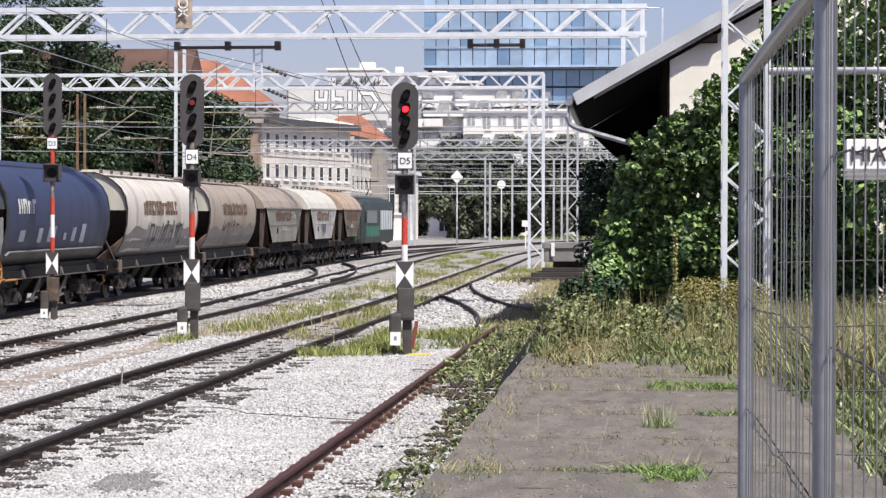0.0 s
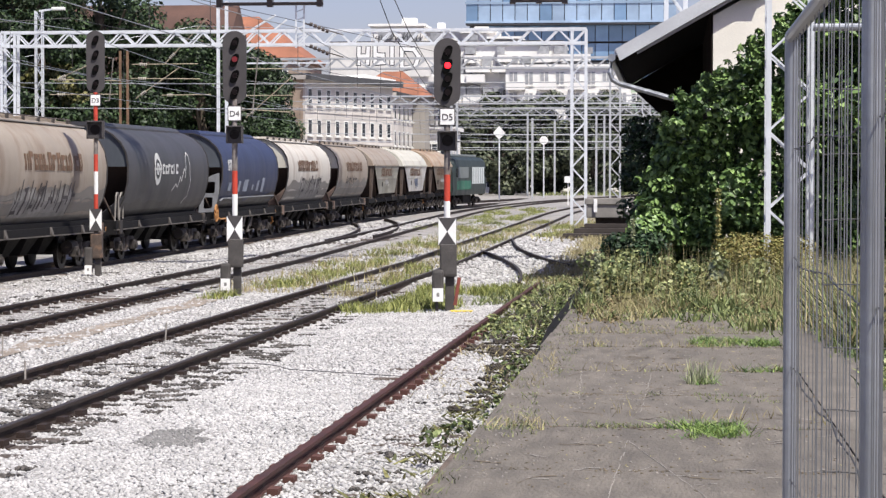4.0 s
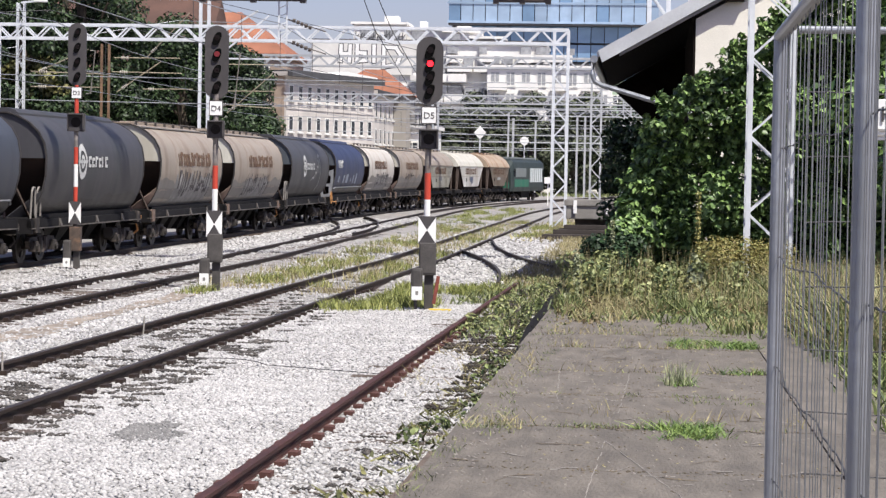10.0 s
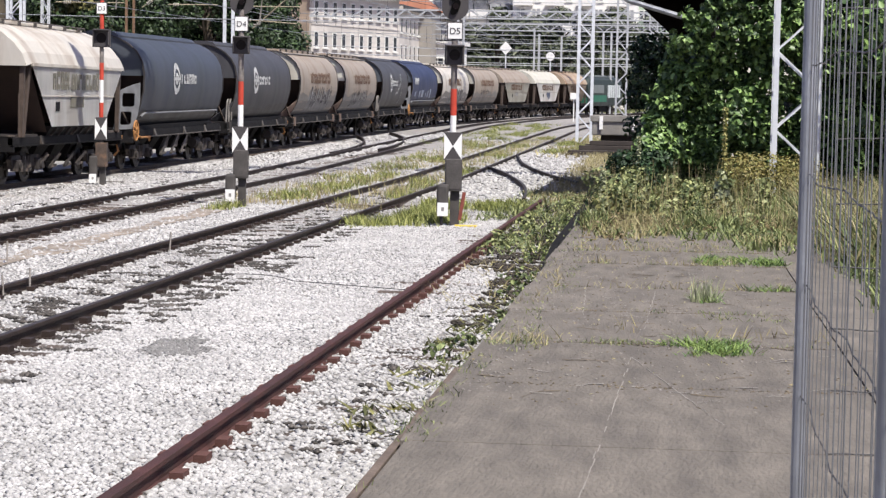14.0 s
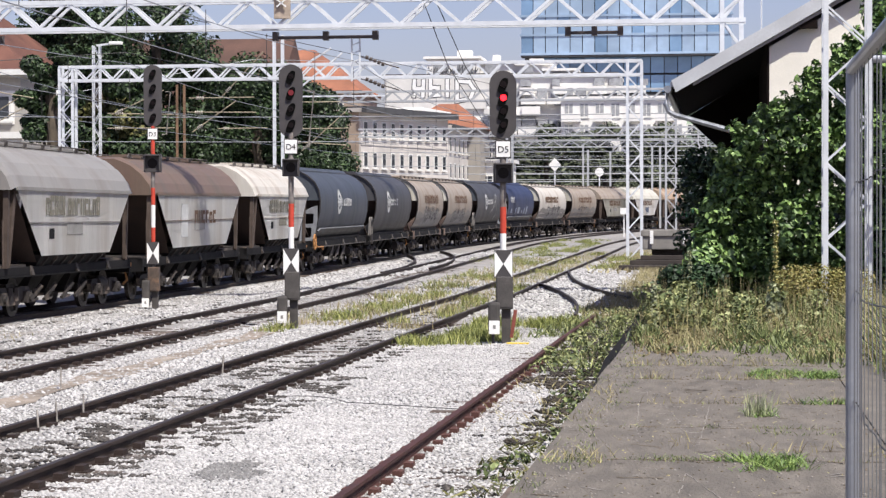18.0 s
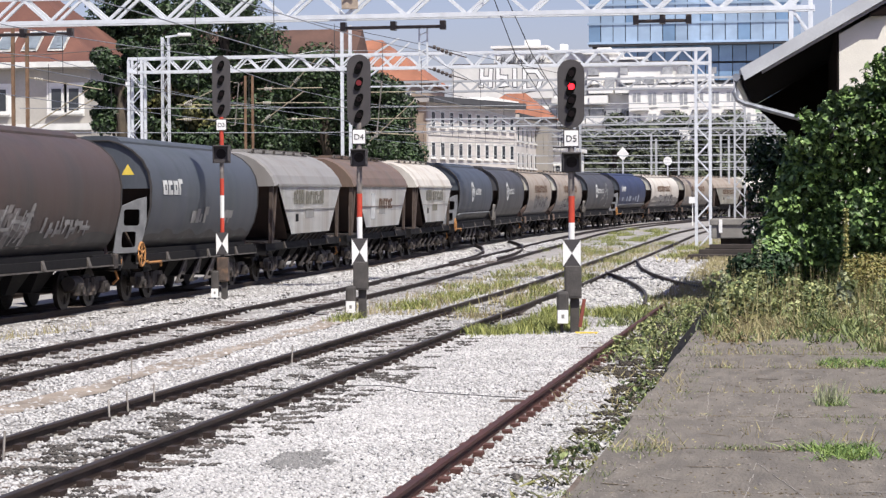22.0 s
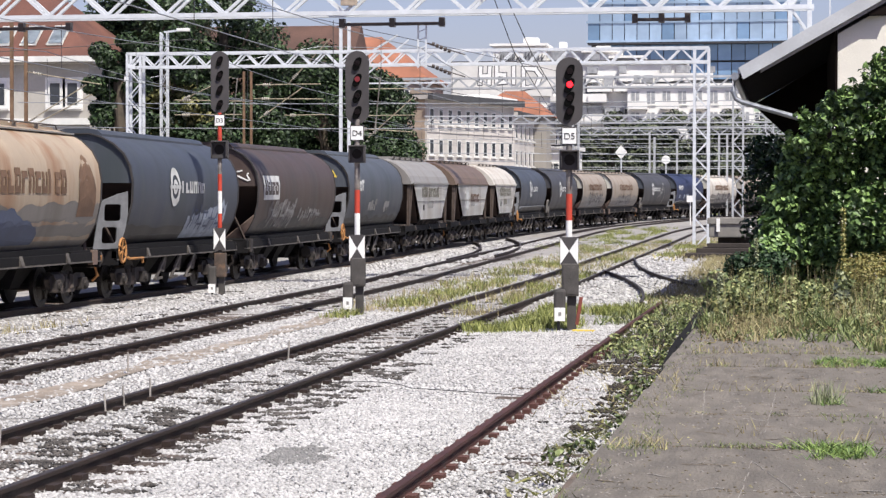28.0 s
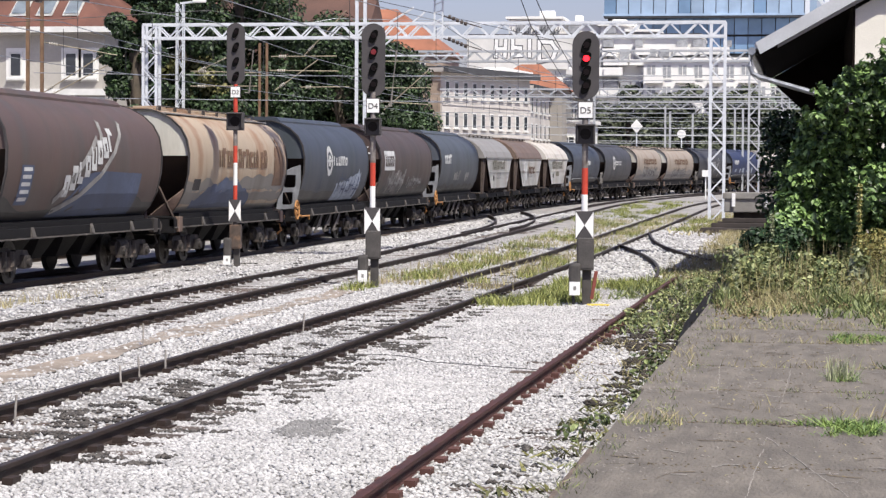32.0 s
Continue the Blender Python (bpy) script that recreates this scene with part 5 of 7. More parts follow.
def signal(code, x, y, z0, z_top, head_h, lit, base_box, label):
    s = empty("light_signal", label, "railway signal", "light signals", m=pose(x, y, z0, 0, 0, 8))
    H = z_top - z0
    hb = H - head_h
    # head: an upright board with round ends, four hooded lamps
    bm = B()
    w = 0.245
    ring = []
    for k in range(24):
        q = 2 * math.pi * k / 24
        cz = (H - w) if math.sin(q) >= 0 else (hb + w)
        ring.append((w * math.cos(q), cz + w * math.sin(q)))
    prism(bm, ring, -0.03, 0.06)
    head = part("signal_head", bm, BLACK, s, "black round-ended signal board")
    n = 4
    for k in range(n):
        z = H - 0.27 - k * (head_h - 0.5) / 3
        bm = B()
        # hood: a slanting tunnel, cut obliquely
        ring = []
        for q in range(20):
            an = 2 * math.pi * q / 20
            u, v = math.cos(an), math.sin(an)
            u, v = u / max(abs(u), abs(v)) * 0.25 + u * 0.75, v / max(abs(u), abs(v)) * 0.25 + v * 0.75
            ring.append((0.078 * u + 0.045 * v, z + 0.135 * v))
        prism(bm, ring, -0.075, -0.03)
        part("lamp_hood", bm, HOOD, head)
        bm = beam(B(), (0.005, -0.085, z + 0.02), (0.005, -0.07, z + 0.02), 0.115, seg=18)
        part("lens", bm, (RED_ON if lit > 1 else RED_DIM) if (k == 1 and lit) else LENS_OFF, head, "glowing red lens" if (k == 1 and lit) else "")
    # id plate
    plate = part("number_plate", box(B(), -0.125, 0.125, -0.075, -0.055, hb - 0.33, hb - 0.05), WHITE, s, "white plate with black letters")
    letters("plate_letters", code, 0.165, BLACK, plate, pose(0, -0.08, hb - 0.20, 90, 0, 0))
    part("plate_frame", box(B(), -0.14, 0.14, -0.055, 0.02, hb - 0.345, hb - 0.025), BLACK, s)
    # square auxiliary lamp
    hz, k = hb + base_box.get("aux", 0.0), base_box.get("aux_size", 1.0)
    aux = part("auxiliary_lamp", box(B(), -0.175 * k, 0.175 * k, -0.12, 0.08, hz - 0.62 - 0.18 * k, hz - 0.62 + 0.18 * k, 0.012), BLACK, s, "square black auxiliary lamp box")
    bm = box(B(), -0.155 * k, 0.155 * k, -0.30, -0.12, hz - 0.62 + 0.150 * k, hz - 0.62 + 0.165 * k)
    box(bm, -0.155 * k, -0.14 * k, -0.26, -0.12, hz - 0.62 - 0.14 * k, hz - 0.62 + 0.16 * k)
    box(bm, 0.14 * k, 0.155 * k, -0.26, -0.12, hz - 0.62 - 0.14 * k, hz - 0.62 + 0.16 * k)
    part("hood", bm, BLACK, aux)
    part("lens", beam(B(), (0, -0.125, hz - 0.62), (0, -0.115, hz - 0.62), 0.2 * k, seg=18), LENS_OFF, aux)
    # banded mast
    bands = base_box["bands"]
    for (a, c, m) in bands:
        part("mast_band", beam(B(), (0, 0, a), (0, 0, c), 0.115, seg=14), {"r": REDP, "w": WHITE, "d": DULLMAST, "g": BOXGREY}[m], s)
    # hourglass board
    zb, zt = base_box["board"]
    m = (zb + zt) / 2
    brd = part("hourglass_board", box(B(), -0.165, 0.165, -0.085, -0.07, zb, zt), BLACK, s, "board of two white and two black triangles")
    for sgn in (-1, 1):
        bm = B()
        v = [bm.verts.new(p) for p in ((sgn * 0.16, -0.089, zb + 0.01), (0.0, -0.089, m), (sgn * 0.16, -0.089, zt - 0.01))]
        bm.faces.new(v)
        part("white_triangle", bm, WHITE, brd)
    # boxes at the foot
    b = base_box
    part("relay_box", box(B(), -0.13, 0.17, -0.2, 0.14, b["rb"][0], b["rb"][1], 0.015), b.get("boxmat", BOXGREY), s, "weathered dark relay box")
    part("box_door", box(B(), -0.10, 0.14, -0.208, -0.2, b["rb"][0] + 0.04, b["rb"][1] - 0.04), b.get("boxmat", BOXGREY), s)
    part("foot_post", box(B(), -0.03, 0.13, -0.10, 0.10, -0.35, b["rb"][0]), BOXGREY, s)
    if b.get("redfoot"):
        part("foot_brace", beam(B(), (0.22, -0.05, 0.70), (0.14, -0.05, 0.20), 0.13, 0.06), DARKRED, s, "red painted foot brace")
    tel = part("telephone_box", box(B(), -0.28, -0.07, -0.34, -0.12, b["tb"][0], b["tb"][1], 0.05), BOXGREY, s, "small arched box on a short post")
    part("white_sticker", box(B(), -0.27, -0.08, -0.352, -0.342, b["tb"][0] - 0.02, b["tb"][0] + 0.22), WHITE, tel)
    part("sticker_bar", box(B(), -0.20, -0.15, -0.356, -0.352, b["tb"][0] + 0.07, b["tb"][0] + 0.14), LOGO_G, tel)
    part("box_post", beam(B(), (-0.19, -0.2, -0.35), (-0.19, -0.2, b["tb"][0]), 0.06, seg=8), BOXGREY, s)
    if b.get("rod"):
        bm = tube(B(), [(0.34, 0.05, hb + 0.95), (0.47, 0.05, hb + 0.95), (0.36, 0.05, hb - 0.2), (0.24, 0.05, hb - 0.2)], 0.022, 6)
        part("guard_rod", bm, HANDRAIL, s, "pale bent guard rod")
    return s


signal("D5", -4.0, 38.3, -0.22, 4.80, 1.23, 2, dict(bands=[(1.0, 1.72, "g"), (1.72, 2.08, "w"), (2.08, 2.56, "r"), (2.56, 3.75, "d")], board=(1.28, 1.78), rb=(0.72, 1.30), tb=(0.30, 0.85), redfoot=True),
       "light signal, red lamp lit, on a banded mast in weeds")
signal("D4", -8.87, 43.0, -0.20, 5.30, 1.50, 1, dict(bands=[(1.1, 1.70, "g"), (1.70, 2.16, "w"), (2.16, 2.64, "r"), (2.64, 4.1, "d")], board=(1.16, 1.72), rb=(0.66, 1.24), tb=(0.22, 0.75), rod=True),
       "light signal with a faint red lamp on a banded mast")
signal("D3", -15.35, 56.0, -0.38, 6.28, 1.68, 0, dict(bands=[(1.2, 1.86, "g"), (1.86, 2.27, "r"), (2.27, 2.88, "w"), (2.88, 3.34, "r"), (3.34, 4.2, "d"), (4.2, 5.0, "r")], board=(1.28, 1.88), rb=(0.55, 1.20), tb=(0.15, 0.85), rod=True, boxmat=RUSTBOX, aux=-0.36, aux_size=1.35),
       "unlit light signal on a banded mast beside the train")

tagged(put("ground_plate", mesh_of("ground_plate", box(B(), -3.9, -3.5, 37.85, 38.0, -0.20, -0.09, 0.01)), YELLOW), "yellow plate lying at the signal's foot", "marker")


# ---- gantries over the tracks ----
def lattice(thing, a, c, depth, wide, pitch, chord, brace, material, legs=False):
    """A box lattice from a to c: four chords and zigzag braces. depth: along z for beams, along x for legs."""
    a, c = Vector(a), Vector(c)
    n = max(2, int(round((c - a).length / pitch)))
    if legs:
        o = [Vector((sx * depth / 2, sy * wide / 2, 0)) for sx in (-1, 1) for sy in (-1, 1)]
    else:
        o = [Vector((0, sy * wide / 2, sz * depth)) for sz in (0, 1) for sy in (-1, 1)]
    for q in o:
        part("chord", beam(B(), a + q, c + q, chord), material, thing)
    for sy in (0, 1):
        for k in range(n):
            p0, p1 = a.lerp(c, k / n), a.lerp(c, (k + 1) / n)
            lo, hi = o[sy], o[2 + sy]
            part("brace", beam(B(), p0 + (lo if k % 2 == 0 else hi), p1 + (hi if k % 2 == 0 else lo), brace), material, thing)
    return n


def gantry(y, x0, x1, zb, depth, wide, pitch, legw, legx, zg, label, chord=0.11, brace=0.075, steel=None):
    g = empty("catenary_gantry", label, "gantry", "catenary gantries")
    steel = steel or GALV
    lattice(g, (x0, y, zb), (x1, y, zb), depth, wide, pitch, chord, brace, steel)
    for lx in legx:
        lattice(g, (lx, y, zg(lx)), (lx, y, zb + depth - 0.013), legw, wide - 0.026, 0.75, chord, brace * 0.8, steel, legs=True)
    return g


g1 = gantry(62.0, -46, 0.55, 7.78, 0.80, 0.6, 0.92, 0.55, (0.15,), lambda x: 0.0, "silver lattice gantry beam spanning all the tracks", 0.13, 0.085)
part("end_arm", tube(B(), [(0.5, 62, 8.55), (1.0, 62, 8.55), (1.0, 62, 6.9)], 0.03, 6), GALV, g1)
gantry(101.0, -32.3, -3.95, 8.84, 0.66, 0.6, 0.66, 0.66, (-31.95, -4.3), lambda x: rise(101) - 0.2, "silver lattice portal gantry with two lattice legs", 0.12, 0.07)
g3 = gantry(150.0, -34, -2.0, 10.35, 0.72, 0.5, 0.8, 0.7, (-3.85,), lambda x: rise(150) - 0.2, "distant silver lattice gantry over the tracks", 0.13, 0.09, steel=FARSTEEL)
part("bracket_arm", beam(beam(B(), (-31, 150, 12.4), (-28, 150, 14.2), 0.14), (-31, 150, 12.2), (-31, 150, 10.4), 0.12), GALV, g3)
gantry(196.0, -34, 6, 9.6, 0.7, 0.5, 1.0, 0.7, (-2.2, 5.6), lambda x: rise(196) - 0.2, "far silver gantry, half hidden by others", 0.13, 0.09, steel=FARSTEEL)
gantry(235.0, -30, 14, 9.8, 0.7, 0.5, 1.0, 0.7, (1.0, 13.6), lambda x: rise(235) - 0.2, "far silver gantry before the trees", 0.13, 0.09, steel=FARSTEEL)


def hanger(x, y, z, left=-0.2, right=2.6, drop=1.6):
    """A suspension frame under a gantry beam: rail, two drop tubes, insulators."""
    h = empty("wire_hanger", "dark suspension rail with insulators under the gantry beam", "wire hanger", "wire hangers")
    part("rail", beam(B(), (x + left, y, z - 0.15), (x + right, y, z - 0.15), 0.13, 0.09), INSUL, h)
    for k in (0.02, 0.5, 0.97):
        part("clamp", box(B(), x + left + (right - left) * k - 0.08, x + left + (right - left) * k + 0.08, y - 0.12, y + 0.12, z - 0.24, z + 0.02), INSUL, h)
    if drop:
        bm = beam(B(), (x + right * 0.78 - 0.11, y, z - 0.2), (x + right * 0.78 - 0.11, y, z - drop), 0.05)
        beam(bm, (x + right * 0.78 + 0.13, y, z - 0.2), (x + right * 0.78 + 0.13, y, z - drop), 0.05)
        for k in range(5):
            beam(bm, (x + right * 0.78 - 0.11, y, z - 0.4 - 0.25 * k), (x + right * 0.78 + 0.13, y, z - 0.3 - 0.25 * k), 0.03)
        part("drop_frame", bm, GALV, h)
        for dz in (0.75, drop - 0.05):
            bm = B()
            for k in range(5):
                beam(bm, (x + right * 0.78 + 0.3 + 0.12 * k, y, z - dz - 0.05 * k), (x + right * 0.78 + 0.38 + 0.12 * k, y, z - dz - 0.05 * k - 0.02), 0.115, seg=10)
            beam(bm, (x + right * 0.78 + 0.1, y, z - dz + 0.03), (x + right * 0.78 + 1.3, y, z - dz - 0.33), 0.03)
            part("insulator", bm, INSUL, h)
    return h


hanger(-13.3, 62, 7.62, 0, 3.15, 1.45)
hanger(-24.8, 62, 7.62, 0, 3.2, 0)
hanger(-4.6, 62, 7.65, 0, 1.6, 0)


SIGNTAN = mat("weathered_tan_plate", (0.42, 0.34, 0.27), 0.8, var=0.25, scale=4, fine=30)
dv = empty("gantry_sign", "tan square frame sign with a ring on the gantry beam", "sign")
part("plate", box(B(), -13.2, -12.72, 61.56, 61.68, 8.0, 9.0, 0.01), SIGNTAN, dv)
bm = B()
for k in range(16):
    q0, q1 = 2 * math.pi * k / 16, 2 * math.pi * (k + 1) / 16
    beam(bm, (-12.96 + 0.13 * math.cos(q0), 61.48, 8.72 + 0.13 * math.sin(q0)), (-12.96 + 0.13 * math.cos(q1), 61.48, 8.72 + 0.13 * math.sin(q1)), 0.04)
beam(bm, (-13.1, 61.48, 8.34), (-12.82, 61.48, 8.56), 0.04)
beam(bm, (-12.82, 61.48, 8.34), (-13.1, 61.48, 8.56), 0.04)
part("ring_mark", bm, WHITE, dv)


def lattice_mast(x, y, z0, z1, w, label, material=GALV, head=None, chord=0.09):
    m = empty("lattice_mast", label, "mast", "lattice masts")
    lattice(m, (x, y, z0), (x, y, z1), w, w * 0.8, 0.7, chord, 0.034, material, legs=True)
    if head:
        part("lamp_arm", beam(B(), (x, y, z1), (x + head, y, z1 + 0.1), 0.12, 0.10), GALV, m)
        part("lamp_head", box(B(), x + head - 0.2, x + head + 0.5, y - 0.15, y + 0.15, z1 + 0.03, z1 + 0.2, 0.04), WHITE, m)
    return m


lattice_mast(-33.2, 110, 0, 11.3, 0.36, "silver lattice mast with a street-lamp head", head=0.9, chord=0.06)
lattice_mast(2.10, 38.2, PZ, 8.62, 0.75, "white lattice mast standing in the weeds of the platform")
tagged(put("rusty_pole", mesh_of("rusty_pole", beam(beam(B(), (-29.35, 112, 0), (-29.35, 112, 9.3), 0.12), (-28.95, 112, 0), (-28.95, 112, 9.3), 0.12)), RUSTPOST), "twin rusty brown posts before the trees", "pole")
tagged(put("rusty_pole", mesh_of("rusty_pole", beam(beam(B(), (-39.47, 104, 0), (-39.47, 104, 11.4), 0.16), (-38.71, 104, 0), (-38.71, 104, 11.4), 0.16)), RUSTPOST), "twin rusty brown posts before the villa", "pole")
TPX = -24.0
tagged(put("twin_pole", mesh_of("twin_pole", beam(beam(B(), (TPX, 112, 0), (TPX, 112, 11.9), 0.16), (TPX + 0.45, 112, 0), (TPX + 0.45, 112, 11.9), 0.16)), GALV), "tall twin silver posts behind the train", "pole")
tagged(put("wire_bracket", mesh_of("wire_bracket", beam(beam(B(), (TPX + 0.8, 112, 8.6), (TPX + 3.7, 112, 10.9), 0.09), (TPX + 0.4, 112, 8.6), (TPX + 6, 112, 8.6), 0.08)), GALV), "silver bracket arms on the tall posts", "bracket")


def cantilever(x, y, bars, label):
    """Bracket tubes of the overhead line, with pale insulators."""
    c = empty("cantilever", label, "bracket", "catenary cantilevers")
    for (xa, za), (xc, zc) in bars:
        part("bracket_tube", tube(B(), [(x + xa, y, za), (x + xc, y, zc)], 0.032, 6), ARMB, c)
        bm = B()
        for k in range(4):
            u = 0.12 + 0.03 * k
            beam(bm, (x + xa + (xc - xa) * u, y - 0.01, za + (zc - za) * u), (x + xa + (xc - xa) * (u + 0.012), y - 0.01, za + (zc - za) * (u + 0.012)), 0.17, seg=10)
        part("insulator", bm, CERAMIC, c)
    return c


ARMB = mat("weathered_beige_tube", (0.36, 0.31, 0.22), 0.6, 0.2, var=0.25, scale=3, fine=20, bump=0)
CERAMIC = mat("pale_ceramic", (0.45, 0.42, 0.37), 0.4, var=0.15, bump=0)
cantilever(-29.1, 112, (((0.4, 8.57), (4.0, 8.59)), ((0.6, 6.75), (3.0, 8.41)), ((0.3, 7.82), (4.1, 7.78)), ((2.0, 6.92), (4.7, 6.94)), ((2.2, 8.61), (4.5, 11.0))), "beige bracket tubes on the rusty posts")
cantilever(-23.7, 112, (((1.2, 5.7), (3.6, 7.8)), ((0.5, 6.87), (3.8, 6.89)), ((0.4, 6.2), (3.6, 5.99)), ((0.3, 8.3), (3.7, 8.3))), "beige bracket tubes on the twin silver posts")
cantilever(-33.0, 110.2, (((0.5, 7.6), (3.4, 8.9)), ((0.3, 6.9), (4.0, 6.9)), ((0.3, 7.7), (4.2, 7.6))), "beige bracket tubes on the lamp mast")
cantilever(-39.1, 104, (((0.3, 6.2), (3.6, 8.2)), ((0.3, 5.9), (3.9, 7.7)), ((0.3, 8.9), (4.4, 8.2))), "beige bracket tubes before the villa")

# ---- wires ----
def wire(name, pts, r, material, label, sag=0.0, category="overhead wire"):
    bm = B()
    for a, c in zip(pts, pts[1:]):
        a, c = Vector(a), Vector(c)
        tube(bm, [a.lerp(c, k / 8) - Vector((0, 0, sag * 4 * (k / 8) * (1 - k / 8))) for k in range(9)], r, 5)
    return tagged(put(name, mesh_of(name, bm), material), label, category, "overhead wires")


ys = (10, 62, 101, 150, 196, 240)
for x0 in (-10.9, -17.7, -22.4):
    X = lambda y: x0 + bend(y)
    wire("contact_wire", [(X(y), y, 5.45 + rise(y)) for y in ys], 0.012, COPPER, "thin contact wire over a track")
    wire("carrier_wire", [(X(y), y, 6.75 + rise(y)) for y in ys], 0.012, COPPER, "thin carrier wire with a sag", 0.5)
    bm = B()
    for y in range(14, 240, 6):
        tube(bm, [(X(y), y, 5.45 + rise(y)), (X(y), y, 6.55 + rise(y))], 0.008, 4)
    tagged(put("dropper_wire", mesh_of("dropper_wire", bm), WIREM), "short dropper wires between carrier and contact wire", "overhead wire", kind="stuff")
for k, (z, y) in enumerate(((5.7, 101), (6.9, 101), (6.3, 150), (7.6, 150), (8.6, 150), (7.0, 196), (8.2, 196))):
    wire("cross_span_wire", [(-38, y, z + rise(y)), (2 + bend(y), y, z + rise(y) - 0.1)], 0.022, COPPER, "cross-span wire between masts", 0.15)
wire("feeder_wire", [(-9.2, 62, 9.5), (-8.1, 62, 6.6), (-16, 150, 7.2)], 0.014, WIREM, "dark feeder wire hanging from the gantry")
wire("feeder_wire", [(-8.9, 62, 9.5), (-7.6, 62, 6.6), (-15, 150, 7.2)], 0.014, WIREM, "dark feeder wire hanging from the gantry")
wire("feeder_wire", [(-48, 90, 8.2), (-29, 101, 10.2), (-15, 150, 8.2)], 0.018, WIREM, "dark slanting feeder wire")
wire("feeder_wire", [(-44, 110, 7.2), (-27, 120, 11.2), (-20, 120, 11.0)], 0.018, COPPER, "pale slanting wire before the trees")
wire("feeder_wire", [(-20, 62, 9.0), (-9, 101, 8.0)], 0.012, WIREM, "dark slanting feeder wire")


for k, (z, y) in enumerate(((4.6, 196), (5.3, 196), (6.0, 196), (5.2, 235), (5.9, 235), (6.6, 235), (7.4, 235), (8.3, 235), (9.1, 235))):
    wire("cross_span_wire", [(-34, y, z + rise(y)), (-6 + (k % 3) * 6, y, z + rise(y) - 0.1), (14, y, z + rise(y))], 0.035, FARSTEEL, "pale cross-span wire far down the line", 0.1)


# ---- goods shed ----
def shed():
    y0, y1 = 48.0, 60.5
    h = empty("goods_shed", "low cream shed with grey metal roof and deep dark eaves", "shed")
    slope = (7.28 - 4.96) / (2.88 + 1.24)
    ex, ez = -1.24, 5.02
    rx = 5.8
    rz = ez + slope * (rx - ex)
    part("wall", box(B(), 0.95, 10.6, y0 + 0.05, y1, 0.3, 5.9), CREAM, h)
    bm = B()
    prism(bm, [(0.95, 5.9), (10.6, 5.9), (10.6, 6.2), (rx, rz - 0.35), (0.95, ez + slope * (0.95 - ex) - 0.32)], y0 + 0.052, y1)
    part("gable", bm, CREAM, h)
    bm = B()
    prism(bm, [(ex, ez), (rx, rz), (rx, rz + 0.13), (ex, ez + 0.13)], y0 - 0.25, y1 + 0.3)
    prism(bm, [(rx, rz), (12.6, ez), (12.6, ez + 0.13), (rx, rz + 0.13)], y0 - 0.25, y1 + 0.3)
    part("roof", bm, ROOFM, h, "grey metal roof")
    bm = B()
    prism(bm, [(ex + 0.02, ez + 0.16), (rx, rz + 0.16), (rx, rz - 0.14), (ex + 0.12, ez - 0.10)], y0 - 0.30, y0 - 0.255)
    part("barge_sheet", bm, ROOFM, h, "pale grey metal barge sheet")
    bm = B()
    prism(bm, [(ex + 0.5, ez + slope * 0.5 - 0.14), (rx, rz - 0.14), (rx, rz - 0.25), (ex + 0.5, ez + slope * 0.5 - 0.24)], y0 - 0.24, y0 - 0.18)
    part("barge_board", bm, FASCIA, h)
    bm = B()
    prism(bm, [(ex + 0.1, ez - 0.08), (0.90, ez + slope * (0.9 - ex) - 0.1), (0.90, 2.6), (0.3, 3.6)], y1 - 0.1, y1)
    part("end_boarding", bm, EAVE, h, "boards closing the eave's far end, shade put into the colour")
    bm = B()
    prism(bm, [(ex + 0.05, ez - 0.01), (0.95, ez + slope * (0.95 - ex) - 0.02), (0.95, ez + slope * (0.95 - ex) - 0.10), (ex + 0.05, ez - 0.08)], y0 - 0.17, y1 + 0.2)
    part("eave_soffit", bm, EAVE, h, "tarred boards under the eave, shade put into the colour")
    part("side_boarding", box(B(), 0.90, 0.945, y0 + 0.06, y1, 0.3, 6.1), EAVE, h, "tarred side boarding, eave shade put into the colour")
    part("purlin", box(B(), 1.6, 2.0, y0 - 0.2, y0 + 0.36, 6.32, 6.5), EAVE, h)
    bm = beam(B(), (ex - 0.06, y0 - 0.3, ez - 0.03), (ex - 0.06, y1 + 0.3, ez - 0.03), 0.17, seg=12)
    part("gutter", bm, ZINC, h, "round zinc gutter")
    bm = tube(B(), [(ex - 0.05, y0 - 0.2, ez - 0.05), (ex - 0.10, y0 - 0.2, ez - 0.36), (ex - 0.04, y0 - 0.2, ez - 0.52), (ex + 0.1, y0 - 0.2, ez - 0.60), (0.45, y0 - 0.2, ez - 1.06), (0.85, y0 - 0.1, ez - 1.2), (0.90, y0 + 0.2, ez - 1.5), (0.90, y0 + 0.2, 0.5)], 0.06, 10)
    part("downpipe", bm, ZINC, h, "bent zinc downpipe")
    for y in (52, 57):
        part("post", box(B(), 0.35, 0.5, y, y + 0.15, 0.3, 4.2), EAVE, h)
    part("white_post", beam(B(), (-0.1, 46.5, 0.3), (-0.1, 46.5, 3.6), 0.09, seg=8), WHITE, h)


shed()


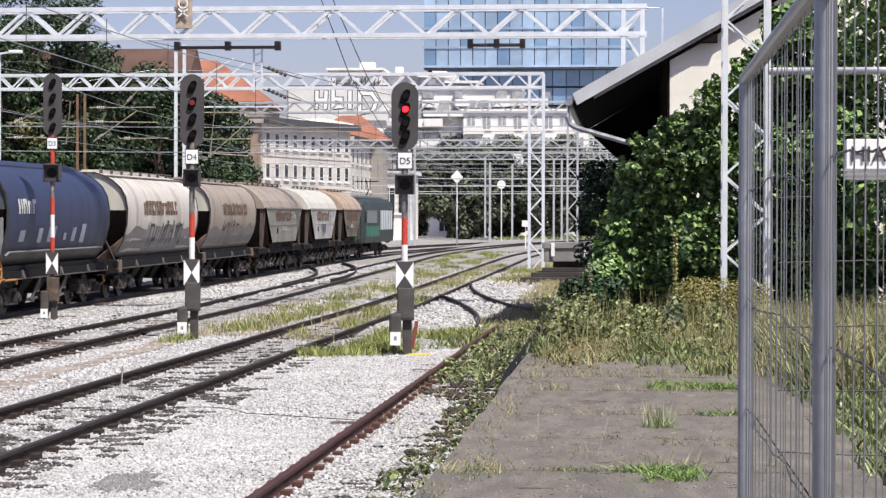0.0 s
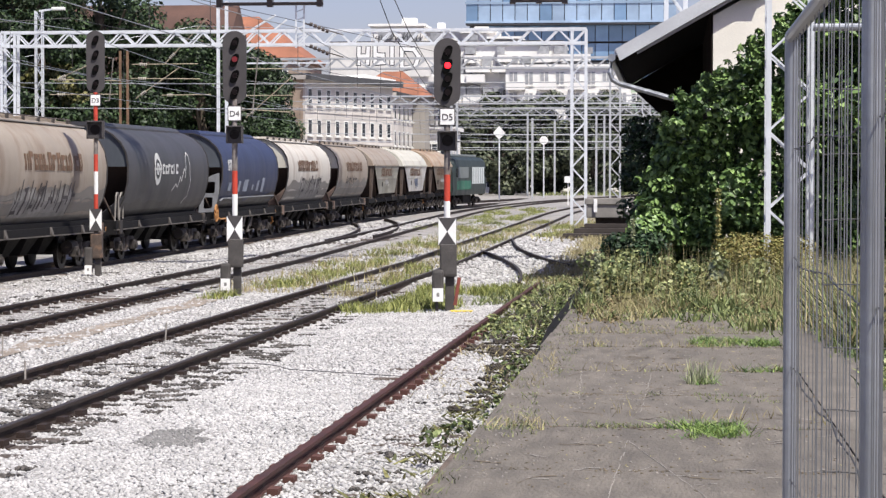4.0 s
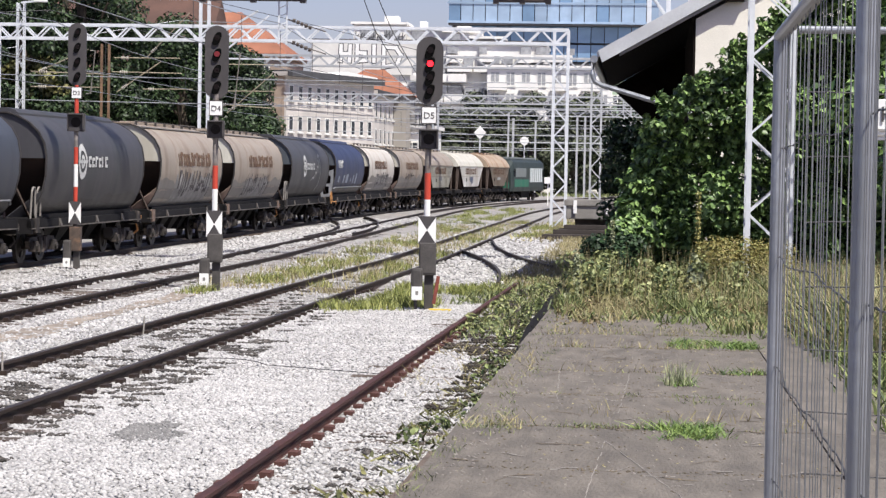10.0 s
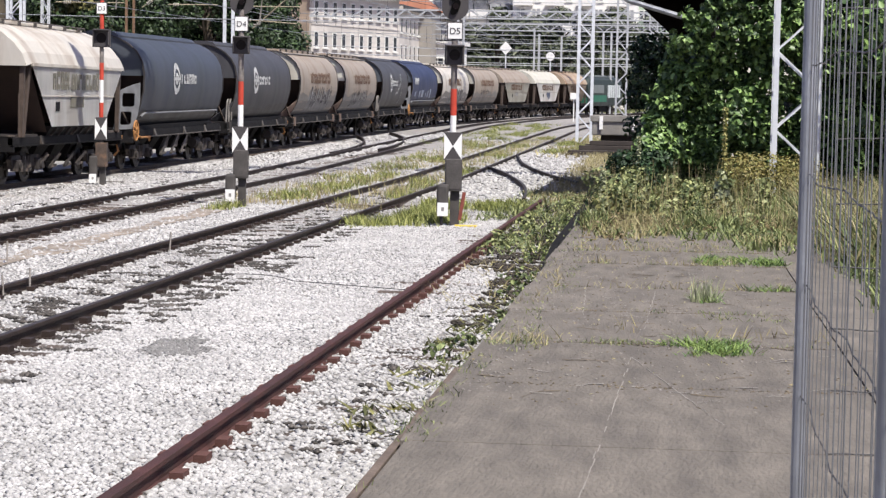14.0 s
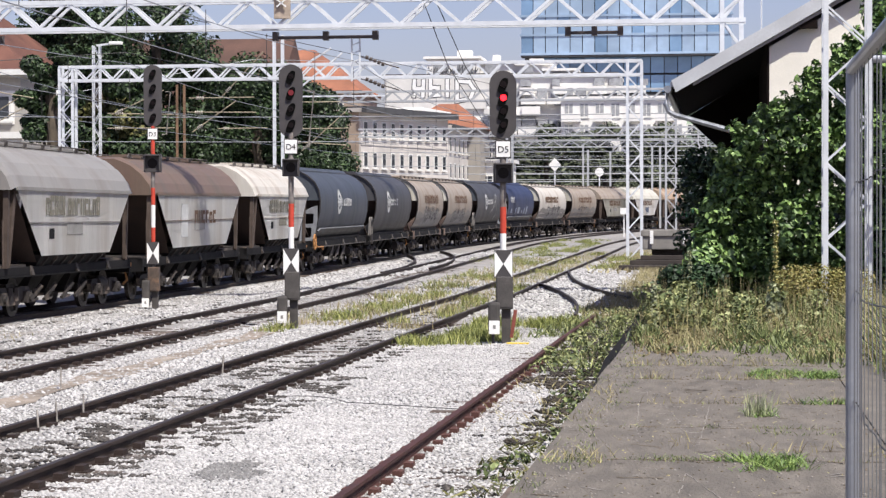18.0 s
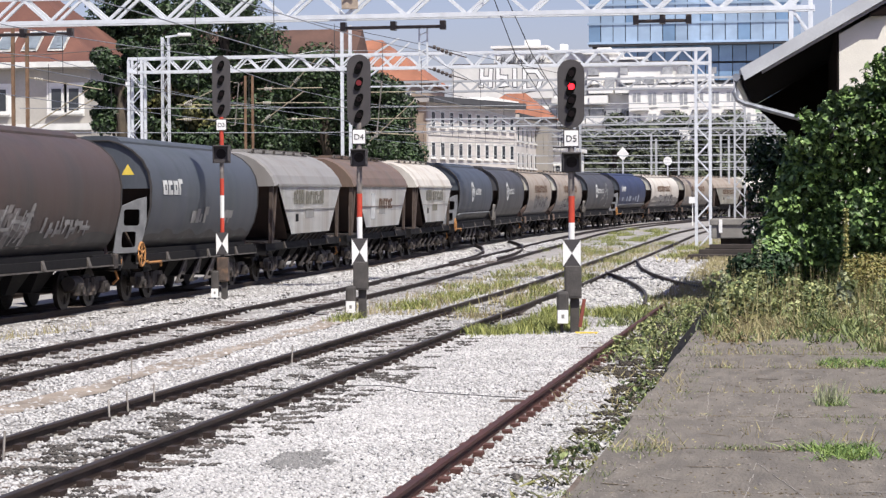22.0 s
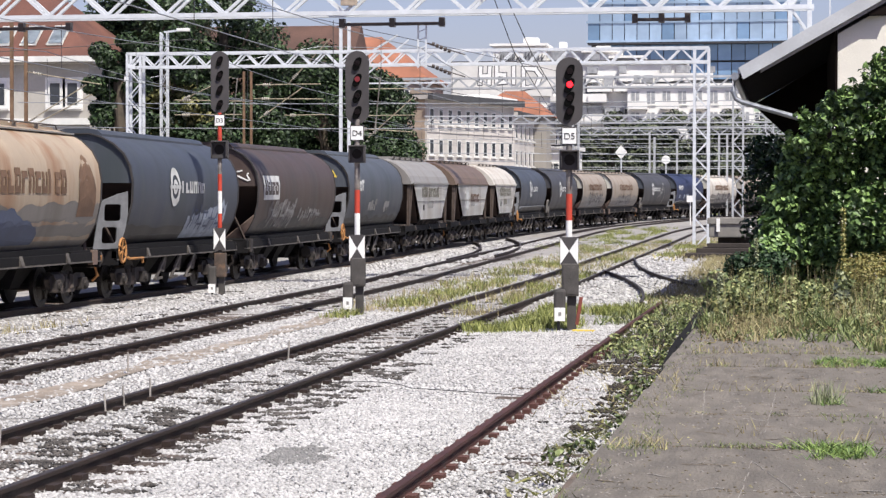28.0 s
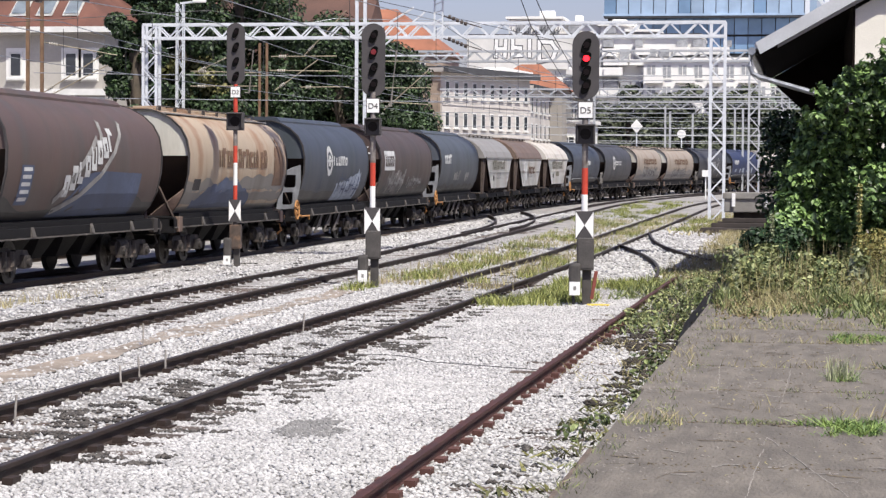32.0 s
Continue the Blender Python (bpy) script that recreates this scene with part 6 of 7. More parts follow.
# ---- loading ramp end and timbers by the far gantry ----
rb = empty("concrete_block", "weathered grey concrete ramp slab on a dark base", "concrete block")
part("slab", box(B(), -3.35, -0.4, 86, 87.5, 0.82, 1.62, 0.04), CONC, rb)
part("slab_lip", box(B(), -3.42, -0.4, 85.93, 86.0, 1.36, 1.60, 0.02), CONC, rb)
part("base", box(B(), -3.0, -0.5, 86.5, 87.4, 0.0, 0.82), TIMBER, rb, "black recessed base")
for bx, turn in (((-2.1, 1.7, -0.14, 0.14, 0.0, 0.2), 3), ((-2.0, 1.6, -0.14, 0.14, 0.0, 0.2), -4), ((-1.7, 1.5, -0.13, 0.13, 0.2, 0.38), 2), ((-1.6, 1.3, -0.15, 0.15, 0.0, 0.22), -2), ((-1.3, 1.2, -0.13, 0.13, 0.38, 0.56), -3), ((-1.5, 1.4, -0.13, 0.13, 0.22, 0.42), 4)):
    k = len([o for o in scene.objects if o.name.startswith("timber")])
    tagged(put("timber", mesh_of("timber", box(B(), *bx, 0.02)), TIMBER, m=pose(-2.1, 84.0 + 0.36 * (k % 6), rise(84) - 0.12, 0, 0, turn)), "black old timber in the pile before the ramp slab", "timber", "old timbers")
for x in (-3.05, -1.75):
    tagged(put("white_marker", mesh_of("white_marker", box(B(), x, x + 0.14, 85.895, 85.925, 1.05, 1.58)), WHITE), "white paint mark on the ramp block", "marker")


# ---- mesh fence on the platform ----
def fence_panel(name, length, height, step, label, m, tubes, r=0.0135, wire_r=0.0009, bent=False, extra=()):
    f = empty(name, label, "fence", "mesh fence panels", m=m)
    for y in tubes:
        part("post_tube", tube(B(), [(0, y, 0), (0, y, height)], r, 14), ZINC, f)
    part("top_tube", tube(B(), [(0, 0, height), (0, length, height)], r, 14), ZINC, f)
    part("bottom_tube", tube(B(), [(0, 0, 0.12), (0, length, 0.12)], r, 10), ZINC, f)
    y = step
    me = mesh_of("mesh_wire", tube(B(), [(0, 0, 0.12), (0, 0, height)], wire_r, 6))
    while y < length - 0.02:
        put("mesh_wire", me, WIREZ, f, m=pose(0, y, 0))
        y += step
    for q, d, n in extra:
        for k in range(n):
            put("mesh_wire", me, WIREZ, f, m=pose(0.001, q + d * (k + 1), 0))
    for k in range(1, 9):
        z = height - 0.222 * k
        pts = []
        for q in range(int(length / 0.06) + 1):
            pts.append((0.004 + 0.003 * math.sin(q * 0.9 + k), q * 0.06, z + 0.006 * math.sin(q * 0.35 + k) + (0.002 if q % 2 else 0)))
        part("cross_wire", tube(B(), pts, wire_r * 1.5, 6), WIREM, f)
    return f


FZ = PZ + 0.08
fence_panel("mesh_fence", 3.0, 2.03, 0.105, "galvanised mesh fence panel along the platform", pose(0.249, 1.3, FZ, 0, 0, 0), (0.0, 1.28, 3.0), extra=((1.28, -0.033, 4), (3.0, -0.07, 4), (2.4, -0.15, 5)))
fence_panel("mesh_fence", 3.4, 2.28, 0.10, "galvanised mesh fence panel across the platform", pose(3.9, 7.5, FZ, 0, 0, 90), (0.0, 1.7), wire_r=0.0018)
for p in ((0.235, 4.3), (0.235, 1.35)):
    tagged(put("fence_foot", mesh_of("fence_foot", box(B(), p[0] - 0.12, p[0] + 0.12, p[1] - 0.32, p[1] + 0.32, PZ, PZ + 0.13, 0.03)), CONC), "grey concrete fence foot block", "fence foot")
sg = tagged(put("notice_board", mesh_of("notice_board", box(B(), 0.765, 1.45, 7.43, 7.497, 2.33, 2.47, 0.002)), WHITE), "white notice board wired to the fence", "sign")
letters("notice_letters", "HIA", 0.076, BLACK, sg, pose(0.838, 7.425, 2.415, 90, 0, 0))
part("notice_bar", box(B(), 0.745, 1.40, 7.424, 7.43, 2.36, 2.368), LOGO_G, sg)
part("notice_bar", box(B(), 0.745, 1.40, 7.424, 7.43, 2.343, 2.349), LOGO_G, sg)


# ---- plants ----
def leaf_cloud(rng, centres, radii, n, size, squash=0.8, droop=0.0, up=0.45):
    """Folded leaves strewn through the shells of many small balls."""
    centres, radii = np.asarray(centres, float), np.asarray(radii, float)
    pick = rng.choice(len(centres), n, p=radii ** 2 / (radii ** 2).sum())
    d = rng.normal(size=(n, 3))
    d /= np.linalg.norm(d, axis=1)[:, None]
    rr = radii[pick] * rng.uniform(0.35, 1.08, n) ** 0.5
    c = centres[pick] + d * rr[:, None] * np.array([1, 1, squash])
    nrm = d + rng.normal(scale=0.55, size=(n, 3)) + np.array([0, 0, up])
    nrm /= np.linalg.norm(nrm, axis=1)[:, None]
    t = np.cross(nrm, rng.normal(size=(n, 3)))
    if droop:
        t = t * (1 - droop) + np.array([0, 0, -1.0]) * droop
        t -= nrm * (t * nrm).sum(1)[:, None]
    t /= np.linalg.norm(t, axis=1)[:, None] + 1e-9
    u = np.cross(nrm, t)
    s = (rng.uniform(*size, n) / 2)[:, None]
    w = s * rng.uniform(0.5, 0.75, (n, 1))
    fold = nrm * s * 0.25
    V = np.stack([c - t * s, c + u * w + fold, c + t * s, c - u * w + fold], 1).reshape(-1, 3)
    k = 4 * np.arange(n)[:, None]
    F = np.concatenate([k + np.array([[0, 1, 2]]), k + np.array([[0, 2, 3]])], 0)
    return V, F


def clumps(rng, base, span, n, r, shape=None):
    """Ball centres for an uneven crown in an ellipsoid."""
    c = []
    while len(c) < n:
        p = rng.uniform(-1, 1, 3)
        q = np.linalg.norm(p)
        if q < 1 and q > 0.35:
            c.append(np.array(base) + p * np.array(span))
    return np.array(c), rng.uniform(*r, n)


def tree(name, label, x, y, height, span, leaf, material, seed, n=7000, nc=34, trunk=0.3, low=0.25):
    rng = np.random.default_rng(seed)
    t = empty(name, label, "tree", "trees")
    z0 = ground_z(x, y)
    zc = z0 + height * (0.5 + low / 2)
    hz = height * (1 - low) / 2
    bm = tube(B(), [(x, y, z0), (x + 0.1, y, z0 + height * 0.3), (x - 0.1, y, z0 + height * 0.75)], trunk, 8)
    part("trunk", bm, BARK, t)
    bm = B()
    for k in range(7):
        a = 2.4 * k
        beam(bm, (x, y, z0 + height * (0.25 + 0.06 * k)), (x + span * 0.6 * math.cos(a), y + span * 0.6 * math.sin(a), z0 + height * (0.45 + 0.06 * k)), 0.16, seg=6)
    part("limb", bm, BARK, t)
    c, r = clumps(rng, (x, y, zc), (span, span, hz), nc, (0.22 * span, 0.42 * span))
    V, F = leaf_cloud(rng, c, r, n, leaf)
    put("crown", fast_mesh("crown", V, F), material, t)
    return t


# dark chestnut-like trees behind the train
for k, (x, y, h, sp) in enumerate(((-35.2, 117, 13.6, 2.6), (-45.5, 128, 13.6, 5.0), (-41.5, 124, 15.4, 5.2), (-37.0, 132, 18.4, 5.2), (-34.2, 126, 16.6, 3.6), (-29.8, 134, 11.9, 4.4), (-27.3, 138, 10.8, 3.2), (-38.5, 122, 16.6, 4.2), (-47, 140, 12, 5), (-32, 142, 12, 4.5))):
    tree("tree", "broad dark green tree behind the railway", x, y, h, sp, (0.16, 0.36), LEAFDARK, 20 + k, 23000, 52, low=0.05)
tree("tree", "dark green tree beside the villa", -34.5, 106.4, 12.4, 1.55, (0.16, 0.34), LEAFDARK, 47, 15000, 44, low=0.03)
tree("tree", "olive-leaved tree among darker ones", -34.9, 116.5, 9.6, 2.3, (0.2, 0.42), LEAFOLIVE, 41, 9000, 30, low=0.05)
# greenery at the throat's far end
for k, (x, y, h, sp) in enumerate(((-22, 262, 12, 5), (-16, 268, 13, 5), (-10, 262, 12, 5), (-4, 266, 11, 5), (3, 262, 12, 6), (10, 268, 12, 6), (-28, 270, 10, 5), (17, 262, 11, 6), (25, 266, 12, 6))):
    tree("tree", "green tree at the far end of the yard, haze put into its colour", x, y, h, sp, (0.4, 0.85), LEAFFAR, 60 + k, 6500, 24, low=0.05)
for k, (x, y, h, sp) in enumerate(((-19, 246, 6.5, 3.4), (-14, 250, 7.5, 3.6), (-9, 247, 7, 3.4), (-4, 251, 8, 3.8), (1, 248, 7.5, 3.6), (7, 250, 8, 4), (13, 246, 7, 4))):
    tree("tree", "low green tree behind the far gantries, haze put into its colour", x, y, h, sp, (0.35, 0.7), LEAFFAR, 160 + k, 4000, 22, low=0.0)
# trees to the right, behind shed and fence
for k, (x, y, h, sp) in enumerate(((6.0, 38, 8.5, 2.6), (3.4, 41.5, 6.8, 1.4))):
    tree("tree", "leafy green tree behind the mesh fence", x, y, h, sp, (0.12, 0.26), LEAF, 80 + k, 9000, 34, low=0.02, trunk=0.15)


def shrub(name, label, centres, radii, leaf, n, material, seed, category="bush", droop=0.0, up=0.45):
    rng = np.random.default_rng(seed)
    b = empty(name, label, category)
    c0 = centres[0]
    bm = B()
    for k, c in enumerate(centres[:10]):
        beam(bm, (c0[0] + 0.05 * k - 0.2, c0[1] + 0.5, 0.2), (c0[0] + 0.4 * (c[0] - c0[0]), c0[1] + 0.6, 0.2 + 0.5 * (c[2] - 0.2)), 0.04, seg=6)
    part("stem", bm, BARK, b)
    V, F = leaf_cloud(rng, centres, radii, n, leaf, droop=droop, up=up)
    put("foliage", fast_mesh("foliage", V, F), material, b)
    return b


rg = np.random.default_rng(7)
cen, rad = [], []
CROWN_X, CROWN_Z = (-0.66, -0.48, -0.2, 0.02, 0.25, 0.55, 1.07, 1.4, 2.0, 3.0, 5.0), (1.35, 1.9, 2.7, 3.3, 3.65, 3.9, 4.05, 4.4, 5.0, 5.7, 5.9)
while len(cen) < 1500:
    x = rg.uniform(-0.62, 4.6)
    top = float(np.interp(x, CROWN_X, CROWN_Z)) + 0.25 * noise.noise((x * 2.6, 4, 1))
    z = rg.uniform(0.55, top)
    y = 39.9 + 0.85 * noise.noise((x * 1.1, z * 1.0, 3)) + 0.3 * noise.noise((x * 2.9, z * 2.6, 6)) + 0.35 * max(0.0, z - 3) + 0.12 * max(0.0, x) + rg.uniform(0, 0.5)
    cen.append((x, y, z))
    rad.append(rg.uniform(0.08, 0.2))
# shoots that stand out of the crown's edge
for k in range(70):
    x = rg.uniform(-0.5, 3.4)
    z = float(np.interp(x, CROWN_X, CROWN_Z))
    a = rg.uniform(0.7, 2.6)
    for q in range(4):
        cen.append((x + 0.1 * q * math.cos(a), 40.1, z + 0.09 * q * math.sin(a)))
        rad.append(0.10 - 0.015 * q)
shrub("bush", "large glossy green bush before the shed's gable", cen, rad, (0.09, 0.185), 52000, LEAF, 8, droop=0.55, up=0.8)
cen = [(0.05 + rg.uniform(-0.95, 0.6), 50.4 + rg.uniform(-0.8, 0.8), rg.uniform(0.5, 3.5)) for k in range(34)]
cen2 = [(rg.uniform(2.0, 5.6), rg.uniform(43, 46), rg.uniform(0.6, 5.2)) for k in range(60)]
shrub("bush", "bushes before the shed's wall, shade put into the leaf colour", cen2, [0.55] * 60, (0.10, 0.2), 14000, SHADELEAF, 19)
shrub("bush", "shrub under the eave, its shade put into the leaf colour", cen, [0.45] * 34, (0.08, 0.17), 8000, SHADELEAF, 9)


def blades(rng, x, y, z, n, spread, h, w, lean=0.35):
    """Grass blades as thin upright triangles; x, y, z are arrays of tuft centres."""
    k = len(x)
    a = np.repeat(np.stack([x, y, z], 1), n, 0) + np.stack([rng.normal(scale=spread, size=k * n), rng.normal(scale=spread, size=k * n), np.zeros(k * n)], 1)
    q = rng.uniform(0, 6.28, k * n)
    hh = rng.uniform(*h, k * n)
    side = np.stack([np.cos(q), np.sin(q), 0 * q], 1) * (rng.uniform(*w, k * n))[:, None]
    tip = a + np.stack([rng.normal(scale=lean, size=k * n) * hh, rng.normal(scale=lean, size=k * n) * hh, hh], 1)
    mid = (a + tip) / 2 + np.array([0, 0, 1]) * (hh * 0.08)[:, None]
    V = np.stack([a - side, a + side, mid + side * 0.7, mid - side * 0.7, tip], 1).reshape(-1, 3)
    i = 5 * np.arange(k * n)[:, None]
    F = np.concatenate([i + np.array([[0, 1, 2]]), i + np.array([[0, 2, 3]]), i + np.array([[3, 2, 4]])], 0)
    return V, F


def grass(name, label, areas, material, seed, n=14, spread=0.06, h=(0.08, 0.3), w=(0.004, 0.010), lean=0.35, gz=ground_z, patchy=0.0, category="grass"):
    rng = np.random.default_rng(seed)
    X, Y = [], []
    for x0, x1, y0, y1, k in areas:
        x, y = rng.uniform(x0, x1, k), rng.uniform(y0, y1, k)
        if patchy:
            keep = np.array([noise.noise((a * 0.9, c * 0.22, seed)) > patchy - 0.5 for a, c in zip(x, y)], bool)
            x, y = x[keep], y[keep]
        X.append(x)
        Y.append(y)
    X, Y = np.concatenate(X), np.concatenate(Y)
    Z = np.array([gz(a, c) for a, c in zip(X, Y)])
    V, F = blades(rng, X, Y, Z, n, spread, h, w, lean)
    return tagged(put(name, fast_mesh(name, V, F), material), label, category, kind="stuff")


grass("grass", "yellow-green grass growing between the tracks", [(-5.2, -3.3, 38.6, 46, 330), (-5.7, -4.5, 35.6, 38.3, 70), (-9.5, -8.4, 41, 45, 60), (-9.7, -8.1, 46, 95, 420), (-7.1, -6.2, 45, 110, 300),
      (-5.4, -3.6, 84, 108, 200), (-11.5, -8, 95, 150, 450)], GRASS, 3, 26, 0.14, (0.04, 0.23), (0.006, 0.014), 0.5, patchy=0.56)
grass("dry_grass", "straw-coloured grass among the rails", [(-9.7, -7.9, 44, 100, 300), (-7.1, -6.2, 42, 110, 240), (-3.2, -1.5, 47, 84, 700), (-4.5, -1.2, 84, 130, 500), (-15.2, -13.5, 25, 40, 50)], DRYGRASS, 4, 12, 0.15, (0.05, 0.24), (0.005, 0.012), 0.4)
grass("track_weeds", "low weeds in the disused siding", [(-2.8, -2.0, 31, 50, 60), (-3.6, -2.9, 40, 52, 70)], WEED, 5, 12, 0.10, (0.05, 0.20), (0.008, 0.020), 0.7, category="weeds")
grass("siding_straw", "withered straw in the disused siding", [(-2.9, -2.0, 22, 48, 70)], DRYGRASS, 25, 7, 0.10, (0.03, 0.14), (0.004, 0.010), 1.0, category="weeds")
grass("siding_dark_weeds", "dark low leaves between the siding's sleepers", [(-2.2, -1.7, 14, 34, 80)], LEAFOLIVE, 26, 12, 0.09, (0.02, 0.08), (0.008, 0.022), 1.6, category="weeds")
grass("far_grass", "straw and green growth over the far end of the yard", [(-5.0, 2, 80, 112, 420), (-3.0, 8, 112, 150, 500), (-4, 14, 150, 200, 700), (-2, 22, 200, 262, 900)], DRYGRASS, 27, 9, 0.5, (0.04, 0.2), (0.02, 0.05), 0.6, patchy=0.4)
grass("far_weeds", "dull green growth over the far end of the yard", [(-2, 8, 92, 140, 350), (-1, 14, 140, 200, 600), (3, 22, 200, 262, 900), (-14, -2, 225, 262, 300)], WEED, 28, 9, 0.5, (0.06, 0.35), (0.03, 0.08), 0.6, patchy=0.45)
pz = lambda x, y: PZ if y < 47 else max(ground_z(x, y), PZ)
grass("platform_grass", "green grass tuft growing from a platform crack", [(0.16, 0.55, 15.3, 16.0, 34), (0.22, 0.36, 19.4, 19.8, 8), (0.25, 1.2, 23.95, 24.9, 60), (0.7, 1.2, 20.7, 20.9, 8), (-0.1, 0.55, 15.9, 16.0, 12)], TUFT, 6, 16, 0.05, (0.015, 0.085), (0.003, 0.008), 1.3, gz=pz)
grass("tall_tuft", "pale green feathery tuft in a slab joint", [(0.20, 0.36, 19.4, 19.75, 9)], SAGE, 36, 16, 0.05, (0.08, 0.26), (0.002, 0.005), 0.25, gz=pz)
grass("joint_weeds", "dry brown weeds in the slab joints", [(-1.1, 1.3, c - 0.05, c + 0.05, 11) for c in (15.95, 18.4, 20.8, 23.9, 26.1)] + [(-0.75, -0.2, 15.85, 16.05, 16), (-1.36, -0.95, 15.6, 16.3, 22), (0.3, 1.25, 17.8, 18.5, 14), (-1.47, -1.3, 9.5, 15, 34), (-1.38, -1.0, 15, 28, 60), (-0.6, 1.25, 26, 27.6, 50)], WEED, 16, 8, 0.05, (0.010, 0.045), (0.002, 0.005), 0.8, gz=pz, category="weeds")
grass("slab_straw", "pale dry stalks in the slab joints", [(-1.35, -0.9, 15.7, 16.3, 12), (-1.38, -1.1, 18, 26, 16), (-0.5, -0.2, 16.4, 17.2, 3), (0.1, 1.2, 15.9, 17.0, 14), (-1.2, 1.2, 20.7, 20.9, 14), (-1.2, 1.2, 23.8, 24.1, 24), (-1.2, 1.2, 25.8, 26.8, 40)], DRYGRASS, 46, 5, 0.05, (0.03, 0.13), (0.002, 0.005), 0.7, gz=pz, category="weeds")
grass("litter", "crumbs of concrete and dry stalks on the platform", [(-1.3, 1.3, 13, 28, 260)], DRYGRASS, 17, 2, 0.05, (0.004, 0.012), (0.004, 0.012), 3.0, gz=pz, category="litter")


def wild(x, y):
    front = 28.7 - 2.0 * min(1.3, max(0.0, x + 0.1))
    return x > -1.20 + 0.1 * noise.noise((y * 1.3, 1, 3)) and y > front + 1.5 * noise.noise((x * 1.1, y * 0.3, 5)) and (y > front + 2.5 or noise.noise((x * 2.2, y * 1.2, 9)) > -0.15)


def meadow(name, label, areas, material, seed, n, spread, h, w, lean):
    """Wild growth, low at its ragged front and taller behind."""
    rng = np.random.default_rng(seed)
    V0, F0, k0 = [], [], 0
    for x0, x1, y0, y1, k, f in areas:
        p = [(x, y) for x, y in zip(rng.uniform(x0, x1, k), rng.uniform(y0, y1, k)) if x > 1.9 or (wild(x, y) and (noise.noise((x * 0.9, y * 0.33, 21)) > -0.08 if material is DRYGRASS else noise.noise((x * 0.9, y * 0.33, 21)) < 0.16))]
        p = np.array(p)
        V, F = blades(rng, p[:, 0], p[:, 1], np.full(len(p), PZ), n, spread, (h[0] * f, h[1] * f), w, lean)
        V0.append(V)
        F0.append(F + k0)
        k0 += len(V)
    return tagged(put(name, fast_mesh(name, np.concatenate(V0), np.concatenate(F0)), material), label, "grass", kind="stuff")


meadow("meadow", "dry brown meadow grass overgrowing the platform", [(-1.35, 2.6, 25.0, 29, 420, 0.34), (-1.35, 2.6, 29, 32, 420, 0.55), (-1.38, 3.2, 32, 44, 560, 0.75), (2.0, 5.4, 23, 33, 700, 1.9)], DRYGRASS, 10, 13, 0.13, (0.08, 0.5), (0.003, 0.009), 0.5)
meadow("meadow_green", "green weeds among the dry grass", [(-1.35, 2.4, 25.2, 30, 260, 0.36), (-1.35, 2.4, 30, 34, 460, 0.6), (-1.38, 3.0, 34, 40, 620, 0.85), (1.75, 5, 15, 25, 900, 0.42), (2.0, 5.2, 23, 33, 420, 1.7)], MEADOWG, 11, 11, 0.10, (0.10, 0.5), (0.006, 0.020), 0.6)
meadow("seed_stalks", "thin straw stalks above the weeds", [(-1.3, 2.4, 28, 40, 210, 1.0)], DRYGRASS, 18, 4, 0.15, (0.5, 0.95), (0.003, 0.006), 0.12)
rng = np.random.default_rng(12)


def weed_patch(name, label, k, area, zr, r, leaf, n, material, seed):
    """Low leafy growth in ragged clumps."""
    rw = np.random.default_rng(seed)
    c = [(rw.uniform(area[0], area[1]), rw.uniform(area[2], area[3])) for _ in range(k)]
    c = [(x, y, rw.uniform(*zr)) for x, y in c if y > 26.4 + 1.5 * noise.noise((x * 1.4, 2, seed))]
    V, F = leaf_cloud(rw, c, rw.uniform(*r, len(c)), n, leaf, 0.7)
    return tagged(put(name, fast_mesh(name, V, F), material), label, "weeds", kind="stuff")


weed_patch("low_weeds", "ragged broad-leaved weeds in the dry grass", 120, (-1.35, 2.3, 26.8, 33, ), (0.38, 0.55), (0.05, 0.17), (0.025, 0.06), 1500, WEED, 31)
weed_patch("withered_weeds", "brown withered weeds among the grass", 60, (-1.3, 2.4, 26.5, 34), (0.36, 0.6), (0.05, 0.17), (0.02, 0.06), 1100, BROWNWEED, 32)
weed_patch("dark_weeds", "dark green undergrowth before the bush", 70, (-1.3, 1.6, 31.5, 38), (0.4, 1.0), (0.1, 0.28), (0.05, 0.11), 3000, WEED, 33)
weed_patch("edge_ivy", "dark creeper hanging over the platform's edge", 22, (-1.60, -1.35, 36, 46), (0.2, 0.42), (0.06, 0.16), (0.04, 0.09), 1600, LEAFDARK, 34)
gc = [(rng.uniform(0.9, 2.3), rng.uniform(35, 38), rng.uniform(0.7, 1.15)) for k in range(26)]
shrub("golden_weed", "golden-yellow flowering weeds by the mast", gc, [0.3] * 26, (0.025, 0.07), 6500, GOLDEN, 13, "weed")
gc = [(rng.uniform(-1.2, 1.3), rng.uniform(31, 36), rng.uniform(0.4, 0.75)) for k in range(30)]
# low shrub in the shade-dark leaf colour, for the dark hollow here
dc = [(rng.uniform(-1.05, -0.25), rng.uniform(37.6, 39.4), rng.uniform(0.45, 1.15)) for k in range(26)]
shrub("bush", "low green shrub at the platform's edge, darkened for shade", dc, [0.26] * 26, (0.05, 0.12), 4200, SHADELEAF, 15)
shrub("weed_clump", "mixed green weeds at the platform's overgrown end", gc, [0.25] * 30, (0.04, 0.10), 1700, LEAFOLIVE, 14, "weed")
vc = [(-1.54 - 0.5 * rng.uniform(0, 1) ** 2.0, 14 + 26 * rng.uniform(0, 1) ** 0.7, rng.uniform(-0.12, 0.12)) for k in range(74)]
V, F = leaf_cloud(rng, vc, rng.uniform(0.05, 0.15, 74), 1500, (0.03, 0.085), 0.6)
